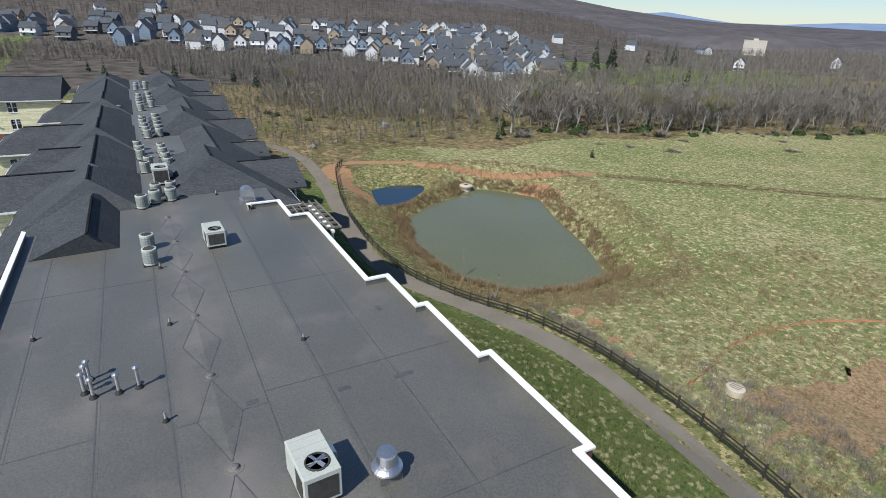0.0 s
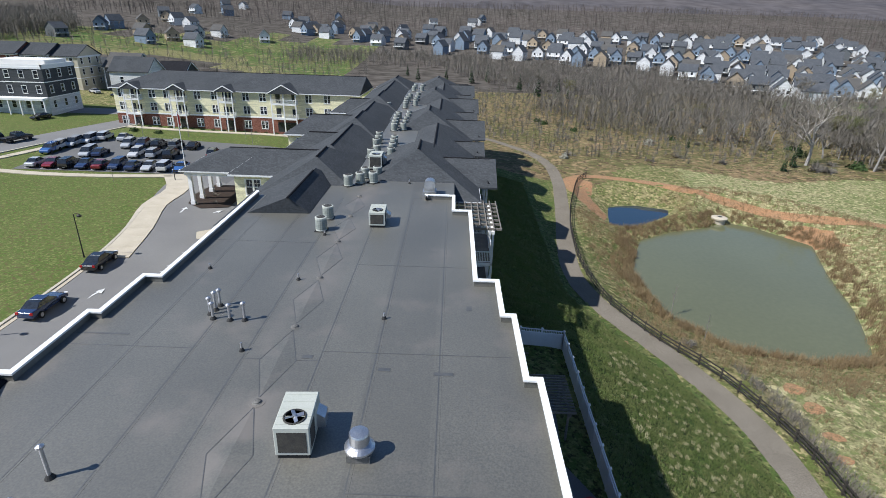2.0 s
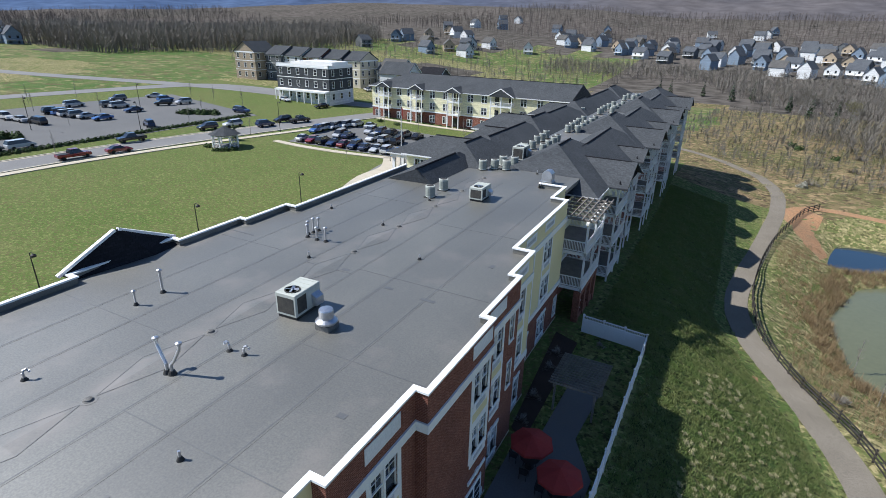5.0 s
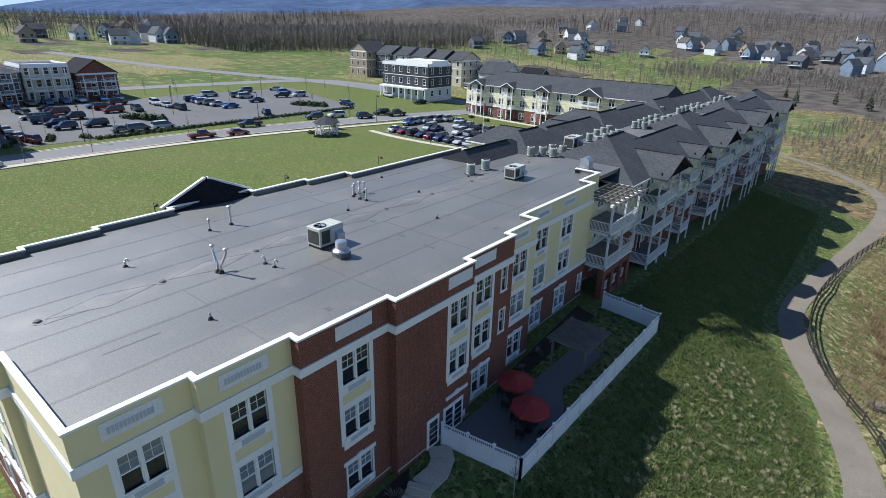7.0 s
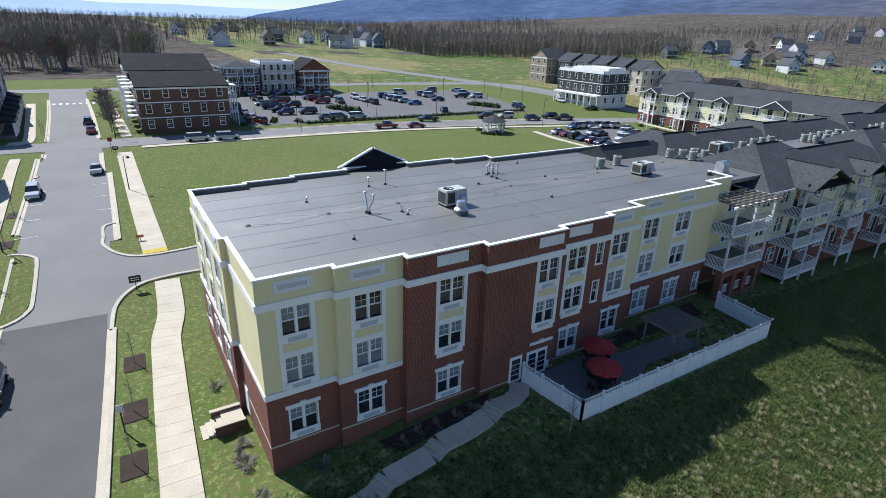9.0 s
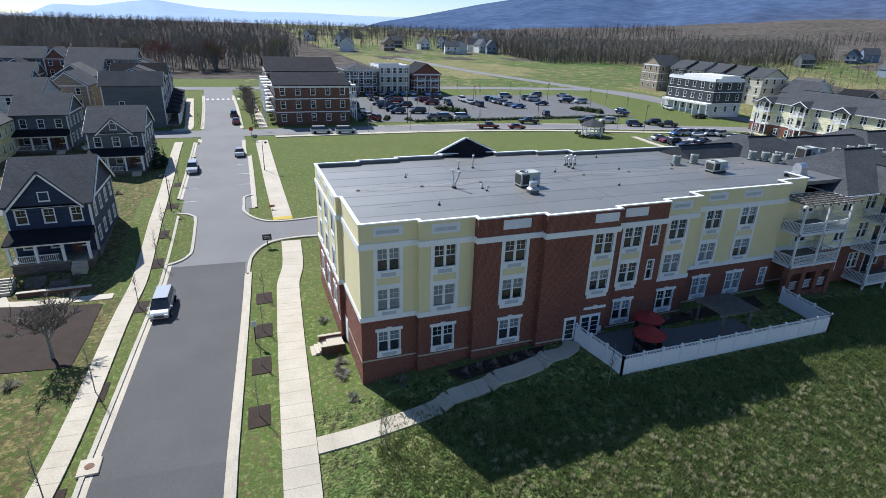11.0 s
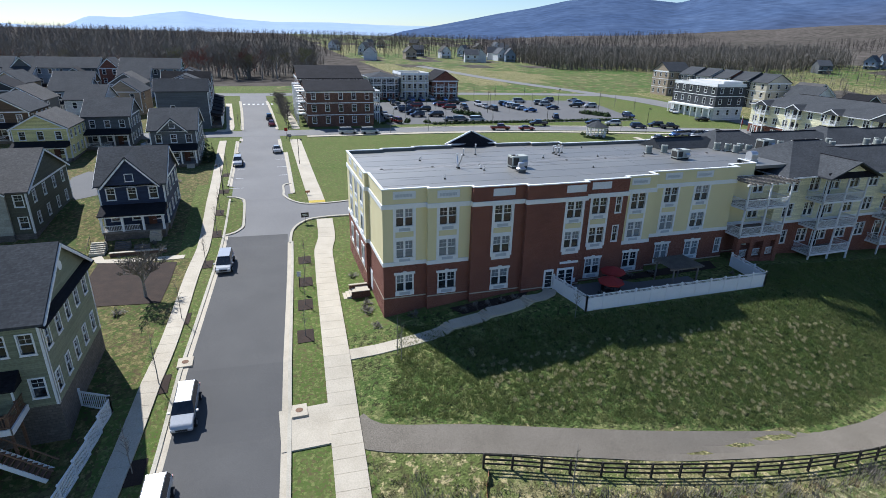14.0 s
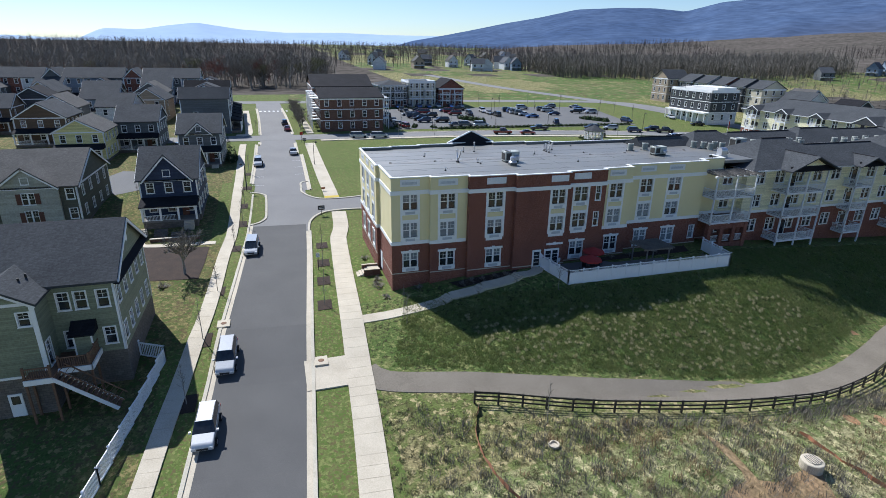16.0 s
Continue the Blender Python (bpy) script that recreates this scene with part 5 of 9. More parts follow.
# ---- things on the flat roof ----
def package_unit(x, y, turn, size=(1.27, 2.05, 1.42), label="boxy grey-green packaged air conditioner with a top fan"):
    w, l, h = size
    u = thing("rooftop_unit", label, "air conditioner", (x, y, ROOF_Z), turn, group="rooftop units")
    part("curb", boxed(-w / 2 + 0.06, -l / 2 + 0.06, 0, w / 2 - 0.06, l / 2 - 0.06, 0.2), M["black"], u)
    part("casing", bevelled(boxed(-w / 2, -l / 2, 0.18, w / 2, l / 2, h), 0.025, 1), M["ac"], u)
    for k in range(5):
        yy = -l / 2 + l * (k + 0.5) / 5
        part("top_rib", boxed(-w / 2 + 0.05, yy - 0.012, h, w / 2 - 0.05, yy + 0.012, h + 0.015), M["ac"], u)
    part("coil_grille", boxed(-w / 2 + 0.12, -l / 2 - 0.015, 0.32, w / 2 - 0.12, -l / 2 + 0.02, h - 0.2), M["grille"], u, "dark coil grille")
    for sx in (-1, 1):
        part("panel", boxed(sx * w / 2 - 0.012, -l / 2 + 0.15, 0.35, sx * w / 2 + 0.012, -l / 2 + l * 0.42, h - 0.18), M["grille"], u, "dark side coil")
        part("panel", boxed(sx * w / 2 - 0.014, -l * 0.05, 0.3, sx * w / 2 + 0.014, l * 0.42, h - 0.15), M["ac"], u)
    r, fy = w * 0.33, -l / 2 + w * 0.46
    bm = bmesh.new()
    lathe(bm, [(r, h), (r, h + 0.04), (r * 0.88, h + 0.05), (r * 0.86, h)], 20, (0.02, fy, 0))
    ring = part("fan_ring", bm, M["grille"], u, "black fan opening")
    bm = bmesh.new()
    for k in range(4):
        m = Matrix.Translation((0.02, fy, h + 0.055)) @ Matrix.Rotation(k * math.pi / 2 + 0.4, 4, "Z") @ Matrix.Rotation(0.35, 4, "X")
        box(bm, r * 0.16, -0.07, -0.01, r * 0.82, 0.07, 0.01, m)
    lathe(bm, [(0.07, h + 0.02), (0.07, h + 0.1), (0.03, h + 0.11)], 10, (0.02, fy, 0))
    part("fan", bm, M["metal"], ring)
    bm = boxed(w / 2, l * 0.12, 0.35, w / 2 + 0.32, l * 0.42, h - 0.4)
    for v in bm.verts:
        if v.co.x > w / 2 + 0.1 and v.co.z > 0.5:
            v.co.z -= 0.22
    part("intake_hood", bm, M["metal"], u, "sloped intake hood")
    return u


package_unit(3.95, 13.85, 3)
package_unit(3.85, 37.3, 2, (1.22, 2.0, 1.25))
package_unit(1.5, 54.0, 0, (1.35, 2.1, 1.6))


def mushroom_vent(x, y):
    u = thing("exhaust_fan", "spun aluminium mushroom exhaust fan on a curb", "roof vent", (x, y, ROOF_Z))
    part("curb", boxed(-0.42, -0.42, 0, 0.42, 0.42, 0.32), M["scuff"], u)
    bm = bmesh.new()
    lathe(bm, [(0.50, 0.32), (0.56, 0.38), (0.56, 0.46), (0.44, 0.56), (0.36, 0.60), (0.36, 0.64)], 24)
    part("base", bm, M["metal"], u, smooth=False)
    bm = bmesh.new()
    lathe(bm, [(0.34, 0.62), (0.37, 0.68), (0.37, 1.02), (0.34, 1.08), (0.1, 1.12)], 24)
    part("cap", bm, M["metal"], u, "bright domed cap")


mushroom_vent(6.35, 13.15)


def condenser(x, y, z=ROOF_Z, turn=0.0, h=0.95, r=0.42):
    u = thing("condenser", "round-cornered grey-green air-conditioning condenser", "air conditioner", (x, y, z), turn, group="condensers")
    bm = bmesh.new()
    lathe(bm, [(r * 1.02, 0.05), (r * 1.02, 0.12), (r, 0.13), (r, h - 0.1), (r * 1.04, h - 0.09), (r * 1.04, h), (r * 0.86, h + 0.02)], 16)
    part("casing", bm, M["ac"], u)
    bm = bmesh.new()
    lathe(bm, [(r + 0.002, 0.16)] + [(r + (0.014 if k % 2 else 0.003), 0.18 + k * (h - 0.34) / 9) for k in range(10)] + [(r + 0.002, h - 0.14)], 16)
    part("coil", bm, M["coil"], u, "grey louvred coil guard")
    bm = bmesh.new()
    lathe(bm, [(r * 0.8, h + 0.022), (r * 0.78, h + 0.03), (0.1, h + 0.04), (0.09, h + 0.05)], 16)
    part("fan_grille", bm, M["grille"], u, "dark top fan grille")
    part("pad", boxed(-0.45, -0.45, 0, 0.45, 0.45, 0.06), M["black"], u)
    return u


first_unit = condenser(-0.15, 35.45, h=1.05)
spots = [(-0.2, 38.05), (-0.27, 47.18), (0.7, 48.15), (1.91, 48.44), (0.89, 50.1), (2.06, 50.48), (0.31, 58.26), (0.7, 60.4), (2.45, 59.23), (2.35, 61.76), (0.11, 63.9), (0.11, 66.04), (2.16, 66.23), (2.25, 64.29), (-0.08, 68.37), (1.18, 74.78),
         (2.45, 75.37), (1.09, 77.12), (2.54, 77.89), (0.99, 79.64), (2.45, 80.62), (0.79, 82.37), (2.54, 83.53), (0.89, 85.09), (2.45, 86.45), (-1.93, 95.2), (0.99, 95.78), (0.89, 98.31), (2.54, 99.08), (0.79, 101.03), (2.45, 102.0), (0.89, 103.94), (2.54, 104.92), (0.99, 107.83), (2.45, 109.78), (0.79, 120.47), (2.45, 121.44), (0.89, 124.36), (2.54, 125.33)]
for i, (x, y) in enumerate(spots):
    copy_thing(first_unit, pose(x, y, ROOF_Z, 0, 0, (i * 47) % 360))


def pipe_vent(x, y, h, r=0.055, hat=False):
    u = thing("vent_pipe", "thin metal vent pipe standing on the roof" if h > 0.5 else "short pale vent pipe on the roof", "vent pipe", (x, y, ROOF_Z), group="vent pipes")
    bm = bmesh.new()
    lathe(bm, [(r * 2.6, 0), (r * 2.4, 0.03), (r * 1.3, 0.16), (r * 1.1, 0.17)], 12)
    part("boot", bm, M["black"], u, "black rubber boot")
    part("pipe", tubed([(0, 0, 0.02), (0, 0, h)], r, 10), M["metal"], u)
    if hat:
        bm = bmesh.new()
        lathe(bm, [(r * 1.2, h), (r * 2.0, h + 0.03), (r * 2.0, h + 0.1), (r * 0.6, h + 0.16)], 12)
        part("cap", bm, M["metal"], u)


for x, y, h, hat in ((-3.15, 22.75, 0.9, True), (-2.82, 22.3, 0.85, True), (-3.0, 23.7, 0.9, True), (-3.05, 23.2, 1.0, True), (-1.9, 22.2, 0.85, True), (-1.15, 22.25, 0.95, True), (-0.3, 19.5, 0.45, False), (6.05, 22.9, 0.35, False), (-5.5, 28.3, 0.35, False), (0.35, 27.15, 0.4, False), (0.3, 34.5, 0.4, False), (-3.9, 9.93, 0.75, True), (-3.98, 11.6, 1.3, True), (7.65, 3.63, 0.4, False), (5.4, 48.5, 0.4, False)):
    pipe_vent(x, y, h, 0.07 if h > 0.8 else 0.055, hat)


def bent_flue(x, y, lean, h=1.5):
    u = thing("bent_flue", "galvanised bent double flue pipe with elbows", "flue", (x, y, ROOF_Z))
    bm = bmesh.new()
    lathe(bm, [(0.2, 0), (0.18, 0.03), (0.12, 0.2)], 12)
    part("boot", bm, M["black"], u, "black rubber boot")
    part("pipe", tubed([(0, 0, 0.05), (0, 0, 0.5), (lean * 0.25, 0.04, 0.7), (lean * 0.75, 0.12, h - 0.25), (lean * 0.8, 0.13, h)], 0.075, 10), M["metal"], u)
    bm = bmesh.new()
    lathe(bm, [(0.08, h), (0.14, h + 0.02), (0.14, h + 0.1), (0.05, h + 0.14)], 12, (lean * 0.8, 0.13, 0))
    part("cap", bm, M["metal"], u)


bent_flue(3.1, 6.8, 0.75, 1.6)
bent_flue(2.85, 6.75, -0.75, 1.45)


def gooseneck(x, y, turn):
    u = thing("gooseneck_vent", "small bent metal gooseneck vent on the roof", "roof vent", (x, y, ROOF_Z), turn)
    part("pipe", tubed([(0, 0, 0), (0, 0, 0.35), (0.05, 0, 0.45), (0.15, 0, 0.48), (0.22, 0, 0.42), (0.24, 0, 0.34)], 0.06, 10), M["metal"], u)
    bm = bmesh.new()
    lathe(bm, [(0.16, 0), (0.14, 0.03), (0.08, 0.12)], 12)
    part("boot", bm, M["black"], u, "black rubber boot")


gooseneck(3.8, 9.28, 190)
gooseneck(4.65, 9.36, 30)
gooseneck(-1.87, 3.5, 60)
u = thing("roof_hood_vent", "large galvanised curved exhaust hood by the parapet", "roof vent", (7.5, 45.4, ROOF_Z))
part("curb", boxed(-0.6, -0.6, 0, 0.6, 0.6, 0.35), M["metal"], u)
bm = bmesh.new()
outline = [(-0.5, 0.35), (0.5, 0.35), (0.5, 0.95)] + [(0.5 * math.cos(a), 0.95 + 0.45 * math.sin(a)) for a in np.arange(0.3, 3.1, 0.4)] + [(-0.5, 0.95)]
f0 = [bm.verts.new((x, -0.5, z)) for x, z in outline]
f1 = [bm.verts.new((x, 0.5, z)) for x, z in outline]
bm.faces.new(f0)
bm.faces.new(f1[::-1])
for k in range(len(f0)):
    bm.faces.new((f0[k], f1[k], f1[(k + 1) % len(f0)], f0[(k + 1) % len(f0)]))
bmesh.ops.recalc_face_normals(bm, faces=bm.faces)
part("hood", bm, M["metal"], u)

# ---- the long pitched-roof wing ----
wing = thing("apartment_wing", "long three-storey apartment wing with charcoal hipped roofs and white balconies", "building")
E_X, W_X, S_Y, N_Y, EAVE = 10.7, -8.9, 43.9, 138.2, 12.4


def storey_holes(length, start, pitch, w=1.6, skip=()):
    out, u, k = [], start, 0
    while u + w < length - 0.6:
        if k not in skip:
            out += [(u, z, w, 1.7) for z in (3.1, 6.8, 10.2)]
        u += pitch
        k += 1
    return out


for p, q, start in (((9.75, S_Y), (9.75, 47.6), 0.5), ((9.75, 47.6), (E_X, 47.6), 1.0), ((E_X, 47.6), (E_X, N_Y), 1.6), ((W_X, N_Y), (W_X, S_Y), 1.6), ((E_X, N_Y), (W_X, N_Y), 2.0)):
    length = math.dist(p, q)
    holes = storey_holes(length, start, 3.6) if abs(p[0] - q[0]) < 1 else []
    wall_part("wall", wing, p, q, -6.0, 6.0, [h for h in holes if h[1] < 5], "brick", "red brick ground-floor wall")
    wall_part("wall", wing, p, q, 6.0, EAVE, [h for h in holes if h[1] > 6], "stucco_far", "cream upper wall")
    bm = bmesh.new()
    strip(bm, p, q, 5.85, 6.2, 0.06)
    part("band", bm, M["white"], wing)
part("well_floor", boxed(-5, 43.52, 13.3, 8, 137.5, 13.59), M["membrane"], wing, "dark flat roof well between the ridges")


def roof_part(x0, y0, x1, y1, z, ridge, rise, parent, mat="shingle", caps=True, label=""):
    bm = bmesh.new()
    hip_roof(bm, x0, y0, x1, y1, z, ridge, rise)
    ob = part("roof", bm, M[mat], parent, label)
    bm = bmesh.new()
    for a, b, c, d in ((x0, y0, x1, y0), (x1, y0, x1, y1), (x1, y1, x0, y1), (x0, y1, x0, y0)):
        strip(bm, (a, b), (c, d), z - 0.2, z - 0.02, 0.05, 0.0)
    part("gutter", bm, M["white_dirty"], ob)
    if caps:
        ax, ay, bx, by = ridge
        part("ridge_cap", tubed([(ax, ay, z + rise + 0.02), (bx, by, z + rise)], 0.1, 6), M["shingle_black"], ob)
    return ob


part("roof", boxed(5.0, 43.95, 13.2, 9.75, 49.6, 13.595), M["membrane"], wing, "flat roof end beside the hips")
for y0, y1, ra, rb, rx, rise in ((46.8, 65.5, 53.8, 58.5, 5.9, 3.3), (53.5, 79.5, 58.4, 74.4, 7.35, 2.45), (73.0, 91.5, 80.0, 84.7, 5.9, 3.3), (79.8, 105.0, 84.7, 99.8, 7.35, 2.45), (98.5, 117.0, 105.5, 110.2, 5.9, 3.3), (106.0, 131.0, 111.0, 126.0, 7.35, 2.45), (121.5, 139.2, 128.5, 133.0, 5.9, 3.3)):
    roof_part(2 * rx - 12.3, y0, 12.3, y1, EAVE + 0.1, (rx, ra, rx, rb), rise, wing)
for y0, y1, ra, rb, rise in ((45.4, 60.0, 50.0, 54.5, 3.1), (51.5, 76.0, 56.8, 70.0, 2.75), (66.0, 86.0, 72.5, 79.0, 3.1), (74.5, 97.0, 80.0, 91.2, 2.75), (90.0, 110.0, 96.0, 103.5, 3.1), (98.0, 131.0, 103.6, 125.0, 2.75), (120.0, 139.2, 127.0, 133.0, 3.1)):
    roof_part(-9.5, y0, 1.8, y1, EAVE + 0.1, (-3.85, ra, -3.85, rb), rise, wing)
# gable that ends on the flat roof
bm = bmesh.new()
g = [bm.verts.new(v) for v in ((-9.8, 38.7, 12.4), (-1.9, 39.0, 13.62), (-3.5, 38.8, 15.0), (-9.8, 50, 12.4), (-1.9, 50, 13.62), (-3.5, 48, 15.0))]
for f in ((0, 1, 2), (5, 4, 3), (0, 2, 5, 3), (1, 4, 5, 2), (0, 3, 4, 1)):
    bm.faces.new([g[i] for i in f])
part("roof", bm, M["shingle"], wing, "charcoal gable roof end")
part("ridge_cap", tubed([(-3.5, 38.6, 15.02), (-3.5, 47, 15.02)], 0.1, 6), M["shingle_black"], wing)


def balcony_stack(parent, x0, y0, x1, y1, floors, base, top, pergola=False, post=0.09, open_side=1):
    """Decks, posts and railings on one bay; x0 is at the wall, x1 outside."""
    for z in floors:
        part("deck", boxed(x0, y0, z - 0.26, x1, y1, z), M["white_dirty"], parent, "white balcony deck")
        part("deck_floor", boxed(x0, y0 + 0.1, z, x1 - 0.1 * open_side, y1 - 0.1, z + 0.02), M["grey_wood"], parent, "grey deck boards")
        for p, q in (((x0, y0 + 0.06), (x1, y0 + 0.06)), ((x1 - 0.06 * open_side, y0), (x1 - 0.06 * open_side, y1)), ((x1, y1 - 0.06), (x0, y1 - 0.06))):
            bm = bmesh.new()
            railing(bm, p, q, z, 1.05)
            part("railing", bm, M["white_dirty"], parent)
    n = 3 if y1 - y0 > 5 else 2
    for k in range(n):
        y = y0 + post + (y1 - y0 - 2 * post) * k / (n - 1)
        part("post", boxed(min(x1, x1 - 2 * post * open_side), y - post, base, max(x1, x1 - 2 * post * open_side), y + post, top), M["white_dirty"], parent)


def gable_roof_over(bm, x0, y0, x1, y1, z, rise, over):
    """A gabled roof of two slabs with its ridge along x."""
    mid, drop = (y0 + y1) / 2, over * rise / ((y1 - y0) / 2)
    prof = [(y0 - over, z - drop), (mid, z + rise), (y1 + over, z - drop)]
    rings = [[bm.verts.new((x, y, h + t)) for y, h in prof for t in (0, 0.18)] for x in (x0, x1 + over)]
    r, q = rings
    for f in ((r[1], r[3], q[3], q[1]), (r[3], r[5], q[5], q[3]), (r[0], q[0], q[2], r[2]), (r[2], q[2], q[4], r[4]), (r[0], r[1], q[1], q[0]), (r[4], q[4], q[5], r[5]), (q[0], q[1], q[3], q[2]), (q[2], q[3], q[5], q[4])):
        bm.faces.new(f)
    bmesh.ops.recalc_face_normals(bm, faces=bm.faces)


# balcony bay with a pergola on top
balcony_stack(wing, 9.75, 40.1, 13.15, 46.9, (5.75, 9.25), 5.4, 12.0)
part("beam", boxed(12.9, 39.8, 12.0, 13.15, 47.2, 12.22), M["white"], wing)
for k in range(7):
    y = 40.2 + k * 1.1
    part("pergola_beam", boxed(9.95, y - 0.06, 12.22, 13.8, y + 0.06, 12.42), M["grey_wood"], wing, "weathered pergola beam")
for k in range(7):
    x = 10.2 + k * 0.58
    part("pergola_slat", boxed(x - 0.04, 39.7, 12.42, x + 0.04, 47.3, 12.52), M["grey_wood"], wing)
for y in (40.1, 42.2, 44.3, 46.3):
    part("pier", boxed(12.5, y, -5, 13.1, y + 0.6, 5.45), M["brick"], wing, "red brick pier")
for y in (40.7, 42.8, 44.9):
    bm = bmesh.new()
    railing(bm, (12.8, y), (12.8, y + 1.5), 2.7, 1.0)
    part("railing", bm, M["white_dirty"], wing)
part("arcade_sill", boxed(12.5, 40.15, -5, 13.0, 46.85, 2.6), M["brick"], wing, "low brick arcade wall")
part("arcade_head", boxed(12.5, 40.15, 4.7, 13.05, 46.85, 5.45), M["brick"], wing, "brick arcade beam")

STACKS = [(52.5, 59.6), (66.3, 69.9), (76.4, 83.5), (90.1, 93.8), (100.1, 107.2), (112.7, 116.4), (123.0, 130.0), (133.2, 136.8)]
for i, (y0, y1) in enumerate(STACKS):
    wide_bay = y1 - y0 > 5
    deep = 13.3 if wide_bay else 12.7
    low = gz(deep, (y0 + y1) / 2)
    balcony_stack(wing, E_X, y0, deep, y1, (2.15, 5.75, 9.25), low - 0.3, EAVE)
    rise = 1.75 if wide_bay else 1.05
    mid = (y0 + y1) / 2
    bm = bmesh.new()
    gable_roof_over(bm, 5.0, y0 - 0.5, deep + 0.5, y1 + 0.5, EAVE + 0.12, rise, 0.4)
    roof_ob = part("roof", bm, M["shingle"], wing, "charcoal gable roof over a balcony stack")
    part("ridge_cap", tubed([(5.2, mid, EAVE + 0.34 + rise), (deep + 0.3, mid, EAVE + 0.3 + rise)], 0.08, 6), M["shingle_black"], roof_ob)
    bm = bmesh.new()
    bm.faces.new([bm.verts.new(v) for v in ((deep - 0.1, y0, EAVE + 0.15), (deep - 0.1, y1, EAVE + 0.15), (deep - 0.1, mid, EAVE + 0.15 + rise))])
    part("gable", bm, M["stucco_far"], wing, "cream boarded gable")
    bm = bmesh.new()
    v = [bm.verts.new(c) for c in ((deep - 0.1, y0 - 0.3, EAVE + 0.62), (deep - 0.1, y1 + 0.3, EAVE + 0.62), (deep + 0.5, y1 + 0.4, EAVE + 0.05), (deep + 0.5, y0 - 0.4, EAVE + 0.05), (deep - 0.1, y0 - 0.3, EAVE - 0.05), (deep - 0.1, y1 + 0.3, EAVE - 0.05), (deep + 0.5, y1 + 0.4, EAVE - 0.05), (deep + 0.5, y0 - 0.4, EAVE - 0.05))]
    for f in ((0, 1, 2, 3), (3, 2, 6, 7), (4, 7, 6, 5), (0, 3, 7, 4), (1, 5, 6, 2)):
        bm.faces.new([v[i] for i in f])
    bmesh.ops.recalc_face_normals(bm, faces=bm.faces)
    part("pent_roof", bm, M["shingle_black"], wing, "narrow black pent roof under the gable")
    for z in (2.2, 5.8, 9.3):
        part("door", boxed(E_X, mid - 0.5, z, E_X + 0.06, mid + 0.5, z + 2.1), M["glass"], wing, "dark glazed balcony door")
        for s in (-1, 1):
            part("door_trim", boxed(E_X, mid + s * 0.56 - 0.06, z, E_X + 0.09, mid + s * 0.56 + 0.06, z + 2.2), M["white"], wing)

# lower fronts on the west side and the entrance canopy
for y0, y1, x0, z in ((53.4, 61.2, -14.4, EAVE + 0.15), (75.3, 86.4, -14.8, EAVE + 0.15), (95.2, 103.0, -12.4, EAVE + 0.15), (64.1, 70.9, -12.0, EAVE + 0.12)):
    mid = (y0 + y1) / 2
    roof_part(x0, y0, -3.5, y1, z, (x0 + 3.0, mid, -3.6, mid), 2.0, wing)
    for p, q in (((W_X, y1 - 0.5), (x0 + 0.5, y1 - 0.5)), ((x0 + 0.5, y1 - 0.5), (x0 + 0.5, y0 + 0.5)), ((x0 + 0.5, y0 + 0.5), (W_X, y0 + 0.5))):
        wall_part("wall", wing, p, q, -1.0, z, [(1.2, zz, 1.6, 1.7) for zz in (3.1, 6.8, 10.2)], "stucco_far", "cream projecting bay wall")
canopy = thing("entrance_canopy", "entrance canopy with a charcoal hipped roof on white columns", "canopy")
roof_part(-29.5, 72.5, -13.0, 84.0, 7.4, (-24, 78.2, -15, 78.2), 2.3, canopy, label="charcoal hipped canopy roof")
part("beam", boxed(-29.0, 73.0, 6.6, -13.2, 83.5, 7.2), M["white"], canopy)
for x, y in ((-28.5, 73.6), (-28.5, 76.6), (-28.5, 80.0), (-28.5, 82.9), (-21.5, 73.6), (-21.5, 82.9), (-14.5, 73.6), (-14.5, 82.9)):
    part("column", boxed(x - 0.25, y - 0.25, gz(x, y) - 0.2, x + 0.25, y + 0.25, 6.7), M["white"], canopy)
    part("plinth", boxed(x - 0.32, y - 0.32, gz(x, y) - 0.2, x + 0.32, y + 0.32, gz(x, y) + 0.7), M["white"], canopy)

# ---- the cream cross wing to the north-west ----
cross = thing("apartment_cross_wing", "cream three-storey cross wing with a brick ground floor and white balconies", "building", (-70.3, 127.3, 0), -2.0)
C_L, C_D, C_B, C_E = 53.5, 16.0, 2.6, 11.7
bays = [(3.3, 6.9), (14.1, 17.7), (25.5, 29.1), (38.0, 43.9)]
col_u = [1.1, 8.5, 12.0, 19.3, 23.4, 30.8, 34.8, 45.6, 50.0]
holes = [(u, z, 1.5, 1.7) for u in col_u for z in (3.3, 6.6, 9.6)]
for p, q in (((0, 0), (C_L, 0)), ((C_L, 0), (C_L, C_D)), ((C_L, C_D), (0, C_D)), ((0, C_D), (0, 0))):
    hh = holes if p[1] == 0 and q[1] == 0 else [(u, z, 1.5, 1.7) for u in (3, 7, 11.5) for z in (3.3, 6.6, 9.6)] if abs(p[0] - q[0]) < 1 else []
    wall_part("wall", cross, p, q, 0.5, 5.9, [h for h in hh if h[1] < 5], "brick", "red brick ground floor")
    wall_part("wall", cross, p, q, 5.9, C_E, [h for h in hh if h[1] > 5], "stucco_far", "cream upper wall")
    bm = bmesh.new()
    strip(bm, p, q, 5.75, 6.05, 0.07)
    part("band", bm, M["white"], cross)
roof_part(-0.7, -0.7, C_L + 5, C_D + 0.7, C_E, (8, 8, C_L + 5, 8), 3.3, cross)
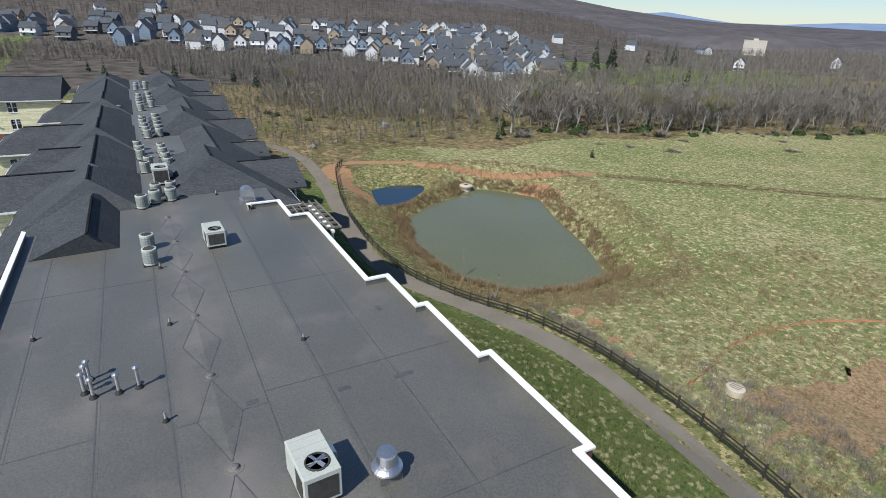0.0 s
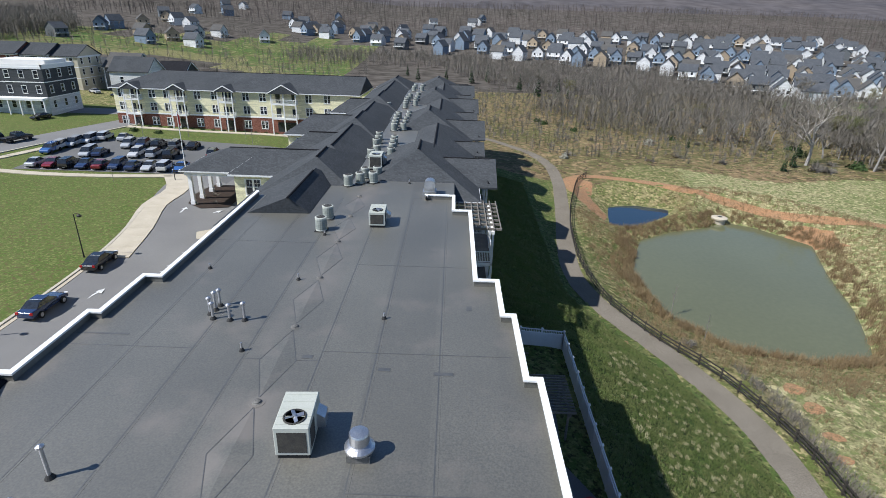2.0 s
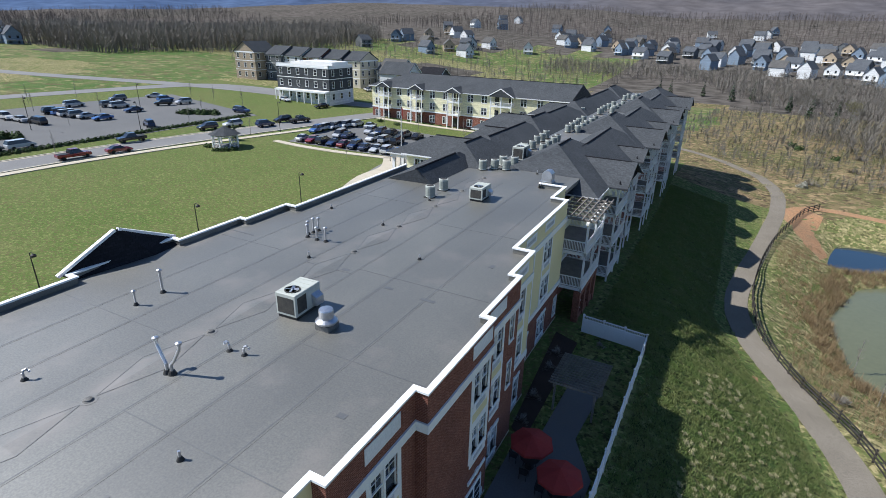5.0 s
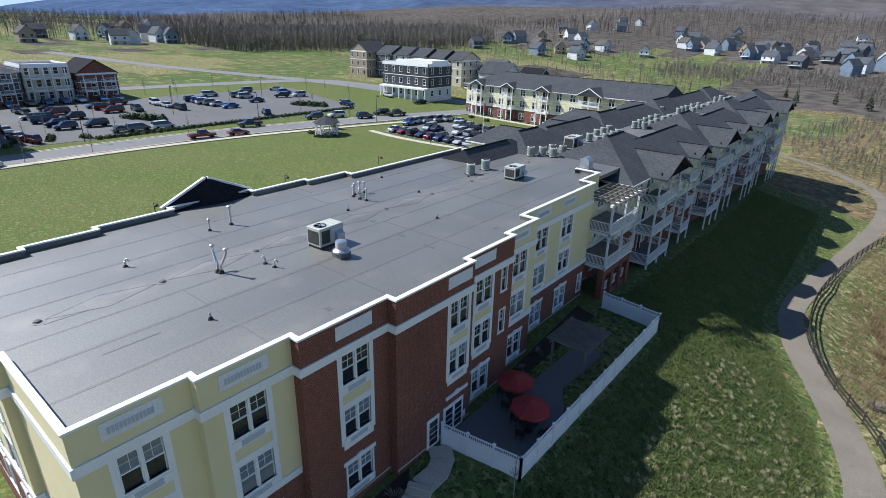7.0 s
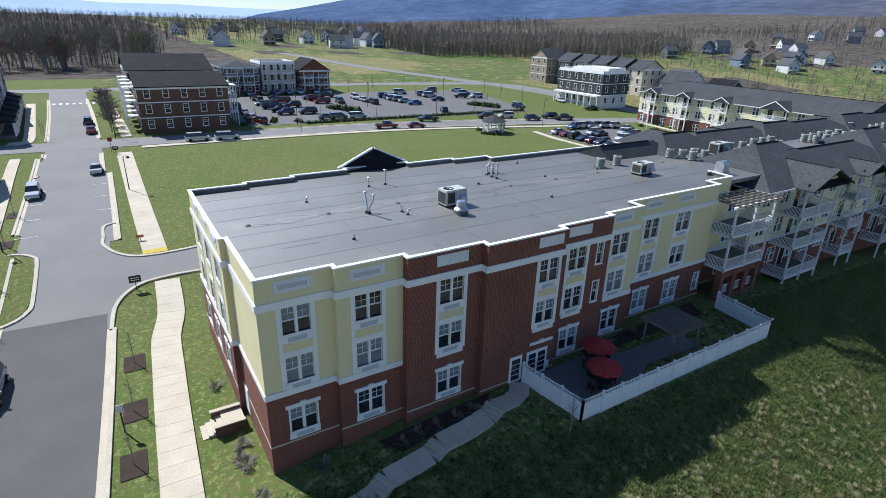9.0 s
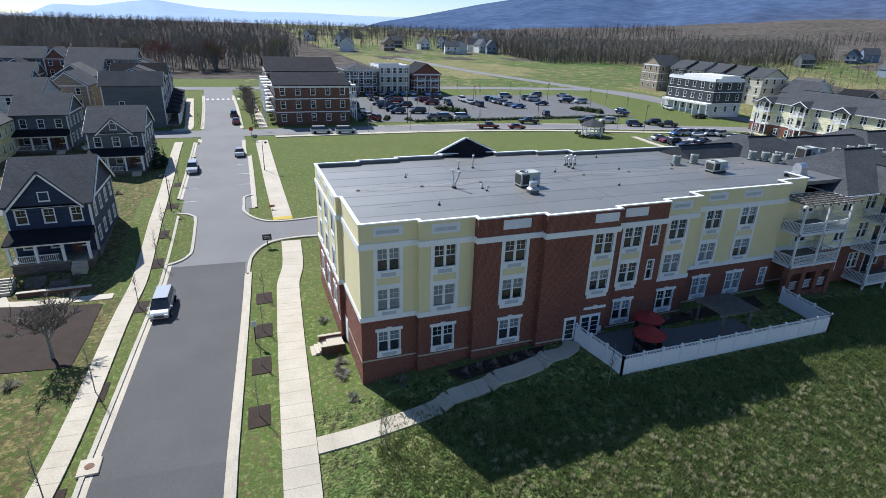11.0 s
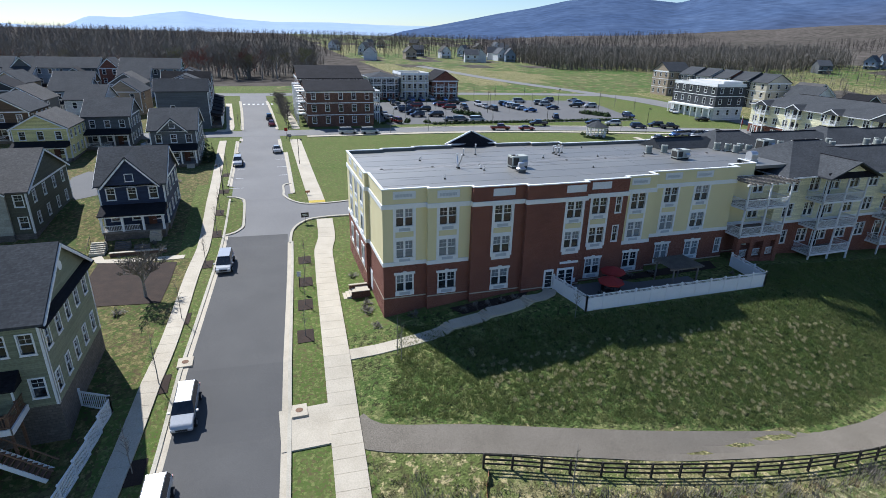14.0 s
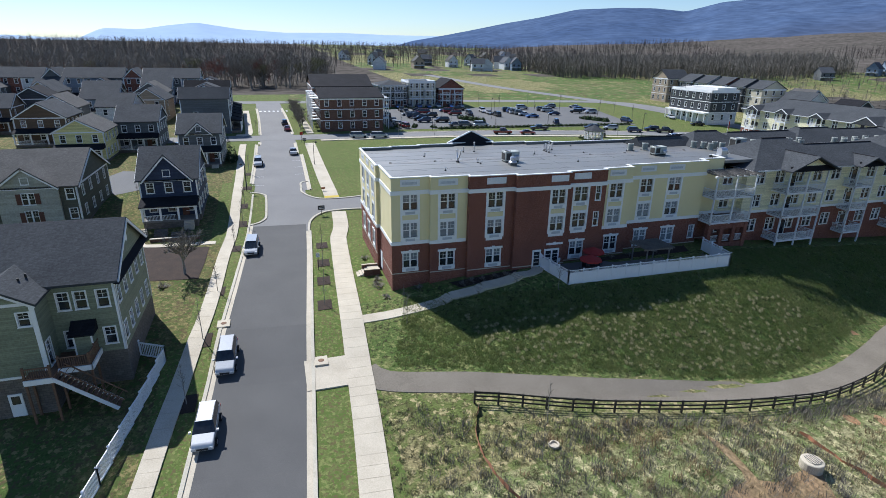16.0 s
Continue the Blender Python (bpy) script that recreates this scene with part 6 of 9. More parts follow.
for a, b in bays:
    for z in (6.0, 9.3):
        part("deck", boxed(a, -1.7, z - 0.25, b, 0, z), M["white"], cross)
        bm = bmesh.new()
        railing(bm, (a, -1.65), (b, -1.65), z, 1.0, 0.2)
        railing(bm, (a, 0), (a, -1.7), z, 1.0, 0.2)
        railing(bm, (b, -1.7), (b, 0), z, 1.0, 0.2)
        part("railing", bm, M["white"], cross)
        part("door", boxed(a + 0.6, -0.05, z, a + 1.7, 0.03, z + 2.1), M["glass"], cross, "dark balcony door")
        part("door", boxed(b - 1.5, -0.05, z + 0.4, b - 0.5, 0.03, z + 2.0), M["glass"], cross, "dark balcony window")
    part("door", boxed(a + 0.7, -0.05, 2.7, b - 0.7, 0.03, 4.9), M["glass"], cross, "dark ground-floor door")
    for x in (a, (a + b) / 2 - 0.1, b - 0.22):
        part("post", boxed(x, -1.72, C_B - 0.6, x + 0.22, -1.5, C_E), M["white"], cross)
    mid = (a + b) / 2
    bm = bmesh.new()
    w = (b - a) / 2 + 0.6
    tri = [bm.verts.new(v) for v in ((mid - w, -2.1, C_E - 0.1), (mid + w, -2.1, C_E - 0.1), (mid, -2.1, C_E + w * 0.55), (mid - w, 3.0, C_E + 0.1), (mid + w, 3.0, C_E + 0.1), (mid, 4.0, C_E + w * 0.55))]
    for f in ((0, 2, 5, 3), (1, 4, 5, 2), (0, 1, 2)):
        bm.faces.new([tri[i] for i in f])
    gable = part("gable", bm, M["shingle"], cross, "small charcoal gable roof")
    bm = bmesh.new()
    for s in (-1, 1):
        m = Matrix.Translation((mid, -2.14, C_E + w * 0.55)) @ Matrix.Rotation(s * math.atan(0.55), 4, "Y")
        box(bm, min(0, s * w * 1.16), -0.05, -0.16, max(0, s * w * 1.16), 0.05, 0.04, m)
    part("rake_trim", bm, M["white"], gable)
bm = bmesh.new()
wall_face(bm, (C_L - 2, -0.2), (C_L + 14, -0.2), 0.5, C_E - 0.2)
part("wall", bm, M["stucco_far"], cross)

# ---- houses ----
def gable_roof(bm, x0, y0, x1, y1, z, rise, along="x", over=0.4, thick=0.2):
    """A gabled roof slab pair over a rectangle."""
    if along == "x":
        mid = (y0 + y1) / 2
        prof = [(y0 - over, z - over * rise / (mid - y0)), (mid, z + rise), (y1 + over, z - over * rise / (mid - y0))]
        place = lambda s, v, h: (s, v, h)
        a, b = x0 - over, x1 + over
    else:
        mid = (x0 + x1) / 2
        prof = [(x0 - over, z - over * rise / (mid - x0)), (mid, z + rise), (x1 + over, z - over * rise / (mid - x0))]
        place = lambda s, v, h: (v, s, h)
        a, b = y0 - over, y1 + over
    rings = [[bm.verts.new(place(s, v, h + t)) for v, h in prof for t in (0, thick)] for s in (a, b)]
    r, q = rings
    for f in ((r[1], r[3], q[3], q[1]), (r[3], r[5], q[5], q[3]), (r[0], q[0], q[2], r[2]), (r[2], q[2], q[4], r[4]), (r[0], r[1], q[1], q[0]), (r[4], q[4], q[5], r[5]), (r[0], r[2], r[3], r[1]), (r[2], r[4], r[5], r[3]), (q[0], q[1], q[3], q[2]), (q[2], q[3], q[5], q[4])):
        bm.faces.new(f)
    bmesh.ops.recalc_face_normals(bm, faces=bm.faces)


def gable_wall(bm, p, q, z, rise):
    m = ((p[0] + q[0]) / 2, (p[1] + q[1]) / 2)
    bm.faces.new([bm.verts.new(v) for v in ((*p, z), (*q, z), (*m, z + rise))])


def rakes(bm, p, q, z, rise, proud=0.45):
    """White boards up the edges of a gable, standing out from the wall p to q."""
    p, q = Vector((*p, 0)), Vector((*q, 0))
    way = (q - p).normalized()
    half = (q - p).length / 2
    m0 = Matrix.Translation((p.x, p.y, 0)) @ Matrix.Rotation(math.atan2(way.y, way.x), 4, "Z")
    slope = math.atan2(rise, half)
    for s in (-1, 1):
        m = m0 @ Matrix.Translation((half, -proud, z + rise)) @ Matrix.Rotation(s * slope, 4, "Y")
        l = math.hypot(half, rise) + 0.42
        box(bm, min(0, s * l), -0.04, -0.22, max(0, s * l), 0.04, 0.03, m)


def house(at, turn, w, d, eave, rise, wall, roof, label, along="x", porch=True, base=0.6, cols=(0.18, 0.5, 0.82), front_gable=0.0, gable_wall_mat="", sink=1.5, group="", low="stone", bars=1, porch_roof="shingle_black", side_cols=None, name="house", plain=False, storey=3.0, pane_w=1.0):
    """A two-storey house; its front looks along local -y. at is its front middle."""
    x, y = at
    h = thing(name, label, "house", (x, y, gz(x, y)), turn, group)
    x0, x1, y0, y1 = -w / 2, w / 2, 0.0, d
    if porch:
        y0 = 0.0
    storeys = [base + 0.8 + storey * k for k in range(max(1, int((eave - base) / 2.7)))]
    corners = [(x0, y0), (x1, y0), (x1, y1), (x0, y1)]
    for k, (p, q) in enumerate(zip(corners, corners[1:] + corners[:1])):
        length = math.dist(p, q)
        fr = (() if k == 2 and plain else (0.25, 0.75) if plain else cols) if k % 2 == 0 else side_cols if side_cols is not None else (0.3, 0.7) if plain else (0.15, 0.38, 0.62, 0.85)
        holes = [(length * c - pane_w / 2, z, pane_w, 1.5) for c in fr for z in storeys if z + 1.6 < eave]
        if plain:
            holes = holes[:2] if k % 2 else holes
        else:
            bm = bmesh.new()
            wall_face(bm, p, q, -sink, base)
            part("foundation", bm, M[low], h, "stone foundation wall")
        bm = bmesh.new()
        kept = wall_face(bm, p, q, -sink if plain else base, eave, holes, 0.1)
        if (k % 2 == 0 and along == "y") or (k % 2 == 1 and along == "x"):
            gable_wall(bm, p, q, eave, rise)
        part("wall", bm, M[wall], h)
        for hole in kept:
            put_window(h, p, q, hole, 1, bars, fw=0.1)
        bm = bmesh.new()
        for c in (p, q):
            way = Vector((q[0] - p[0], q[1] - p[1], 0)).normalized() * (0.0 if c == p else -0.16)
            s = (c[0] + way.x, c[1] + way.y)
            e = (s[0] + (q[0] - p[0]) / length * 0.16, s[1] + (q[1] - p[1]) / length * 0.16)
            strip(bm, s, e, base, eave, 0.03, 0.0)
        strip(bm, p, q, eave - 0.25, eave, 0.04, 0.0)
        if (k % 2 == 0 and along == "y") or (k % 2 == 1 and along == "x"):
            rakes(bm, p, q, eave, rise)
        part("trim", bm, M["white"], h)
    bm = bmesh.new()
    gable_roof(bm, x0, y0, x1, y1, eave, rise, along)
    part("roof", bm, M[roof], h)
    if front_gable:
        g = front_gable * w / 2
        bm = bmesh.new()
        gable_roof(bm, -g, -0.5, g, d * 0.5, eave - 0.05, rise * front_gable * 1.15, "y", 0.3)
        part("front_roof", bm, M[roof], h)
        bm = bmesh.new()
        gable_wall(bm, (-g, -0.35), (g, -0.35), eave - 0.05, rise * front_gable * 1.15)
        wall_face(bm, (-g, -0.35), (g, -0.35), eave - 0.35, eave - 0.05)
        part("front_gable", bm, M[gable_wall_mat or wall], h)
        bm = bmesh.new()
        rakes(bm, (-g, -0.35), (g, -0.35), eave - 0.05, rise * front_gable * 1.15, 0.38)
        strip(bm, (-g, -0.35), (g, -0.35), eave - 0.3, eave - 0.05, 0.05, 0.0)
        part("gable_trim", bm, M["white"], h)
        put_window(h, (-g, -0.36), (g, -0.36), (g - 0.45, eave + 0.5, 0.9, 0.9), 1, 0)
    if porch:
        part("porch_floor", boxed(x0 + 0.2, -2.6, base - 0.25, x1 - 0.2, 0, base), M["grey_wood"], h)
        part("porch_skirt", boxed(x0 + 0.3, -2.5, -sink, x1 - 0.3, -0.02, base - 0.25), M[low], h)
        bm = bmesh.new()
        v = [bm.verts.new(c) for c in ((x0, -3.0, 3.35), (x1, -3.0, 3.35), (x1, 0, 4.1), (x0, 0, 4.1), (x0, -3.0, 3.2), (x1, -3.0, 3.2), (x1, 0, 3.2), (x0, 0, 3.2))]
        for f in ((0, 1, 2, 3), (4, 7, 6, 5), (0, 4, 5, 1), (1, 5, 6, 2), (0, 3, 7, 4)):
            bm.faces.new([v[i] for i in f])
        part("porch_roof", bm, M[porch_roof], h)
        part("porch_beam", boxed(x0 + 0.1, -2.75, 2.95, x1 - 0.1, -2.5, 3.2), M["white"], h)
        n = 4
        for k in range(n):
            xx = x0 + 0.35 + (w - 0.7) * k / (n - 1)
            part("porch_post", boxed(xx - 0.14, -2.75, base, xx + 0.14, -2.47, 2.95), M["white"], h)
        bm = bmesh.new()
        railing(bm, (x0 + 0.4, -2.6), (x0 + w * 0.6, -2.6), base, 0.9, 0.2)
        part("railing", bm, M["white"], h)
        for k in range(0 if plain else 4):
            part("step", boxed(x1 - 2.2, -2.6 - 0.3 * (k + 1), -sink, x1 - 0.8, -2.6 - 0.3 * k, base - 0.15 * (k + 1)), M["concrete"], h)
        part("door", boxed(x0 + w * 0.68, -0.06, base, x0 + w * 0.68 + 1.0, 0.02, base + 2.1), M["shutter"], h, "dark front door")
    return h


# turn 90: the front looks towards +x
navy = house((-20.6, -32.4), 90, 8.2, 12.5, 6.9, 3.9, "navy", "shingle", "navy two-storey house with white trim and a front porch", "x", front_gable=0.84, base=1.0)
green = house((21.8, -34.8), 90, 9.2, 11.6, 9.95, 3.55, "green_siding", "shingle", "sage green two-storey house with a charcoal gable roof", "x", porch=False, base=3.2, cols=(0.57, 0.71, 0.89), side_cols=(0.08, 0.27, 0.46, 0.66, 0.86), sink=2.5, storey=3.55, pane_w=0.85)
olive = house((-20.6, -51.0), 90, 12.5, 17.0, 6.6, 4.0, "olive_siding", "shingle_brown", "olive house with a pale front gable and brown shutters", "x", porch=False, front_gable=0.62, gable_wall_mat="pale_gable", base=0.8, cols=(0.08, 0.92))
bm = bmesh.new()
kept = wall_face(bm, (-3.9, -0.35), (3.9, -0.35), 0.8, 6.25, [(3.1, 4.1, 1.6, 1.6), (3.1, 1.3, 1.6, 1.8)], 0.1)
for s in (-3.9, 3.9):
    wall_face(bm, (s, 0.0) if s < 0 else (s, -0.35), (s, -0.35) if s < 0 else (s, 0.0), 0.8, 6.25)
part("front_bay", bm, M["pale_gable"], olive, "pale cream projecting front")
for hole in kept:
    put_window(olive, (-3.9, -0.35), (3.9, -0.35), hole, 2, 1)
for u in (-1.5, 0.85):
    for z in (1.3, 4.1):
        part("shutter", boxed(u, -0.41, z, u + 0.65, -0.36, z + 1.6), M["shutter"], olive, "brown panelled shutter")
part("bay_foundation", boxed(-3.9, -0.35, -1.5, 3.9, 0, 0.8), M["stone"], olive)
yellow = house((-64, -56), 90, 9.5, 12.0, 6.6, 2.6, "yellow_siding", "shingle_brown", "yellow two-storey house with a dark porch roof", "y")
slate = house((-57.5, -31.5), 90, 8.5, 13.0, 6.8, 3.4, "slate_siding", "shingle", "grey-green house with gabled front and porch", "x", front_gable=0.6)
house((-76, -47.0), 90, 9.0, 12.0, 6.8, 3.2, "slate_siding", "shingle", "slate grey two-storey house behind a small gabled porch", "x")
house((-86, -70.0), 90, 11.0, 13.0, 6.6, 3.4, "brown_wall", "shingle", "brown two-storey house with a wide front gable", "y")
house((-48, -78.0), 90, 11.0, 13.0, 6.6, 3.4, "white_siding", "shingle_brown", "white two-storey house with a brown roof", "y")

# details of the sage green house: rear wing, deck, stair, bay
ell = thing("house_wing", "sage green rear wing of the house with a gabled roof", "house", (0, 0, 0))
corners = [(21.8, -40.0), (24.6, -40.0), (24.6, -35.2), (21.8, -35.2)]
for k, (p, q) in enumerate(zip(corners[:3], corners[1:])):
    bm = bmesh.new()
    wall_face(bm, p, q, -3, 2.2)
    part("foundation", bm, M["stone"], ell, "brown stone foundation wall")
    bm = bmesh.new()
    kept = wall_face(bm, p, q, 2.2, 8.65, [(3.6, 6.7, 0.8, 1.1)] if k == 1 else [(0.5, 2.7, 0.9, 2.1)] if k == 2 else [], 0.1)
    if k == 1:
        gable_wall(bm, p, q, 8.65, 1.4)
    part("wall", bm, M["green_siding"], ell)
    for hole in kept:
        put_window(ell, p, q, hole, 1, 1, fw=0.1)
    bm = bmesh.new()
    strip(bm, p, q, 8.4, 8.65, 0.05)
    strip(bm, p, q, 2.1, 2.3, 0.05)
    if k == 1:
        strip(bm, (24.6, -35.42), q, 2.2, 8.6, 0.06)
        rakes(bm, p, q, 8.65, 1.4, 0.4)
    part("trim", bm, M["white"], ell)
bm = bmesh.new()
gable_roof(bm, 17.0, -40.0, 24.7, -35.2, 8.65, 1.4, "x", 0.4)
part("roof", bm, M["shingle"], ell)
for x, y in ((21.5, -36.4), (22.4, -36.6)):
    part("vent_pipe", tubed([(x, y, 8.9), (x, y, 9.9)], 0.09, 8), M["black"], ell)
part("basement_door", boxed(24.6, -38.5, -1.35, 24.68, -37.5, 0.75), M["white"], ell, "white glazed basement door")
part("door_glass", boxed(24.68, -38.3, -0.2, 24.7, -37.7, 0.55), M["glass"], ell)
deck = thing("garden_deck", "brown wooden garden deck with a stair on posts", "deck")
part("platform", boxed(21.85, -35.15, 2.35, 24.6, -32.2, 2.55), M["wood"], deck)
part("platform", boxed(24.6, -36.6, 2.35, 25.9, -34.6, 2.55), M["wood"], deck)
part("fascia", boxed(24.6, -34.6, 2.1, 24.72, -32.1, 2.56), M["white"], deck)
part("fascia", boxed(21.85, -32.2, 2.1, 24.72, -32.08, 2.56), M["white"], deck)
part("fascia", boxed(25.9, -36.6, 2.1, 26.02, -34.6, 2.56), M["white"], deck)
for p, q in (((21.9, -32.25), (24.6, -32.25)), ((24.6, -32.25), (24.6, -34.6)), ((25.9, -36.6), (25.9, -34.7))):
    bm = bmesh.new()
    railing(bm, p, q, 2.55, 1.0, 0.16)
    part("railing", bm, M["wood"], deck)
for x, y, top in ((24.5, -32.3, 3.65), (24.5, -34.5, 3.65), (22.9, -32.3, 3.65), (25.85, -36.5, 3.65), (25.85, -34.7, 3.65), (24.75, -36.5, 2.4)):
    part("post", boxed(x - 0.08, y - 0.08, -3, x + 0.08, y + 0.08, top), M["wood"], deck)
for k in range(16):
    part("tread", boxed(24.8, -34.6 + k * 0.26, 2.3 - k * 0.225, 25.9, -34.3 + k * 0.26, 2.34 - k * 0.225), M["wood"], deck)
for x in (24.75, 25.93):
    bm = bmesh.new()
    m = Matrix.Translation((x, -34.65, 2.4)) @ Matrix.Rotation(-math.atan2(0.225, 0.26), 4, "X")
    box(bm, -0.04, 0, -0.17, 0.04, 5.5, 0.15, m)
    part("stringer", bm, M["white"], deck)
    bm = bmesh.new()
    box(bm, -0.03, 0, 0.85, 0.03, 5.4, 0.95, m)
    for k in range(13):
        box(bm, -0.02, k * 0.41 + 0.1, 0.1, 0.02, k * 0.41 + 0.14, 0.9, m)
    part("stair_rail", bm, M["wood"], deck)
bay = thing("bay_extension", "small sage green bay with a dark shed roof", "house bay")
part("wall", boxed(21.8, -33.7, 2.55, 22.9, -32.3, 4.7), M["green_siding"], bay)
bm = bmesh.new()
v = [bm.verts.new(c) for c in ((23.2, -33.95, 4.6), (23.2, -32.05, 4.6), (21.82, -32.05, 5.4), (21.82, -33.95, 5.4), (23.2, -33.95, 4.47), (23.2, -32.05, 4.47), (21.82, -32.05, 4.47), (21.82, -33.95, 4.47))]
for f in ((0, 1, 2, 3), (4, 5, 1, 0), (1, 5, 6, 2), (0, 3, 7, 4)):
    bm.faces.new([v[i] for i in f])
part("roof", bm, M["shingle_black"], bay)
for y in (-33.72, -32.4):
    part("trim", boxed(22.85, y, 2.55, 22.95, y + 0.12, 4.6), M["white"], bay)
pent = thing("gable_pent_roof", "narrow black shingled pent roof across the gable end", "roof")
bm = bmesh.new()
v = [bm.verts.new(c) for c in ((10.0, -30.2, 9.0), (22.0, -30.2, 9.0), (22.3, -29.65, 8.6), (9.7, -29.65, 8.6), (10.0, -30.2, 8.5), (22.0, -30.2, 8.5), (22.3, -29.65, 8.5), (9.7, -29.65, 8.5))]
for f in ((0, 1, 2, 3), (3, 2, 6, 7), (1, 5, 6, 2), (0, 3, 7, 4)):
    bm.faces.new([v[i] for i in f])
bmesh.ops.recalc_face_normals(bm, faces=bm.faces)
part("roof", bm, M["shingle_black"], pent)
part("gable_vent", tubed([(16.0, -30.22, 10.7), (16.0, -30.1, 10.7)], 0.38, 14), M["white"], pent, "white round gable vent")

# row houses along the street, stepping back to the west
for k in range(6):
    x = -99 - k * 6.6
    wall = ("slate_siding", "blue_siding", "brick", "dark_siding", "white_siding", "brick")[k]
    house((x, -27.4 - 0.25 * k), 180, 6.5, 12.5, 9.6, 2.6, wall, "shingle_black" if k % 2 else "shingle", "tall three-storey row house with white balconies", "x" if k % 3 else "y", group="row houses", name="row_house", bars=0, plain=True)
OTHER = (("white_siding", "shingle", "white two-storey house with a grey roof"), ("slate_siding", "shingle_brown", "slate grey two-storey house"), ("brown_wall", "shingle", "brown two-storey house with white trim"), ("tan_siding", "shingle", "tan two-storey house with a charcoal roof"), ("blue_siding", "shingle", "blue-grey two-storey house with a porch"), ("dark_siding", "shingle_black", "dark grey two-storey house with white windows"))
k = 0
for x, y in ((-104, -58), (-104, -72), (-104, -88), (-120, -52), (-122, -66), (-124, -84), (-124, -100), (-140, -55), (-142, -70), (-144, -88), (-158, -56), (-160, -74), (-162, -92), (-160, -110), (-150, -118), (-120, -118), (-100, -108), (-76, -92), (-70, -112)):
    wall, roof, label = OTHER[k % 6]
    house((x, y), 90 + (k % 3 - 1) * 4, 9 + k % 3, 12, 6.6, 3.2, wall, roof, label, "y" if k % 2 else "x", porch=k % 3 > 0, bars=0, group="village houses", plain=True)
    k += 1

for k in range(13):
    wall = ("blue_siding", "slate_siding", "white_siding", "brick", "slate_siding", "blue_siding")[k % 6]
    house((-166 - 0.25 * k, -45 - k * 6.6), 90, 6.5, 12, 9.4, 3.2, wall, "shingle", "attached three-storey town house with a white balcony", "y" if k % 4 == 3 else "x", group="terraced town houses", name="town_house", bars=0, plain=True, side_cols=())

# ---- far village: a few patterns, repeated ----
def small_house(wall, roof, label, w, d, eave, rise, along):
    h = thing("village_house", label, "house", (0, 0, -60), 0, "far village houses")
    bm = bmesh.new()
    c = [(-w / 2, 0), (w / 2, 0), (w / 2, d), (-w / 2, d)]
    front = [(w * t - 0.65, z, 1.3, 1.6) for t in (0.25, 0.75) for z in (3.9, 0.9)]
    for k, (p, q) in enumerate(zip(c, c[1:] + c[:1])):
        wall_face(bm, p, q, -3, eave, front if k == 0 else (), 0.3)
        if (k % 2 == 0) == (along == "y"):
            gable_wall(bm, p, q, eave, rise)
    part("wall", bm, M[wall], h)
    bm = bmesh.new()
    gable_roof(bm, -w / 2, 0, w / 2, d, eave, rise, along, 0.45, 0.22)
    part("roof", bm, M[roof], h)
    for u, z, a, b in front[::2]:
        part("window", boxed(u - w / 2, 0.26, z, u - w / 2 + a, 0.3, z + b), M["glass"], h)
    part("porch", boxed(-w / 2, -2.0, 2.75, w / 2, 0, 3.0), M["white"], h)
    return h


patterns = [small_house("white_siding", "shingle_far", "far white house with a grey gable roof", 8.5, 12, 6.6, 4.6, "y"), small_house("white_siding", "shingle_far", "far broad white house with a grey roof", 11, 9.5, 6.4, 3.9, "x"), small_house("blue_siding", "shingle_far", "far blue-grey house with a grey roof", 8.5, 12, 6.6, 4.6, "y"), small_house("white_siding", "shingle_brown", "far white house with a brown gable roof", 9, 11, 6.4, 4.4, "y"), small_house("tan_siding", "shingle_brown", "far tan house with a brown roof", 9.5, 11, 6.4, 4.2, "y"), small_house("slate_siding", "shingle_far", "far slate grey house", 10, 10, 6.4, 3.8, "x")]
spread = random.Random(4)
sites = []
for y in range(296, 640, 21):
    x0 = np.interp(y, (285, 420, 440, 500, 620), (185, 158, 100, -30, -170))
    x1 = np.interp(y, (285, 440, 620), (250, 350, 420))
    x = x0
    while x < x1:
        sites.append((x + spread.uniform(-2.5, 2.5), y + spread.uniform(-4, 4), spread.choice((-25, -30, -18, -24, 155, 65))))
        x += spread.uniform(13, 17.5) if y < 470 else spread.uniform(20, 44)
for _ in range(16):
    sites.append((spread.uniform(-330, 60), spread.uniform(640, 900), spread.uniform(0, 360)))
for _ in range(28):
    sites.append((spread.uniform(-640, -345), spread.uniform(60, 330), spread.choice((60, 75, 90, 50, -20))))
for _ in range(20):
    sites.append((spread.uniform(-300, -90), spread.uniform(400, 620), spread.choice((20, 35, 10, 70, -30))))
for _ in range(7):
    sites.append((spread.uniform(380, 700), spread.uniform(250, 620), spread.uniform(0, 360)))
for i, (x, y, a) in enumerate(sites[6:]):
    copy_thing(spread.choice(patterns[:3] + patterns), pose(x, y, gz(x, y) - 0.3, 0, 0, a))
for h, (x, y, a) in zip(patterns, sites):
    h.matrix_basis = pose(x, y, gz(x, y) - 0.3, 0, 0, a)

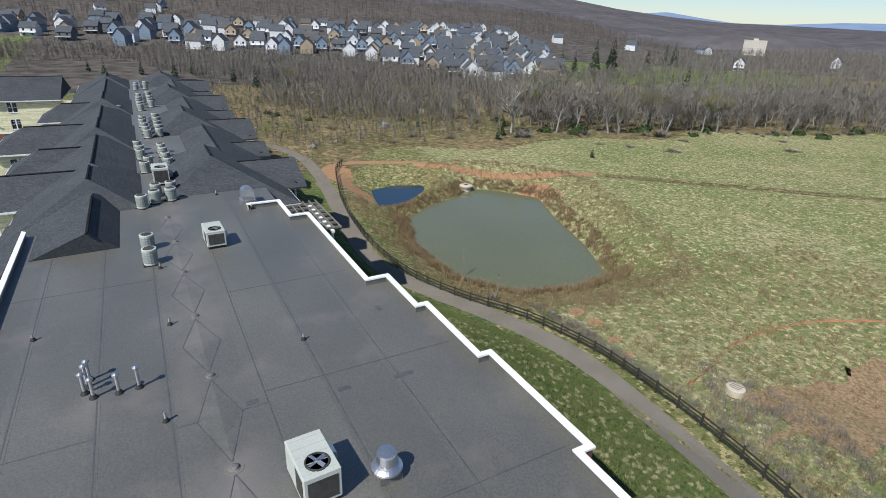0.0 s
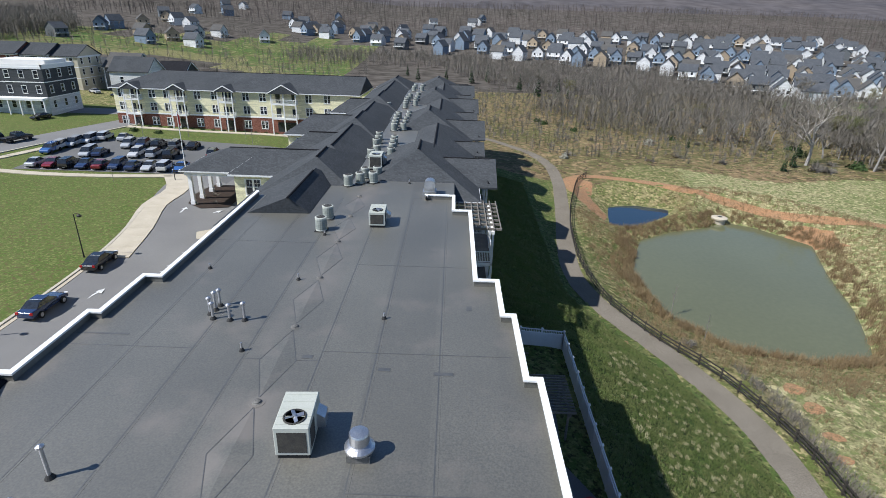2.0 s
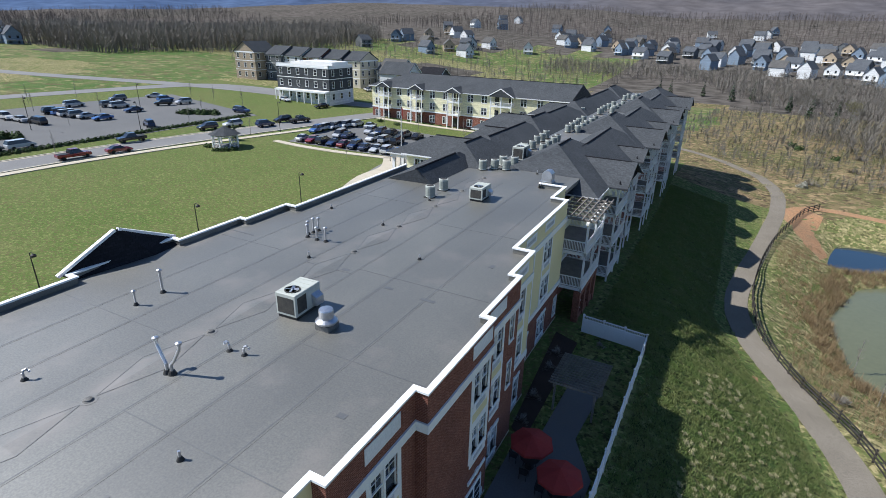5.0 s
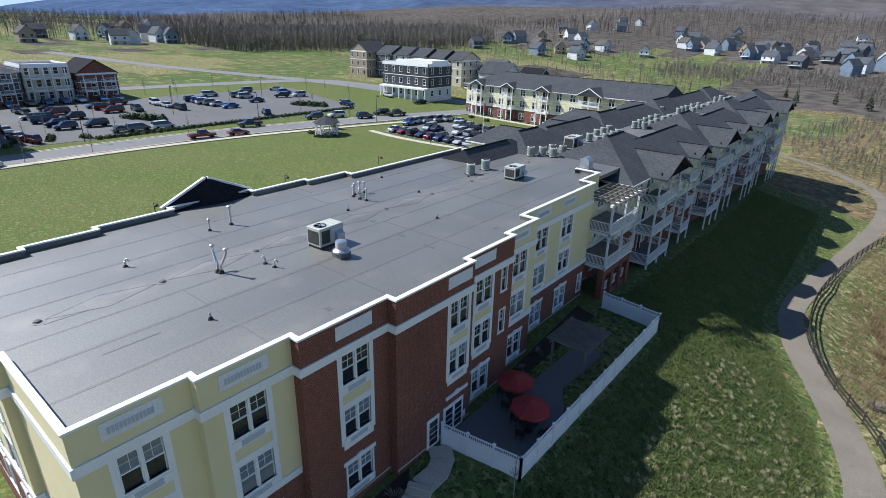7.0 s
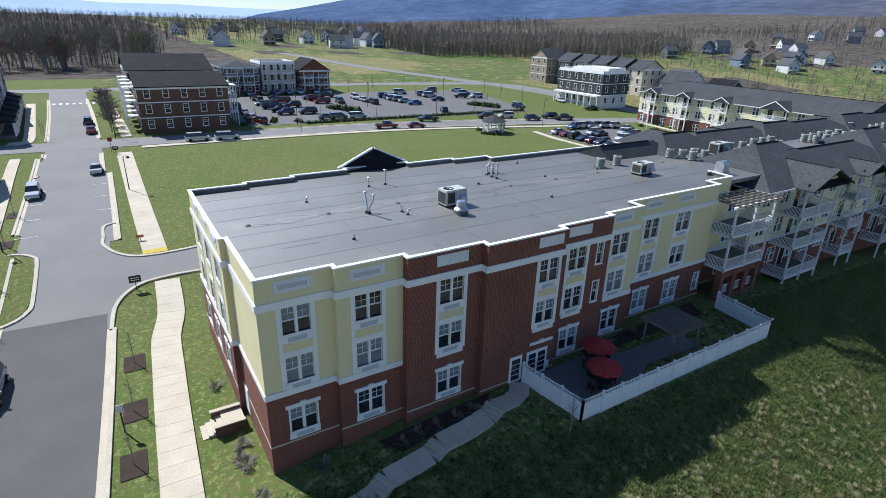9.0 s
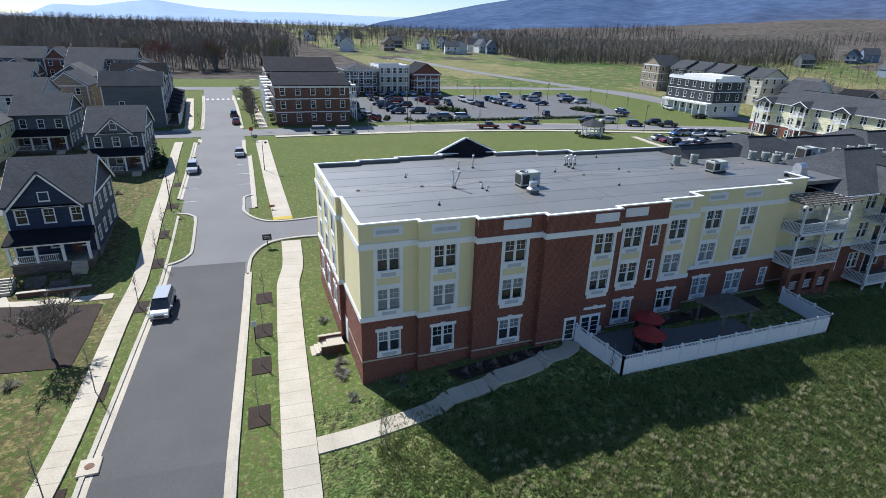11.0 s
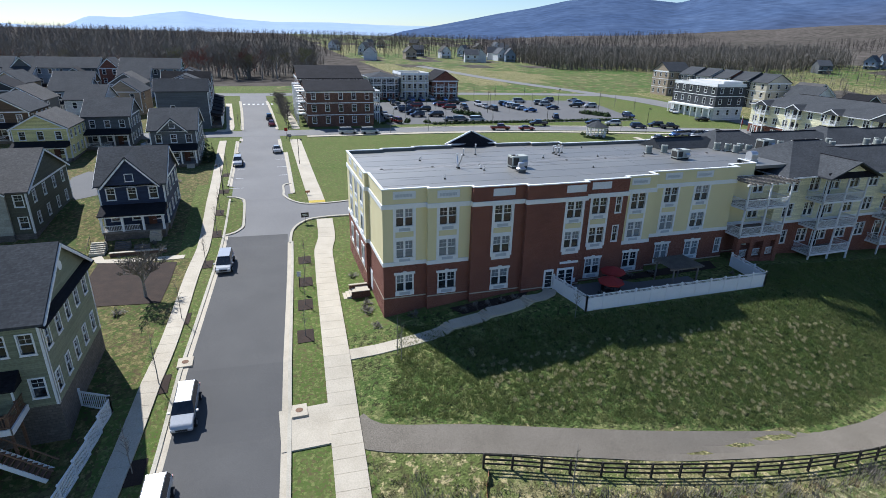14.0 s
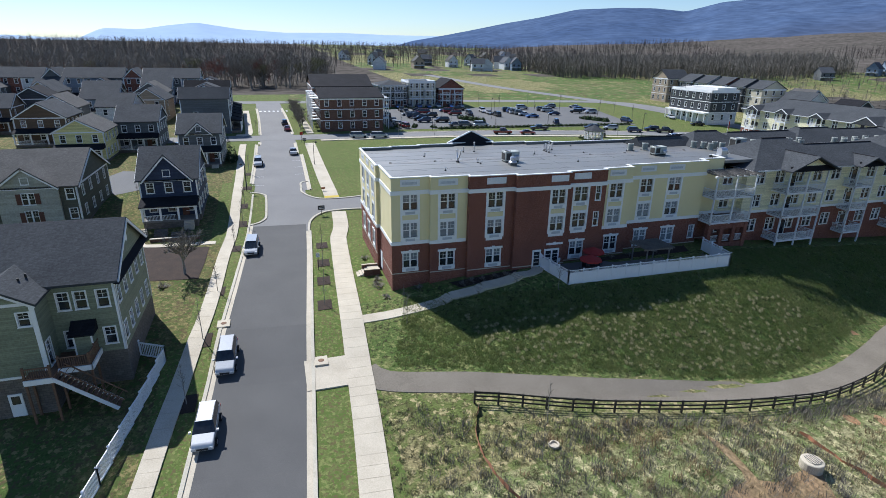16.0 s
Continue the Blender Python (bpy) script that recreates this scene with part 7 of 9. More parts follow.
# ---- town buildings ----
def town_block(name, label, at, turn, w, d, eave, wall, roof_mat, rise, low=None, cols=5, floors=3, along="x", balconies=False, flat=False, bars=1):
    """A three-storey town building; its front looks along local -y, at is its front left corner."""
    x, y = at
    t = thing(name, label, "building", (x, y, gz(x, y)), turn)
    c = [(0, 0), (w, 0), (w, d), (0, d)]
    storey = eave / floors
    for k, (p, q) in enumerate(zip(c, c[1:] + c[:1])):
        length = math.dist(p, q)
        n = cols if k % 2 == 0 else max(2, round(cols * d / w))
        holes = [(length * (j + 0.5) / n - 0.55, storey * f + 1.0, 1.1, 1.7) for j in range(n) for f in range(floors)]
        if low:
            wall_part("wall", t, p, q, -3, storey, [h for h in holes if h[1] < storey], low, leaves=1, bars=bars)
            wall_part("wall", t, p, q, storey, eave, [h for h in holes if h[1] > storey], wall, leaves=1, bars=bars)
        else:
            wall_part("wall", t, p, q, -3, eave, holes, wall, leaves=1, bars=bars)
        bm = bmesh.new()
        strip(bm, p, q, eave - 0.5, eave, 0.12)
        for f in range(1, floors):
            strip(bm, p, q, storey * f - 0.1, storey * f + 0.12, 0.05)
        part("cornice", bm, M["white"], t)
    if flat:
        part("roof", boxed(0.3, 0.3, eave - 0.4, w - 0.3, d - 0.3, eave - 0.2), M["concrete"], t)
        for p, q in zip(c, c[1:] + c[:1]):
            bm = bmesh.new()
            strip(bm, p, q, eave, eave + 0.5, 0.0, 0.25)
            part("parapet", bm, M["white"], t)
    elif along == "hip":
        roof_part(-0.4, -0.4, w + 0.4, d + 0.4, eave, (min(w, d) / 2, d / 2, w - min(w, d) / 2, d / 2) if w > d else (w / 2, w / 2, w / 2, d - w / 2), rise, t, roof_mat)
    else:
        bm = bmesh.new()
        gable_roof(bm, 0, 0, w, d, eave, rise, along)
        part("roof", bm, M[roof_mat], t)
        bm = bmesh.new()
        if along == "x":
            gable_wall(bm, (w, 0), (w, d), eave, rise)
            gable_wall(bm, (0, d), (0, 0), eave, rise)
        else:
            gable_wall(bm, (0, 0), (w, 0), eave, rise)
            gable_wall(bm, (w, d), (0, d), eave, rise)
        part("gable", bm, M[wall], t)
    if balconies:
        for u0 in np.arange(1.0, w - 3.0, 5.0):
            for f in range(1, floors):
                z = storey * f
                part("deck", boxed(u0, -1.8, z - 0.2, u0 + 3.4, 0, z), M["white"], t)
                bm = bmesh.new()
                railing(bm, (u0, -1.75), (u0 + 3.4, -1.75), z, 1.0, 0.25)
                part("railing", bm, M["white"], t)
            for u in (u0, u0 + 3.2):
                part("post", boxed(u, -1.8, -2, u + 0.2, -1.6, eave - 0.6), M["white"], t)
    return t


# turn 90: the front looks towards +x, its left corner is the southern one
town_block("brick_condominium", "red brick three-storey condominium with a dark roof and white porches", (-94.5, -2.6), 90, 18.4, 20.0, 9.6, "brown_brick", "shingle_black", 2.2, cols=5, along="x")
town_block("brick_condominium", "dark-roofed rear condominium block with white porches", (-116.5, -3.0), 90, 19.5, 24.0, 10.6, "brown_brick", "shingle_black", 3.2, cols=5, along="x")
porch_row = thing("porch_tower", "stacked white timber porches on the brick condominium", "porch")
for y, out in ((-2.8, -1), (16.0, 1)):
    for k, x in enumerate((-97.5, -103.5, -109.5, -115.5)):
        g0 = gz(x, y)
        for z in (3.2, 6.4, 9.3):
            part("deck", boxed(x - 3.4, min(y, y + out * 2.2), g0 + z - 0.25, x, max(y, y + out * 2.2), g0 + z), M["white"], porch_row)
        for xx in (x - 3.3, x - 0.15):
            part("post", boxed(xx, y + out * 2.1 - 0.1, g0 - 1, xx + 0.2, y + out * 2.1 + 0.1, g0 + 9.3), M["white"], porch_row)
        for z in (3.2, 6.4):
            bm = bmesh.new()
            railing(bm, (x - 3.4, y + out * 2.1), (x, y + out * 2.1), g0 + z, 1.0, 0.3)
            part("railing", bm, M["white"], porch_row)
town_block("shop_building", "grey and brick three-storey building over shops", (-147, 24.5), 90, 11.5, 14, 8.2, "slate_siding", "shingle", 1.6, low="brick", cols=5, along="hip", balconies=True, bars=0)
town_block("shop_building", "cream three-storey building with white balconies over shops", (-146.5, 36.5), 90, 11.0, 14, 9.4, "beige_render", "shingle", 1.0, cols=5, flat=True, balconies=True, bars=0)
town_block("shop_building", "dark brick gabled building with a white porch", (-146.5, 48.8), 90, 10.5, 14, 7.0, "brick", "shingle_black", 3.4, cols=4, along="y", balconies=True, bars=0)
grey = town_block("townhouse_block", "slate grey three-storey townhouse with a white roof terrace", (-109.5, 130.6), 0, 21.0, 12.0, 10.6, "dark_siding", "shingle", 1.5, low="white_siding", cols=6, flat=True, bars=0)
part("terrace", boxed(7, 3, 10.6, 20, 11, 11.9), M["white"], grey, "white roof terrace box")
part("terrace", boxed(1.5, 5, 10.6, 6.5, 11, 11.4), M["white"], grey)
part("canopy", boxed(0.2, -1.8, 3.0, 20.8, 0, 3.5), M["white"], grey, "white shopfront canopy")
for u in np.arange(0.4, 21, 2.9):
    part("post", boxed(u, -1.75, -1, u + 0.25, -1.5, 3.0), M["white"], grey)
town_block("townhouse_block", "tan three-storey end townhouse with a gable roof", (-161, 161), 0, 11.0, 12.0, 10.5, "tan_siding", "shingle", 3.6, cols=3, along="y", bars=0)
for k in range(5):
    town_block("townhouse_block", "three-storey row house in grey and brick", (-149 + k * 8.5, 166 + k * 1.5), 0, 8.0, 12.0, 9.8, ("slate_siding", "white_siding", "brick", "dark_siding", "beige_render")[k], "shingle", 3.0, cols=2, along="x", bars=0)
for k, (x, y) in enumerate(((-98, 178), (-84, 174), (-90, 194), (-110, 196))):
    wall, roof, label = OTHER[(k * 5 + 1) % 6]
    house((x, y), (k * 90) % 180, 10, 12, 7.6, 3.8, wall, roof, label, "y" if k % 2 else "x", porch=k % 2 > 0, bars=0, group="village houses", plain=True)
tower = thing("hotel_tower", "distant white six-storey slab building", "building", (757, 490, gz(757, 490) + 1.5), -57)
part("wall", boxed(-14, -6, -3, 14, 6, 17.5), M["beige_render"], tower)
part("roof", boxed(-14.3, -6.3, 17.5, 14.3, 6.3, 18.0), M["concrete"], tower)
part("lift_house", boxed(-3, -3, 18.0, 3, 3, 20.2), M["beige_render"], tower)
for f in range(6):
    for k in range(8):
        part("window", boxed(-13.2 + k * 3.4, -6.12, 1.2 + f * 2.8, -11.0 + k * 3.4, -6.0, 2.7 + f * 2.8), M["louvre_gap"], tower, "grey window")

# ---- vehicles ----
def car(style, shade, plain=False):
    """A car that stands along local x, its front at +x."""
    label = {"sedan": shade + " four-door saloon car parked on the asphalt", "suv": shade + " sport utility vehicle parked on the asphalt", "truck": shade + " pickup truck with an open bed", "van": shade + " minivan parked at the kerb"}[style]
    c = thing("car" if style != "truck" else "pickup_truck", label, "car" if style != "truck" else "truck", (0, 0, -80), 0, "parked cars")
    l, w, h, belt = {"sedan": (4.7, 1.82, 1.45, 0.92), "suv": (4.7, 1.9, 1.74, 1.05), "truck": (5.7, 1.98, 1.85, 1.12), "van": (5.0, 1.95, 1.75, 1.02)}[style]
    f, r = l / 2, -l / 2
    lower = {"sedan": [(r, 0.35), (r, 0.85), (r + 0.15, 0.98), (r + 0.85, 1.0), (f - 1.45, 0.98), (f - 0.3, 0.8), (f, 0.62), (f, 0.33)],
             "suv": [(r, 0.4), (r, 1.05), (r + 0.1, 1.12), (f - 1.25, 1.12), (f - 0.2, 0.95), (f, 0.75), (f, 0.38)],
             "truck": [(r, 0.5), (r, 1.1), (r + 2.0, 1.1), (f - 1.5, 1.18), (f - 0.15, 1.05), (f, 0.85), (f, 0.45)],
             "van": [(r, 0.35), (r, 1.02), (r + 0.1, 1.08), (f - 1.0, 1.05), (f - 0.2, 0.85), (f, 0.68), (f, 0.33)]}[style]
    upper = {"sedan": [(r + 0.65, 0.97), (r + 1.3, h - 0.04), (r + 1.9, h), (f - 2.2, h), (f - 1.35, 0.96)],
             "suv": [(r + 0.06, 1.1), (r + 0.35, h - 0.06), (r + 0.7, h), (f - 2.0, h), (f - 1.15, 1.1)],
             "truck": [(r + 2.05, 1.1), (r + 2.2, h - 0.04), (r + 2.5, h), (f - 2.1, h), (f - 1.4, 1.15)],
             "van": [(r + 0.06, 1.06), (r + 0.3, h - 0.05), (r + 0.7, h), (f - 1.8, h), (f - 0.75, 1.03)]}[style]

    def slab(profile, half, inset):
        bm = bmesh.new()
        z1 = max(z for _, z in profile)
        z0 = min(z for _, z in profile)
        rings = []
        for s in (-1, 1):
            rings.append([bm.verts.new((x, s * (half - inset * (z - z0) / max(0.01, z1 - z0)) * (1 - 0.13 * abs(x / f) ** 4), z)) for x, z in profile])
        bm.faces.new(rings[0][::-1])
        bm.faces.new(rings[1])
        n = len(profile)
        for k in range(n):
            bm.faces.new((rings[0][k], rings[0][(k + 1) % n], rings[1][(k + 1) % n], rings[1][k]))
        bmesh.ops.recalc_face_normals(bm, faces=bm.faces)
        return bm

    part("body", bevelled(slab(lower, w / 2, 0.06), 0.11, 3), PAINT[shade], c, smooth=False)
    part("glasshouse", bevelled(slab(upper, w / 2 - 0.08, 0.2), 0.03, 1), M["glass"], c, "dark car glass")
    xs = [x for x, _ in upper]
    part("roof_panel", bevelled(boxed(upper[2][0] - 0.25, -w / 2 + 0.3, h - 0.03, upper[3][0] + 0.1, w / 2 - 0.3, h + 0.015), 0.012, 1), PAINT[shade], c)
    if plain:
        for s in (-1, 1):
            for x in (f - 0.9, r + 0.95):
                part("wheel", tubed([(x, s * (w / 2 - 0.2), 0.34), (x, s * (w / 2 + 0.01), 0.34)], 0.34, 10), M["tyre"], c)
        if style == "truck":
            part("bed_floor", boxed(r + 0.1, -w / 2 + 0.15, 1.1, r + 1.95, w / 2 - 0.15, 1.115), M["black"], c, "black truck bed")
        return c
    for s in (-1, 1):
        bm = bmesh.new()
        for x in ((upper[2][0] + upper[3][0]) / 2, upper[1][0] + 0.1):
            m = Matrix.Translation((x, s * (w / 2 - 0.16), belt)) @ Matrix.Rotation(s * 0.34, 4, "X")
            box(bm, -0.05, -0.02, 0, 0.05, 0.02, h - belt - 0.05, m)
        part("pillar", bm, PAINT[shade], c)
        part("headlight", boxed(f - 0.14, s * (w / 2 - 0.32) - 0.16, 0.62, f + 0.005, s * (w / 2 - 0.32) + 0.16, 0.76), M["lamp_clear"], c)
        part("tail_light", boxed(r - 0.01, s * (w / 2 - 0.25) - 0.13, 0.72, r + 0.1, s * (w / 2 - 0.25) + 0.13, 0.95), M["lamp_red"], c)
        part("mirror", boxed(upper[-1][0] - 0.35, s * (w / 2 + 0.08) - 0.09, belt, upper[-1][0] - 0.18, s * (w / 2 + 0.08) + 0.09, belt + 0.14), PAINT[shade], c)
        for x in (f - 0.9, r + 0.95):
            bm = bmesh.new()
            tube(bm, [(x, s * (w / 2 - 0.2), 0.34), (x, s * (w / 2 + 0.01), 0.34)], 0.34, 14)
            wheel = part("wheel", bm, M["tyre"], c, "black tyre")
            bm = bmesh.new()
            tube(bm, [(x, s * (w / 2 - 0.02), 0.34), (x, s * (w / 2 + 0.02), 0.34)], 0.2, 10)
            part("rim", bm, M["rim"], wheel)
    if style == "truck":
        part("bed_floor", boxed(r + 0.1, -w / 2 + 0.15, 1.1, r + 1.95, w / 2 - 0.15, 1.115), M["black"], c, "black truck bed")
        for s in (-1, 1):
            part("bed_side", boxed(r + 0.02, s * (w / 2 - 0.1) - 0.05, 1.08, r + 2.0, s * (w / 2 - 0.1) + 0.05, 1.3), PAINT[shade], c)
        part("tailgate", boxed(r, -w / 2 + 0.1, 1.08, r + 0.08, w / 2 - 0.1, 1.3), PAINT[shade], c)
    if style == "suv":
        for s in (-1, 1):
            part("roof_rail", boxed(upper[2][0], s * 0.62 - 0.02, h + 0.01, upper[3][0], s * 0.62 + 0.02, h + 0.06), M["black"], c)
    part("grille", boxed(f - 0.03, -0.42, 0.48, f + 0.012, 0.42, 0.66), M["black"], c)
    return c


CARS = {}


def park(style, shade, x, y, heading):
    """A car of that style and colour at a place; heading in degrees from +x."""
    z = gz(x, y) + 0.05
    e = 1.5
    ux, uy = math.cos(radians(heading)), math.sin(radians(heading))
    tilt = math.degrees(math.atan2(gz(x + e * ux, y + e * uy) - gz(x - e * ux, y - e * uy), 2 * e))
    m = pose(x, y, z, 0, 0, heading) @ pose(0, 0, 0, 0, -tilt, 0)
    key = style, shade, x < -40
    if key not in CARS:
        CARS[key] = car(*key)
        CARS[key].matrix_basis = m
        return CARS[key]
    return copy_thing(CARS[key], m)


pick = random.Random(9)
STYLES = ("sedan", "suv", "sedan", "suv", "van")
SHADES = ("white", "silver", "black", "grey", "dark blue", "silver", "white", "black", "dark red", "blue")


def some(x, y, heading):
    park(pick.choice(STYLES), pick.choice(SHADES), x, y, heading + pick.choice((0, 180)) + pick.uniform(-2, 2))


for style, shade, x, y, a in (("suv", "white", 30.4, -23.3, -3), ("suv", "silver", 21.2, -22.2, -3), ("van", "silver", -6.2, -20.4, -3), ("suv", "silver", -54.8, -19.95, 0), ("sedan", "white", -65.5, -12.0, 180), ("sedan", "dark red", -98.4, -12.2, 180), ("suv", "black", -108, -12.6, 180), ("van", "white", -83.6, 6.7, 88), ("van", "white", -82.9, 12.4, 88), ("truck", "dark red", -82.8, 50.0, 82), ("sedan", "dark red", -81.2, 57.6, 80), ("truck", "black", -87.6, 64.6, 260),
                             ("suv", "black", -86.4, 82.8, 257), ("suv", "white", -85.0, 89.0, 257), ("suv", "black", -80.6, 101.5, 257), ("suv", "dark blue", -79.7, 94.4, 77), ("truck", "black", -77.2, 104, 77), ("sedan", "black", -29.3, 52.0, 92), ("truck", "blue", -28.7, 21.0, 88), ("sedan", "dark blue", -28.6, 42.0, 88), ("sedan", "black", 6.5, -25 + 10.5, 0)):
    if (x, y) != (6.5, -14.5):
        park(style, shade, x, y, a)
for i, shade in enumerate(("silver", "dark red", "black", "dark blue", "dark red", "dark blue", "dark blue", "silver", "white", "blue")):
    park("suv" if i % 3 == 2 else "sedan", shade, -62.2 + i * 2.66, 88.4 + i * 0.25, 96 + (180 if i % 2 else 0))
for x, y in ((-66, 97.4), (-66.2, 100), (-65.5, 103.5), (-64.6, 107), (-63.2, 110), (-59.5, 110.6), (-58.6, 97), (-56.6, 97.4), (-55.4, 104.8), (-52.8, 105.2), (-50.2, 98.2), (-49.8, 105.8), (-47.2, 98.8), (-46.6, 106.4), (-43.4, 107), (-44.2, 99.2), (-37.0, 101.4)):
    some(x, y, 98)
for x, y, a in [(-127.7, 71.2, 85), (-124.9, 72.0, 85), (-122.2, 72.0, 85), (-119.5, 72.6, 85), (-116.8, 73.2, 85), (-112.5, 74.2, 85), (-128.3, 86, 85), (-125.4, 87, 85), (-136, 93.5, 85), (-117.3, 85.5, 85), (-134.4, 104, 40), (-121, 97, 60), (-126.7, 102, 85), (-119.5, 102.5, 85), (-134, 80, 85), (-98.6, 76.5, 160), (-98, 104.0, 10),
               (-132.7, 30.3, 0), (-128.6, 30.7, 0), (-122.8, 30.3, 90), (-120.2, 32.4, 90), (-117.2, 30.9, 90), (-111.6, 31.8, 90), (-107.4, 32.2, 90), (-128.9, 36.8, 90), (-132.1, 36.5, 90), (-117.8, 37.4, 90), (-125.9, 36.8, 90), (-107.0, 38.2, 90), (-130.4, 46.6, 90), (-127.6, 47.4, 90), (-121.8, 47.6, 90), (-121.1, 53, 0), (-132.6, 53, 90), (-142.0, 31.0, 0), (-142.6, 35.6, 0), (-142.6, 39.4, 0), (-142.2, 43.4, 0), (-142.2, 47.3, 0), (-141.6, 52.6, 0), (-141.2, 56.4, 0), (-127.4, 60.6, 0), (-122.6, 61.2, 0), (-117.6, 62.4, 0),
               (-141.8, 26.1, 0), (-119.5, 22.2, 180), (-110.4, 22.3, 180), (-103.0, 22.2, 200), (-98.4, 23.2, 200), (-98.1, 40.2, 90), (-97.6, 43.2, 90), (-97.0, 48.4, 90)]:
    some(x, y, a)
for x, y in ((-92, 165), (-78, 160), (-101, 168), (-104, 127.5), (-88, 126), (-76, 146), (-35, -60), (-98, -36), (-116, -42), (-75, -38.5)):
    some(x, y, pick.uniform(0, 180))

# ---- fences ----
FENCE = [(32.7, -1.2), (34.1, 2.8), (35.5, 7.0), (37.1, 12.7), (38.6, 20.8), (39.2, 28.4), (39.1, 34.2), (37.0, 43.2), (33.4, 50.2), (30.9, 57), (29.6, 64), (29.4, 73), (30.2, 82), (31.3, 90), (33.2, 99.6), (35.5, 108.4), (38.4, 118.2), (41.5, 123.5)]
rail_fence = thing("rail_fence", "black three-rail timber fence curving along the footpath", "fence")
posts = smooth_line(FENCE, 2.3)
post_mesh = finish(boxed(-0.07, -0.07, -0.4, 0.07, 0.07, 1.32), "fence_post", M["black_wood"])
for p in posts:
    ob = part("fence_post", post_mesh, None, rail_fence)
    ob.location = (p.x, p.y, gz(p.x, p.y))
for p, q in zip(posts, posts[1:]):
    za, zb = gz(p.x, p.y), gz(q.x, q.y)
    for h in (0.35, 0.75, 1.15):
        a, b = Vector((p.x, p.y, za + h)), Vector((q.x, q.y, zb + h))
        way = b - a
        m = Matrix.Translation(a) @ way.to_track_quat("X", "Z").to_matrix().to_4x4()
        bm = bmesh.new()
        box(bm, -0.03, 0.06, -0.075, way.length + 0.03, 0.1, 0.075, m)
        part("rail", bm, M["black_wood"], rail_fence)


def panel_fence(label, points, height, lattice=0.0, step=1.85, top=None, picket=False):
    """White vinyl fence: posts with caps and solid panels, or pickets."""
    f = thing("vinyl_fence", label, "fence")
    for a, b in zip(points, points[1:]):
        n = max(1, round(math.dist(a, b) / step))
        for k in range(n + 1):
            x, y = a[0] + (b[0] - a[0]) * k / n, a[1] + (b[1] - a[1]) * k / n
            z = gz(x, y)
            post = part("fence_post", boxed(x - 0.07, y - 0.07, z - 0.4, x + 0.07, y + 0.07, z + height + 0.05), M["vinyl"], f)
            bm = bmesh.new()
            hip_roof(bm, x - 0.1, y - 0.1, x + 0.1, y + 0.1, z + height + 0.07, (x - 0.01, y, x + 0.01, y), 0.1, 0.03)
            part("cap", bm, M["vinyl"], post)
            if k == n:
                continue
            x2, y2 = a[0] + (b[0] - a[0]) * (k + 1) / n, a[1] + (b[1] - a[1]) * (k + 1) / n
            low = min(z, gz(x2, y2))
            turn = math.atan2(y2 - y, x2 - x)
            m = Matrix.Translation((x, y, (z + gz(x2, y2)) / 2)) @ Matrix.Rotation(turn, 4, "Z")
            length = math.hypot(x2 - x, y2 - y)
            bm = bmesh.new()
            box(bm, 0.07, -0.04, height - lattice - 0.14, length - 0.07, 0.04, height - lattice, m)
            if picket:
                part("rail", boxed(0.07, -0.04, 0.04, length - 0.07, 0.04, 0.18), M["vinyl"], f).matrix_basis = m
            if lattice:
                box(bm, 0.07, -0.03, height - 0.07, length - 0.07, 0.03, height, m)
                for j in range(1, 12):
                    u = 0.07 + (length - 0.14) * j / 12
                    box(bm, u - 0.025, -0.012, height - lattice, u + 0.025, 0.012, height - 0.07, m)
            part("rail", bm, M["vinyl"], f)
            bm = bmesh.new()
            if picket:
                for j in range(14):
                    u = 0.1 + (length - 0.2) * j / 13
                    box(bm, u - 0.035, -0.015, 0.18, u + 0.035, 0.015, height + 0.02, m)
            else:
                box(bm, 0.07, -0.02, -0.25, length - 0.07, 0.02, height - lattice - 0.14, m)
            part("panel", bm, M["vinyl"], f)
    return f


panel_fence("white vinyl privacy fence with a lattice top round the patio", [(14.0, 14.3), (19.4, 15.1), (19.55, 38.1), (14.0, 38.7)], 1.7, 0.32)
panel_fence("white vinyl picket fence in the garden of the green house", [(18.4, -30.15), (19.7, -27.8), (33.8, -30.2), (48, -32.5)], 1.5, 0.0, 2.2, None, True)
mesh_fence = thing("silt_fence", "sagging orange plastic mesh barrier in the grass", "barrier")
line = smooth_line([(33.2, -1.0), (36.5, -2.4), (40, -2.6), (43.5, -1.6), (47, 1.5)], 0.6)
bm = bmesh.new()
rows = []
for k, p in enumerate(line):
    sag = 0.25 + 0.25 * (0.5 + 0.5 * math.sin(k * 1.7))
    z = gz(p.x, p.y)
    rows.append([bm.verts.new((p.x + 0.15 * math.sin(k * 2.1), p.y, z + sag * t)) for t in (0.02, 0.5, 1.0)])
for a, b in zip(rows, rows[1:]):
    for k in range(2):
        bm.faces.new((a[k], b[k], b[k + 1], a[k + 1]))
part("mesh", bm, M["orange"], mesh_fence)
line = smooth_line([(42.5, 25.3), (45.3, 25.9), (50, 27.4), (54, 29), (58, 29.4), (62, 29.6), (69.4, 28.6), (75, 26.4), (84, 22)], 0.7)
bm = bmesh.new()
rows = []
for k, p in enumerate(line):
    z = gz(p.x, p.y)
    rows.append([bm.verts.new((p.x, p.y + 0.1 * math.sin(k * 2.1), z + (0.3 + 0.12 * math.sin(k)) * t)) for t in (0.02, 1.0)])
for a, b in zip(rows, rows[1:]):
    bm.faces.new((a[0], b[0], b[1], a[1]))
part("mesh", bm, M["orange"], thing("silt_fence", "faded orange mesh line along the meadow", "barrier"))

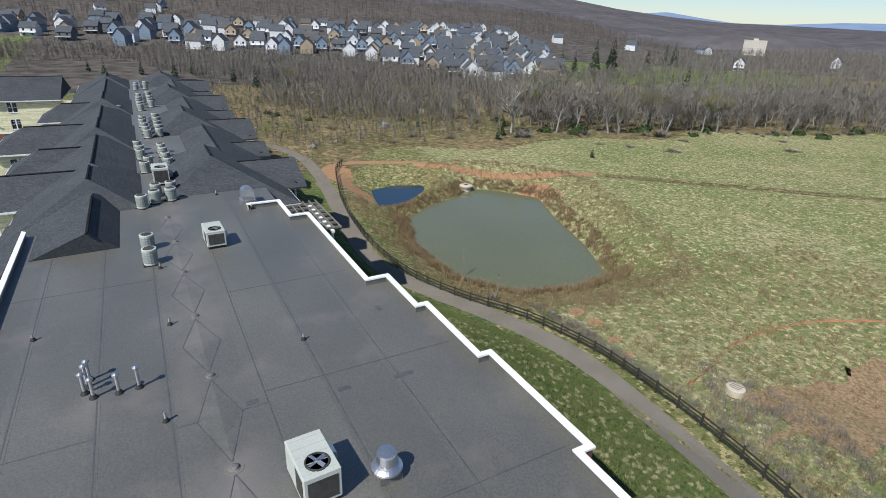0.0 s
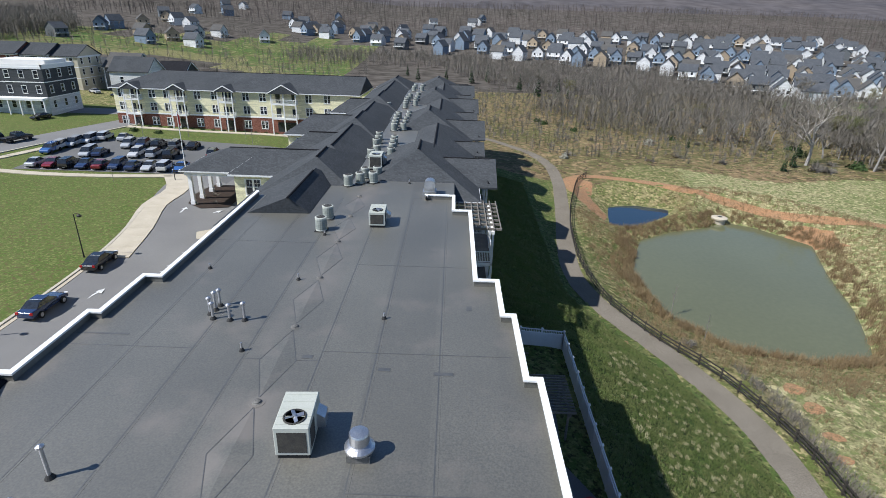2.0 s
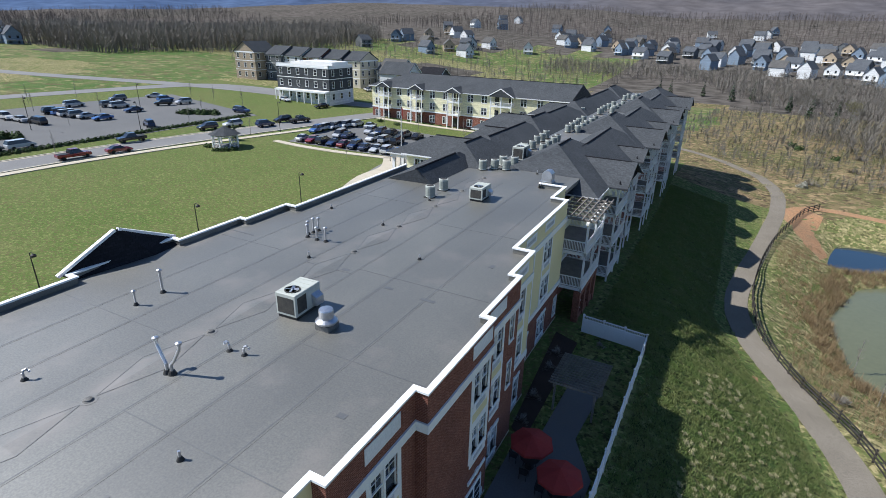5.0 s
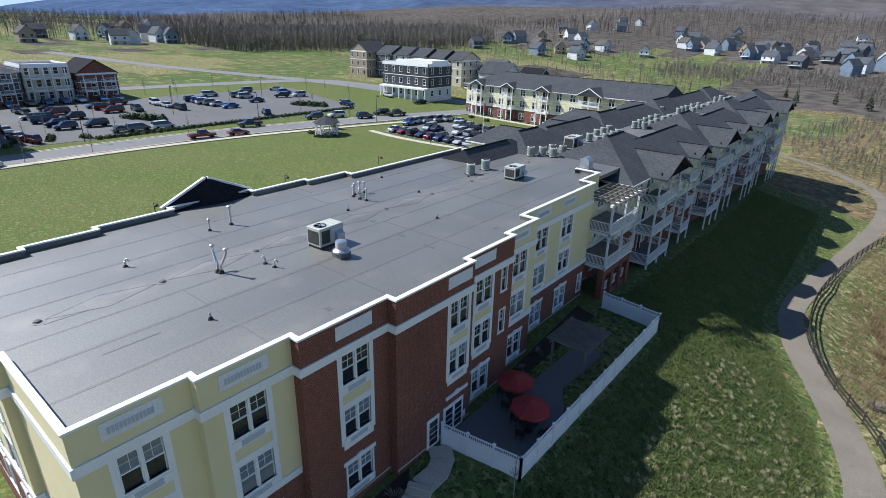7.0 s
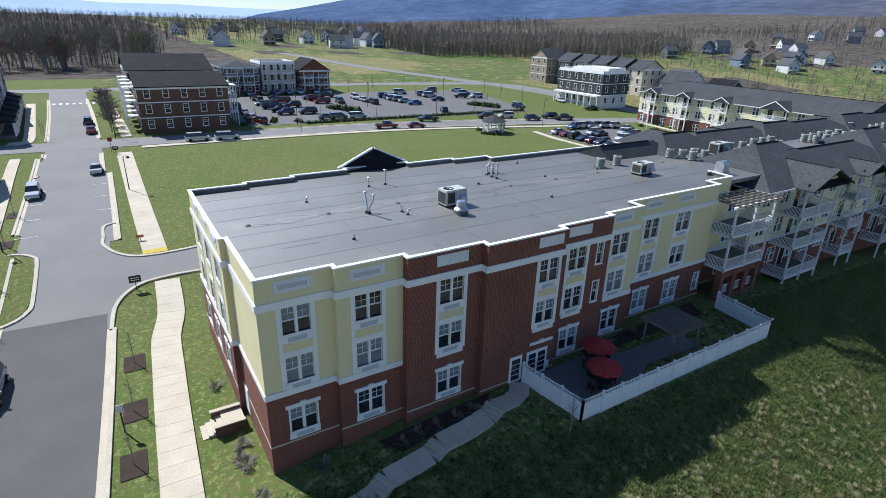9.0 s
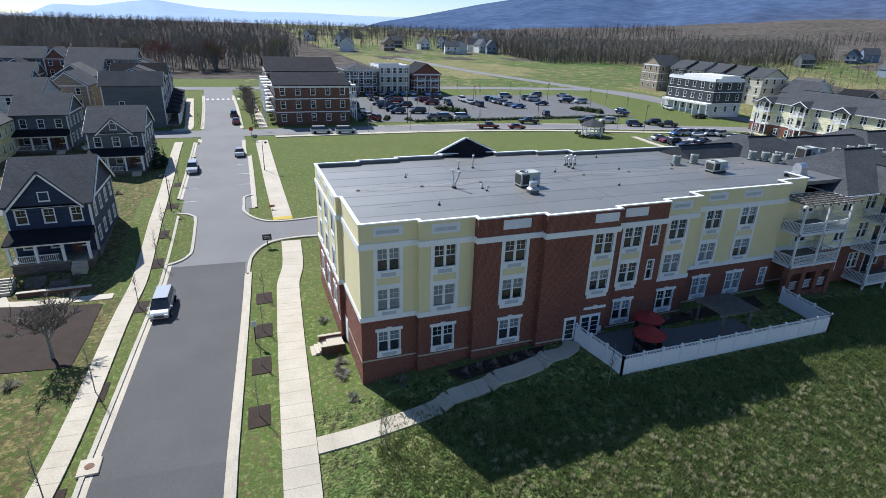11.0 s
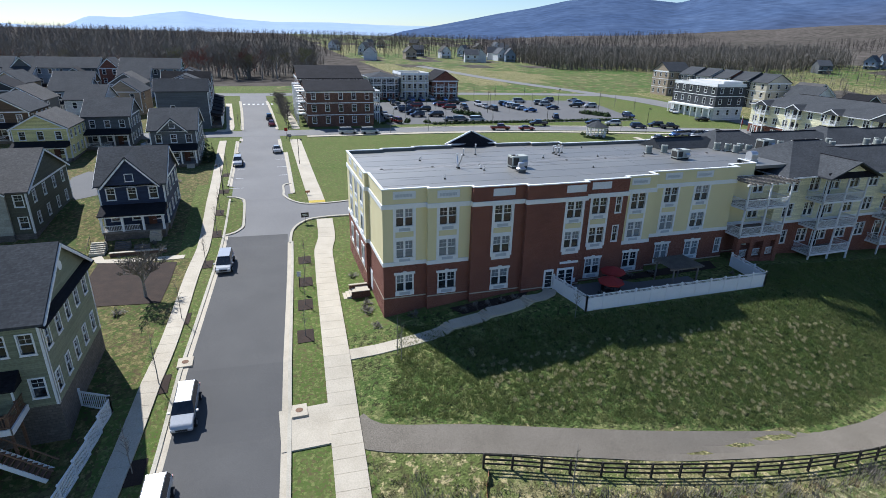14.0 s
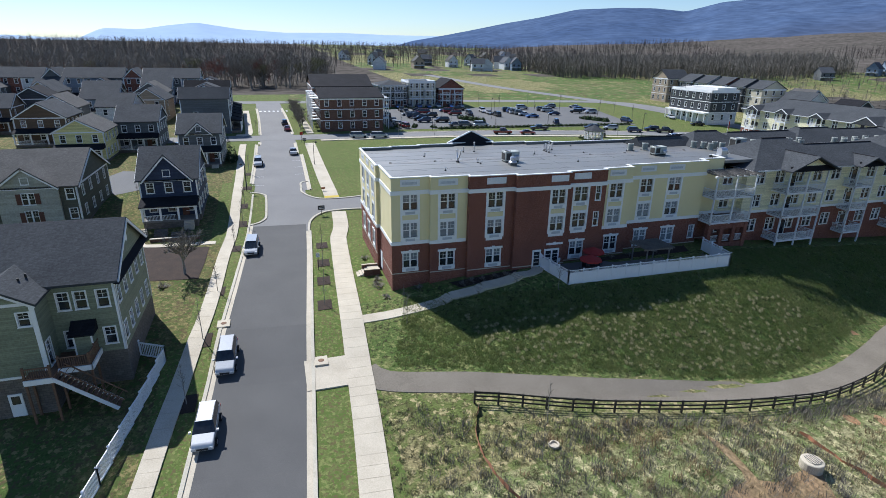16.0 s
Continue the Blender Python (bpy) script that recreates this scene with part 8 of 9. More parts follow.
# ---- patio ----
structure(area("patio", [(13.8, 15.4), (18.9, 16.0), (19.0, 21.5), (17.2, 24.6), (17.6, 31.0), (15.2, 31.4), (15.0, 24.0), (13.7, 22.6)], 0.06, M["dark_asphalt"], 1.2), "concrete patio inside the white fence", "patio")
structure(area("garden_bed", [(13.0, 23.6), (14.2, 22.6), (14.2, 36.5), (12.0, 37.4)], 0.08, M["mulch"], 1.2), "dark mulch bed along the brick wall", "mulch bed")
structure(area("garden_bed", [(13.4, 2.5), (15.0, 3.5), (14.6, 10.5), (13.7, 11.5)], 0.06, M["mulch"], 1.2), "dark mulch bed along the brick wall", "mulch bed")


def parasol(x, y):
    z = gz(x, y) + 0.06
    u = thing("parasol", "closed-weave red canvas parasol over a patio table", "parasol", (x, y, z))
    part("pole", tubed([(0, 0, 0), (0, 0, 2.45)], 0.025, 8), M["black"], u)
    bm = bmesh.new()
    n = 8
    top = bm.verts.new((0, 0, 2.5))
    ring = [bm.verts.new((1.35 * math.cos(k * 2 * math.pi / n), 1.35 * math.sin(k * 2 * math.pi / n), 1.95)) for k in range(n)]
    drop = [bm.verts.new((1.37 * math.cos(k * 2 * math.pi / n), 1.37 * math.sin(k * 2 * math.pi / n), 1.8)) for k in range(n)]
    for k in range(n):
        bm.faces.new((top, ring[k], ring[(k + 1) % n]))
        bm.faces.new((ring[k], drop[k], drop[(k + 1) % n], ring[(k + 1) % n]))
    part("canopy", bm, M["red_cloth"], u, "red canopy")
    bm = bmesh.new()
    lathe(bm, [(0.3, 0), (0.3, 0.05), (0.05, 0.1)], 12)
    part("base", bm, M["black"], u)
    t = thing("patio_table", "round dark metal patio table", "table", (x, y, z))
    bm = bmesh.new()
    lathe(bm, [(0.6, 0.7), (0.62, 0.72), (0.6, 0.74)], 18)
    part("tabletop", bm, M["black"], t)
    for k in range(4):
        a = k * math.pi / 2 + 0.4
        part("leg", tubed([(0.4 * math.cos(a), 0.4 * math.sin(a), 0), (0.3 * math.cos(a), 0.3 * math.sin(a), 0.7)], 0.02, 6), M["black"], t)
    for k in range(4):
        a = k * math.pi / 2
        c = thing("patio_chair", "dark metal patio chair beside a round table", "chair", (x + 1.05 * math.cos(a), y + 1.05 * math.sin(a), z), math.degrees(a) + 90, "patio chairs")
        part("seat", boxed(-0.24, -0.24, 0.42, 0.24, 0.24, 0.46), M["black"], c)
        part("backrest", boxed(-0.24, -0.26, 0.46, 0.24, -0.22, 0.9), M["black"], c)
        for sx in (-0.22, 0.22):
            for sy in (-0.22, 0.22):
                part("leg", boxed(sx - 0.015, sy - 0.015, 0, sx + 0.015, sy + 0.015, 0.42), M["black"], c)


parasol(15.3, 20.8)
parasol(17.6, 19.0)
perg = thing("pergola", "weathered grey timber pergola over the patio", "pergola", (16.3, 28.5, gz(16.3, 28.5)))
for x in (-1.4, 1.4):
    for y in (-1.6, 1.6):
        part("post", boxed(x - 0.07, y - 0.07, -0.1, x + 0.07, y + 0.07, 2.5), M["grey_wood"], perg)
    part("beam", boxed(x - 0.06, -2.1, 2.3, x + 0.06, 2.1, 2.5), M["grey_wood"], perg)
for k in range(14):
    y = -2.0 + k * 0.308
    part("slat", boxed(-1.8, y - 0.03, 2.5, 1.8, y + 0.03, 2.65), M["grey_wood"], perg)
# doors on the garden front of the block
for x, y0, w in ((13.6, 13.3, 1.0), (13.6, 14.9, 1.9)):
    d = thing("garden_door", "white glazed garden door in the brick wall", "door", (x, y0, 2.05), 90)
    part("frame", boxed(-0.08, -0.06, 0, w + 0.08, 0.02, 2.4), M["white"], d)
    for k in range(1 if w < 1.2 else 2):
        u = 0.12 + k * w / 2
        part("pane", boxed(u, -0.075, 0.35, u + (w if w < 1.2 else w / 2) - 0.24, -0.06, 2.15), M["glass"], d)
    bm = bmesh.new()
    for j in range(1, 4):
        box(bm, 0.1, -0.085, 0.35 + j * 0.45 - 0.02, w - 0.1, -0.07, 0.35 + j * 0.45 + 0.02)
    part("muntin", bm, M["white"], d)
stair = thing("entrance_steps", "grey concrete entrance steps between dark low walls", "steps", (5.4, -4.7, 0))
for k in range(4):
    part("step", boxed(-0.8, -1.3 - 0.36 * (k + 1), -0.6, 0.8, -1.3 - 0.36 * k, 0.78 - 0.16 * (k + 1)), M["concrete"], stair)
part("landing", boxed(-0.8, -1.3, -0.6, 0.8, 0.15, 0.78), M["concrete"], stair)
for x in (-1.05, 0.8):
    cheek = part("cheek_wall", boxed(x, -1.9, -0.6, x + 0.25, 0.15, 0.95), M["brown_brick"], stair, "dark brick side wall")
    part("coping", boxed(x - 0.03, -1.95, 0.95, x + 0.28, 0.15, 1.02), M["concrete"], cheek)
door = thing("side_door", "white door in the brick end wall", "door", (4.95, -4.1, 0.8))
part("leaf", boxed(0, -0.06, 0, 1.0, 0.01, 2.1), M["white"], door)
part("frame", boxed(-0.12, -0.04, 0, 1.12, 0.005, 2.25), M["white_dirty"], door)


# ---- lamps, signs, flag, gazebo ----
def street_lamp(x, y, h=5.2, arm=0):
    u = thing("street_lamp", "black post-top street lamp", "street lamp", (x, y, gz(x, y)), arm, "street lamps")
    part("pole", tubed([(0, 0, -0.2), (0, 0, 0.6), (0, 0, h)], [0.1, 0.07, 0.05], 8), M["black"], u)
    part("arm", tubed([(0, 0, h), (0.35, 0, h + 0.15), (0.6, 0, h + 0.05)], 0.03, 6), M["black"], u)
    bm = bmesh.new()
    lathe(bm, [(0.26, h - 0.25), (0.24, h - 0.1), (0.1, h + 0.02), (0.04, h + 0.06)], 12, (0.6, 0, 0))
    part("shade", bm, M["black"], u)
    return u


for x, y, a in ((-32.2, 53.6, 0), (-32.6, 35.8, 0), (-36.5, 84.5, 0), (-33, 18, 0), (-93.5, 31, 180), (-92.2, 70, 180), (-72.6, 92, 0), (-118, 88, 0), (-112, 58, 0), (-53, -8.0, 90), (-92, -8, 90), (-34, -21.8, 270)):
    street_lamp(x, y, 5.2 if x > -60 else 7.0, a)
flag = thing("flagpole", "tall white flagpole on the lawn corner", "flagpole", (-36.8, 89.2, gz(-36.8, 89.2)))
part("pole", tubed([(0, 0, -0.2), (0, 0, 10.5)], [0.1, 0.05], 10), M["white"], flag)
bm = bmesh.new()
lathe(bm, [(0.02, 10.5), (0.09, 10.56), (0.09, 10.64), (0.02, 10.72)], 10)
part("finial", bm, M["metal"], flag)
bm = bmesh.new()
rows = [[bm.verts.new((0.06 + 0.05 * k, 0.08 * math.sin(k * 0.8), 10.2 - 1.7 * t - 0.05 * k)) for t in (0, 0.5, 1)] for k in range(8)]
for a, b in zip(rows, rows[1:]):
    for k in range(2):
        bm.faces.new((a[k], b[k], b[k + 1], a[k + 1]))
part("flag", bm, M["red_cloth"], flag, "furled red and white flag")
gaz = thing("gazebo", "white timber gazebo with a grey hipped roof", "gazebo", (-70.2, 73.6, gz(-70.2, 73.6)))
for k in range(8):
    a = k * math.pi / 4 + 0.39
    x, y = 2.6 * math.cos(a), 2.6 * math.sin(a)
    part("post", boxed(x - 0.1, y - 0.1, 0, x + 0.1, y + 0.1, 2.7), M["white"], gaz)
    b = a + math.pi / 4
    bm = bmesh.new()
    if k != 2:
        railing(bm, (x, y), (2.6 * math.cos(b), 2.6 * math.sin(b)), 0.2, 0.95, 0.22)
    strip(bm, (x, y), (2.6 * math.cos(b), 2.6 * math.sin(b)), 2.4, 2.7, 0.04)
    part("railing", bm, M["white"], gaz)
bm = bmesh.new()
lathe(bm, [(3.2, 2.68), (3.25, 2.74), (0.9, 3.9), (0.3, 4.2), (0.05, 4.3)], 8)
part("roof", bm, M["shingle"], gaz)
bm = bmesh.new()
lathe(bm, [(2.8, -0.3), (2.8, 0.2)], 8)
part("floor", bm, M["grey_wood"], gaz)


def post_sign(x, y, a, w, h, mat, label, z=1.6, bars=True):
    s = thing("sign", label, "sign", (x, y, gz(x, y)), a)
    part("post", boxed(-0.04, -0.04, -0.3, 0.04, 0.04, z + h * 0.5), M["black"], s)
    part("board", boxed(-w / 2, -0.07, z, w / 2, -0.04, z + h), mat, s)
    if bars:
        for k in range(2):
            part("text_bar", boxed(-w * 0.36, -0.076, z + h * (0.3 + 0.3 * k), w * 0.36, -0.07, z + h * (0.4 + 0.3 * k)), M["white"], s)


post_sign(-19.2, -9.6, 90, 1.1, 0.75, M["black"], "small black notice board with pale bars", 0.9)
post_sign(-79.5, -9.2, 90, 0.75, 0.75, M["lamp_red"], "red stop sign on a post", 2.0, False)
post_sign(-77, -8.6, 90, 0.9, 0.7, M["black"], "small black notice board at the corner", 0.9)
post_sign(-31.0, -8.2, 90, 0.8, 0.35, M["orange"], "low orange and white temporary sign", 0.5, False)
post_sign(2.7, -12.0, 80, 0.45, 0.6, M["marking"], "small parking sign on a thin post", 1.8, False)
for x, y in ((23.1, -13.6), (14.7, -22.9)):
    inlet = thing("storm_inlet", "square concrete storm drain inlet by the kerb", "drain", (x, y, gz(x, y)))
    part("lid", bevelled(boxed(-0.8, -0.65, 0.0, 0.8, 0.65, 0.2), 0.03, 1), M["concrete"], inlet)
    bm = bmesh.new()
    lathe(bm, [(0.3, 0.2), (0.3, 0.215), (0.05, 0.22)], 14)
    part("manhole", bm, M["wood"], inlet, "rusty round manhole cover")
riser = thing("pond_riser", "round concrete riser standing in the pond edge", "drain", (64.5, 103.0, POND_Z))
bm = bmesh.new()
lathe(bm, [(1.2, -0.8), (1.2, 0.9), (1.5, 0.92), (1.55, 1.25), (1.1, 1.4), (0.6, 1.42)], 20)
part("ring", bm, M["concrete"], riser)
part("hatch", boxed(-0.4, -0.4, 1.42, 0.4, 0.4, 1.46), M["black"], riser)
mh = thing("concrete_manhole", "round pale concrete manhole in the meadow", "manhole", (45.9, 22.6, gz(45.9, 22.6)))
bm = bmesh.new()
lathe(bm, [(0.85, -0.3), (0.85, 0.75), (0.8, 0.8), (0.55, 0.82), (0.54, 0.88), (0.05, 0.9)], 20)
part("ring", bm, M["concrete"], mh)
bm = bmesh.new()
for k in range(5):
    box(bm, -0.5, -0.42 + k * 0.2, 0.89, 0.5, -0.36 + k * 0.2, 0.92)
part("lid_rib", bm, M["scuff"], mh)
mh2 = thing("concrete_manhole", "low tan concrete pipe end in the grass", "manhole", (39.2, 3.2, gz(39.2, 3.2)))
bm = bmesh.new()
lathe(bm, [(0.45, -0.2), (0.45, 0.2), (0.3, 0.22), (0.28, 0.1)], 14)
part("ring", bm, M["concrete"], mh2)
for x, y in ((-4.5, -31.0), (-6, -33.5)):
    st = thing("garden_steps", "short flight of brown garden steps", "steps", (x - 10, y, gz(x - 10, y)))
    for k in range(4):
        part("step", boxed(0.35 * k, -0.9, -0.5, 0.35 * (k + 1), 0.9, 0.75 - 0.18 * k), M["stone"], st)


# ---- walk, steps and low wall before the navy house ----
front_steps = thing("garden_steps", "pale concrete garden steps with a dark handrail", "steps", (-15.6, -36.2, gz(-15.6, -36.2)), 0)
for k in range(6):
    part("step", boxed(0.34 * (5 - k), -0.9, -0.5, 0.34 * (6 - k), 0.9, 0.17 * (k + 1)), M["concrete"], front_steps)
for y in (-0.95, 0.95):
    bm = bmesh.new()
    tube(bm, [(0.0, y, 1.9), (2.1, y, 0.95)], 0.03, 6)
    for x, z in ((0.1, 1.85), (1.1, 1.4), (2.05, 0.97)):
        tube(bm, [(x, y, -0.3), (x, y, z)], 0.025, 6)
    part("handrail", bm, M["black"], front_steps, "dark metal handrail")
structure(ribbon("garden_walk", [(-13.2, -36.2), (-11.6, -35.4), (-11.0, -31), (-10.8, -25.6)], 0.6, -0.6, 0.07, M["concrete"], cross=1), "pale concrete garden walk to the pavement", "path")
low_wall = thing("garden_wall", "low brown brick garden wall beside the steps", "wall")
part("wall", boxed(-13.2, -34.6, gz(-13, -32) - 0.4, -12.9, -28.0, gz(-13, -32) + 0.45), M["brown_brick"], low_wall)
part("coping", boxed(-13.27, -34.65, gz(-13, -32) + 0.45, -12.83, -27.95, gz(-13, -32) + 0.53), M["concrete"], low_wall)
# ---- plants ----
def bare_tree(seed, height, spread, twigs=5, bark="bark", twig="twig", lean=0.0):
    """Meshes of a leafless tree: tapered trunk and limbs, and a crown of fine twigs."""
    rng = random.Random(seed)
    wood, fine = bmesh.new(), bmesh.new()

    def sprig(p, way, length, wide):
        side = way.orthogonal().normalized() * wide
        side.rotate(Matrix.Rotation(rng.uniform(0, 6.28), 3, way))
        tip = p + way * length + Vector((0, 0, length * 0.12))
        mid = p + way * length * 0.5 + Vector((rng.uniform(-1, 1), rng.uniform(-1, 1), 0.6)) * length * 0.07
        v = [fine.verts.new(c) for c in (p - side, p + side, mid + side * 0.7, mid - side * 0.7, tip)]
        fine.faces.new((v[0], v[1], v[2], v[3]))
        fine.faces.new((v[3], v[2], v[4]))

    def limb(p, way, length, r, depth):
        pts, rad, q, w = [p], [r], p.copy(), way.copy()
        n = 4 if depth < 2 else 3
        for k in range(n):
            w = (w + Vector((rng.uniform(-1, 1), rng.uniform(-1, 1), rng.uniform(-0.2, 0.7))) * 0.2).normalized()
            q = q + w * length / n
            pts.append(q.copy())
            rad.append(r * (1 - 0.75 * (k + 1) / n))
        if depth < 3:
            tube(wood, pts, rad, 6 if depth == 0 else 4 if depth == 1 else 3, False)
        if depth >= 2:
            for k in range(twigs):
                t = rng.uniform(0.15, 1.0)
                i = min(n - 1, int(t * n))
                base = pts[i].lerp(pts[i + 1], t * n - i)
                d = (w + Vector((rng.uniform(-1, 1), rng.uniform(-1, 1), rng.uniform(-0.3, 0.9))) * 0.9).normalized()
                sprig(base, d, length * rng.uniform(0.35, 0.75), 0.018 + 0.0016 * height)
        if depth == 3:
            sprig(pts[0], (pts[-1] - pts[0]).normalized(), length, 0.02 + 0.0016 * height)
            return
        kids = (7, 5, 4)[depth]
        for k in range(kids):
            t = rng.uniform(0.32 if depth == 0 else 0.25, 0.98)
            i = min(n - 1, int(t * n))
            base = pts[i].lerp(pts[i + 1], t * n - i)
            a = k * 2.4 + rng.uniform(-0.5, 0.5)
            d = (w * (0.75 if depth == 0 else 0.6) + Vector((math.cos(a), math.sin(a), rng.uniform(-0.1, 0.5))) * spread).normalized()
            limb(base, d, length * rng.uniform(0.45, 0.62), r * (1 - 0.7 * t) * 0.62 + 0.006, depth + 1)

    limb(Vector((0, 0, -0.3)), Vector((lean, 0, 1)).normalized(), height * 0.62, height * 0.018 + 0.03, 0)
    return finish(wood, "trunk", M[bark]), finish(fine, "crown", M[twig])


def whip(seed):
    """A young street tree: a thin stem with a few upright shoots."""
    rng = random.Random(seed)
    wood, fine = bmesh.new(), bmesh.new()
    tube(wood, [(0, 0, -0.2), (0.03, 0, 1.6), (0.0, 0.04, 3.2), (0.05, 0, 4.9)], [0.05, 0.04, 0.025, 0.008], 5, False)
    for k in range(26):
        z = rng.uniform(1.7, 4.3)
        a = rng.uniform(0, 6.28)
        l = rng.uniform(0.5, 1.3) * (1.25 - z / 6)
        d = Vector((math.cos(a) * 0.55, math.sin(a) * 0.55, 0.8)) * l
        p = Vector((0.02, 0.02, z))
        tube(fine, [p, p + d * 0.5 + Vector((0, 0, 0.03)), p + d], [0.014, 0.009, 0.003], 3, False)
        for j in range(2):
            b = rng.uniform(0, 6.28)
            tube(fine, [p + d * 0.5, p + d * 0.5 + Vector((math.cos(b) * 0.3, math.sin(b) * 0.3, 0.35)) * l], [0.008, 0.003], 3, False)
    return finish(wood, "trunk", M["bark"]), finish(fine, "crown", M["twig"])


def plant_tree(meshes, label, x, y, turn=0.0, size=1.0, group="", name="bare_tree", z=None):
    t = thing(name, label, "tree", (x, y, gz(x, y) if z is None else z), turn, group)
    t.scale = (size, size, size)
    part("trunk", meshes[0], None, t)
    part("crown", meshes[1], None, t)
    return t


BIG = [bare_tree(s, 15, 0.75) for s in (1, 2, 3, 4)]
RED = bare_tree(5, 14, 0.7, 5, "bark", "twig_red")
BUD = bare_tree(6, 13, 0.75, 6, "bark", "bud")
PALE = bare_tree(7, 19, 0.85, 4, "pale_bark", "twig")
SMALL = [whip(s) for s in (11, 12, 13)]
BUSHY = bare_tree(14, 8.0, 1.0, 9)

plant_tree(PALE, "tall pale-barked leafless sycamore beyond the pond", 104.5, 142, 20, 1.25)
plant_tree(BUSHY, "leafless spreading tree in a mulch bed by the pavement", 0.2, -28.4, 30, 1.0)
plant_tree(SMALL[1], "leafless young tree beside the garden walk", 19.3, -4.1, 60, 0.8)
for i, (x, y, s) in enumerate(((18.3, -4.2, 0.85), (-7.5, -22.8, 0.9), (6.3, -24.1, 0.9), (17.3, -24.7, 1.0), (26.3, -25.3, 0.9), (-17.5, -22.0, 0.9), (0.6, -11.3, 0.7), (6.3, -11.7, 0.7), (12.8, -12.2, 0.7), (-25.5, -21.9, 0.9), (-36, -21.8, 0.9), (-47, -21.7, 0.9), (19.9, 13.6, 0.8), (-6, -10.8, 0.7), (36.5, 4.0, 0.9), (40.5, 1.5, 0.7), (40.5, 64, 1.0), (41, 55, 0.8), (-84, 29, 1.1), (-83, 18, 1.1), (-90.3, 36, 1.1), (-88.6, 50, 1.0), (-75, 85, 1.0),
                               (-97, 22, 1.0), (-106, 28, 1.0), (-113, 40, 1.0), (-112, 66, 1.1), (-121, 79, 1.1), (-129, 66, 1.1), (-134, 70, 1.1), (-104, 96, 1.0), (-98, 87, 1.0), (-128, 112, 1.1), (-118, 112, 1.1), (-106, 112, 1.1), (-146, 66, 1.1), (-148, 76, 1.1), (-150, 90, 1.1), (-49, 117, 1.0), (-37, 119, 1.0), (-58, 115, 1.0), (-33, 112, 0.9), (-45, 81.5, 0.6), (-25, -30, 0.7), (-30, -39, 0.8), (-45, -36, 0.8), (-66, -38, 0.9), (-93, -20, 0.8), (-100, -21, 0.8))):
    plant_tree(SMALL[i % 3], "slim young leafless tree", x, y, i * 67 % 360, s, "young trees", "young_tree")
for k in range(7):
    plant_tree(BUSHY, "leafless street tree in a row by the condominium", -98 - k * 6, -8.4, k * 50, 0.85, "row of street trees")

grow = random.Random(21)


def belt(line, width, count, pool, label, group, lo=0.8, hi=1.25):
    for k in range(count):
        t = grow.uniform(0, len(line) - 1.001)
        i = int(t)
        x = line[i][0] + (line[i + 1][0] - line[i][0]) * (t - i)
        y = line[i][1] + (line[i + 1][1] - line[i][1]) * (t - i)
        way = Vector((line[i + 1][0] - line[i][0], line[i + 1][1] - line[i][1], 0)).normalized()
        off = width * grow.random() ** 1.3
        x, y = x - way.y * off, y + way.x * off
        plant_tree(grow.choice(pool), label, x, y, grow.uniform(0, 360), grow.uniform(lo, hi), group)


belt([(250, 84), (195, 108), (150, 124), (118, 136)], -34, 50, BIG + [BUD], "tall leafless tree in the wood edge beyond the meadow", "wood edge trees", 0.8, 1.15)
belt([(400, 60), (320, 72), (250, 84)], -40, 28, BIG + [BUD], "tall leafless tree in the wood edge beyond the meadow", "wood edge trees", 0.9, 1.25)
belt([(118, 140), (95, 170), (90, 215), (60, 260), (30, 300)], -30, 30, BIG + [BUD], "leafless tree in the scrubland", "scrub trees", 0.5, 0.95)
belt([(30, 300), (80, 290), (140, 275), (215, 262), (270, 240)], 18, 24, BIG + [BUD], "leafless tree before the far village", "scrub trees", 0.6, 1.0)
belt([(-225, -130), (-222, -60), (-226, -20), (-236, 20)], 24, 42, BIG + [RED, BUD], "tall leafless tree at the edge of the western wood", "western wood trees", 0.9, 1.3)


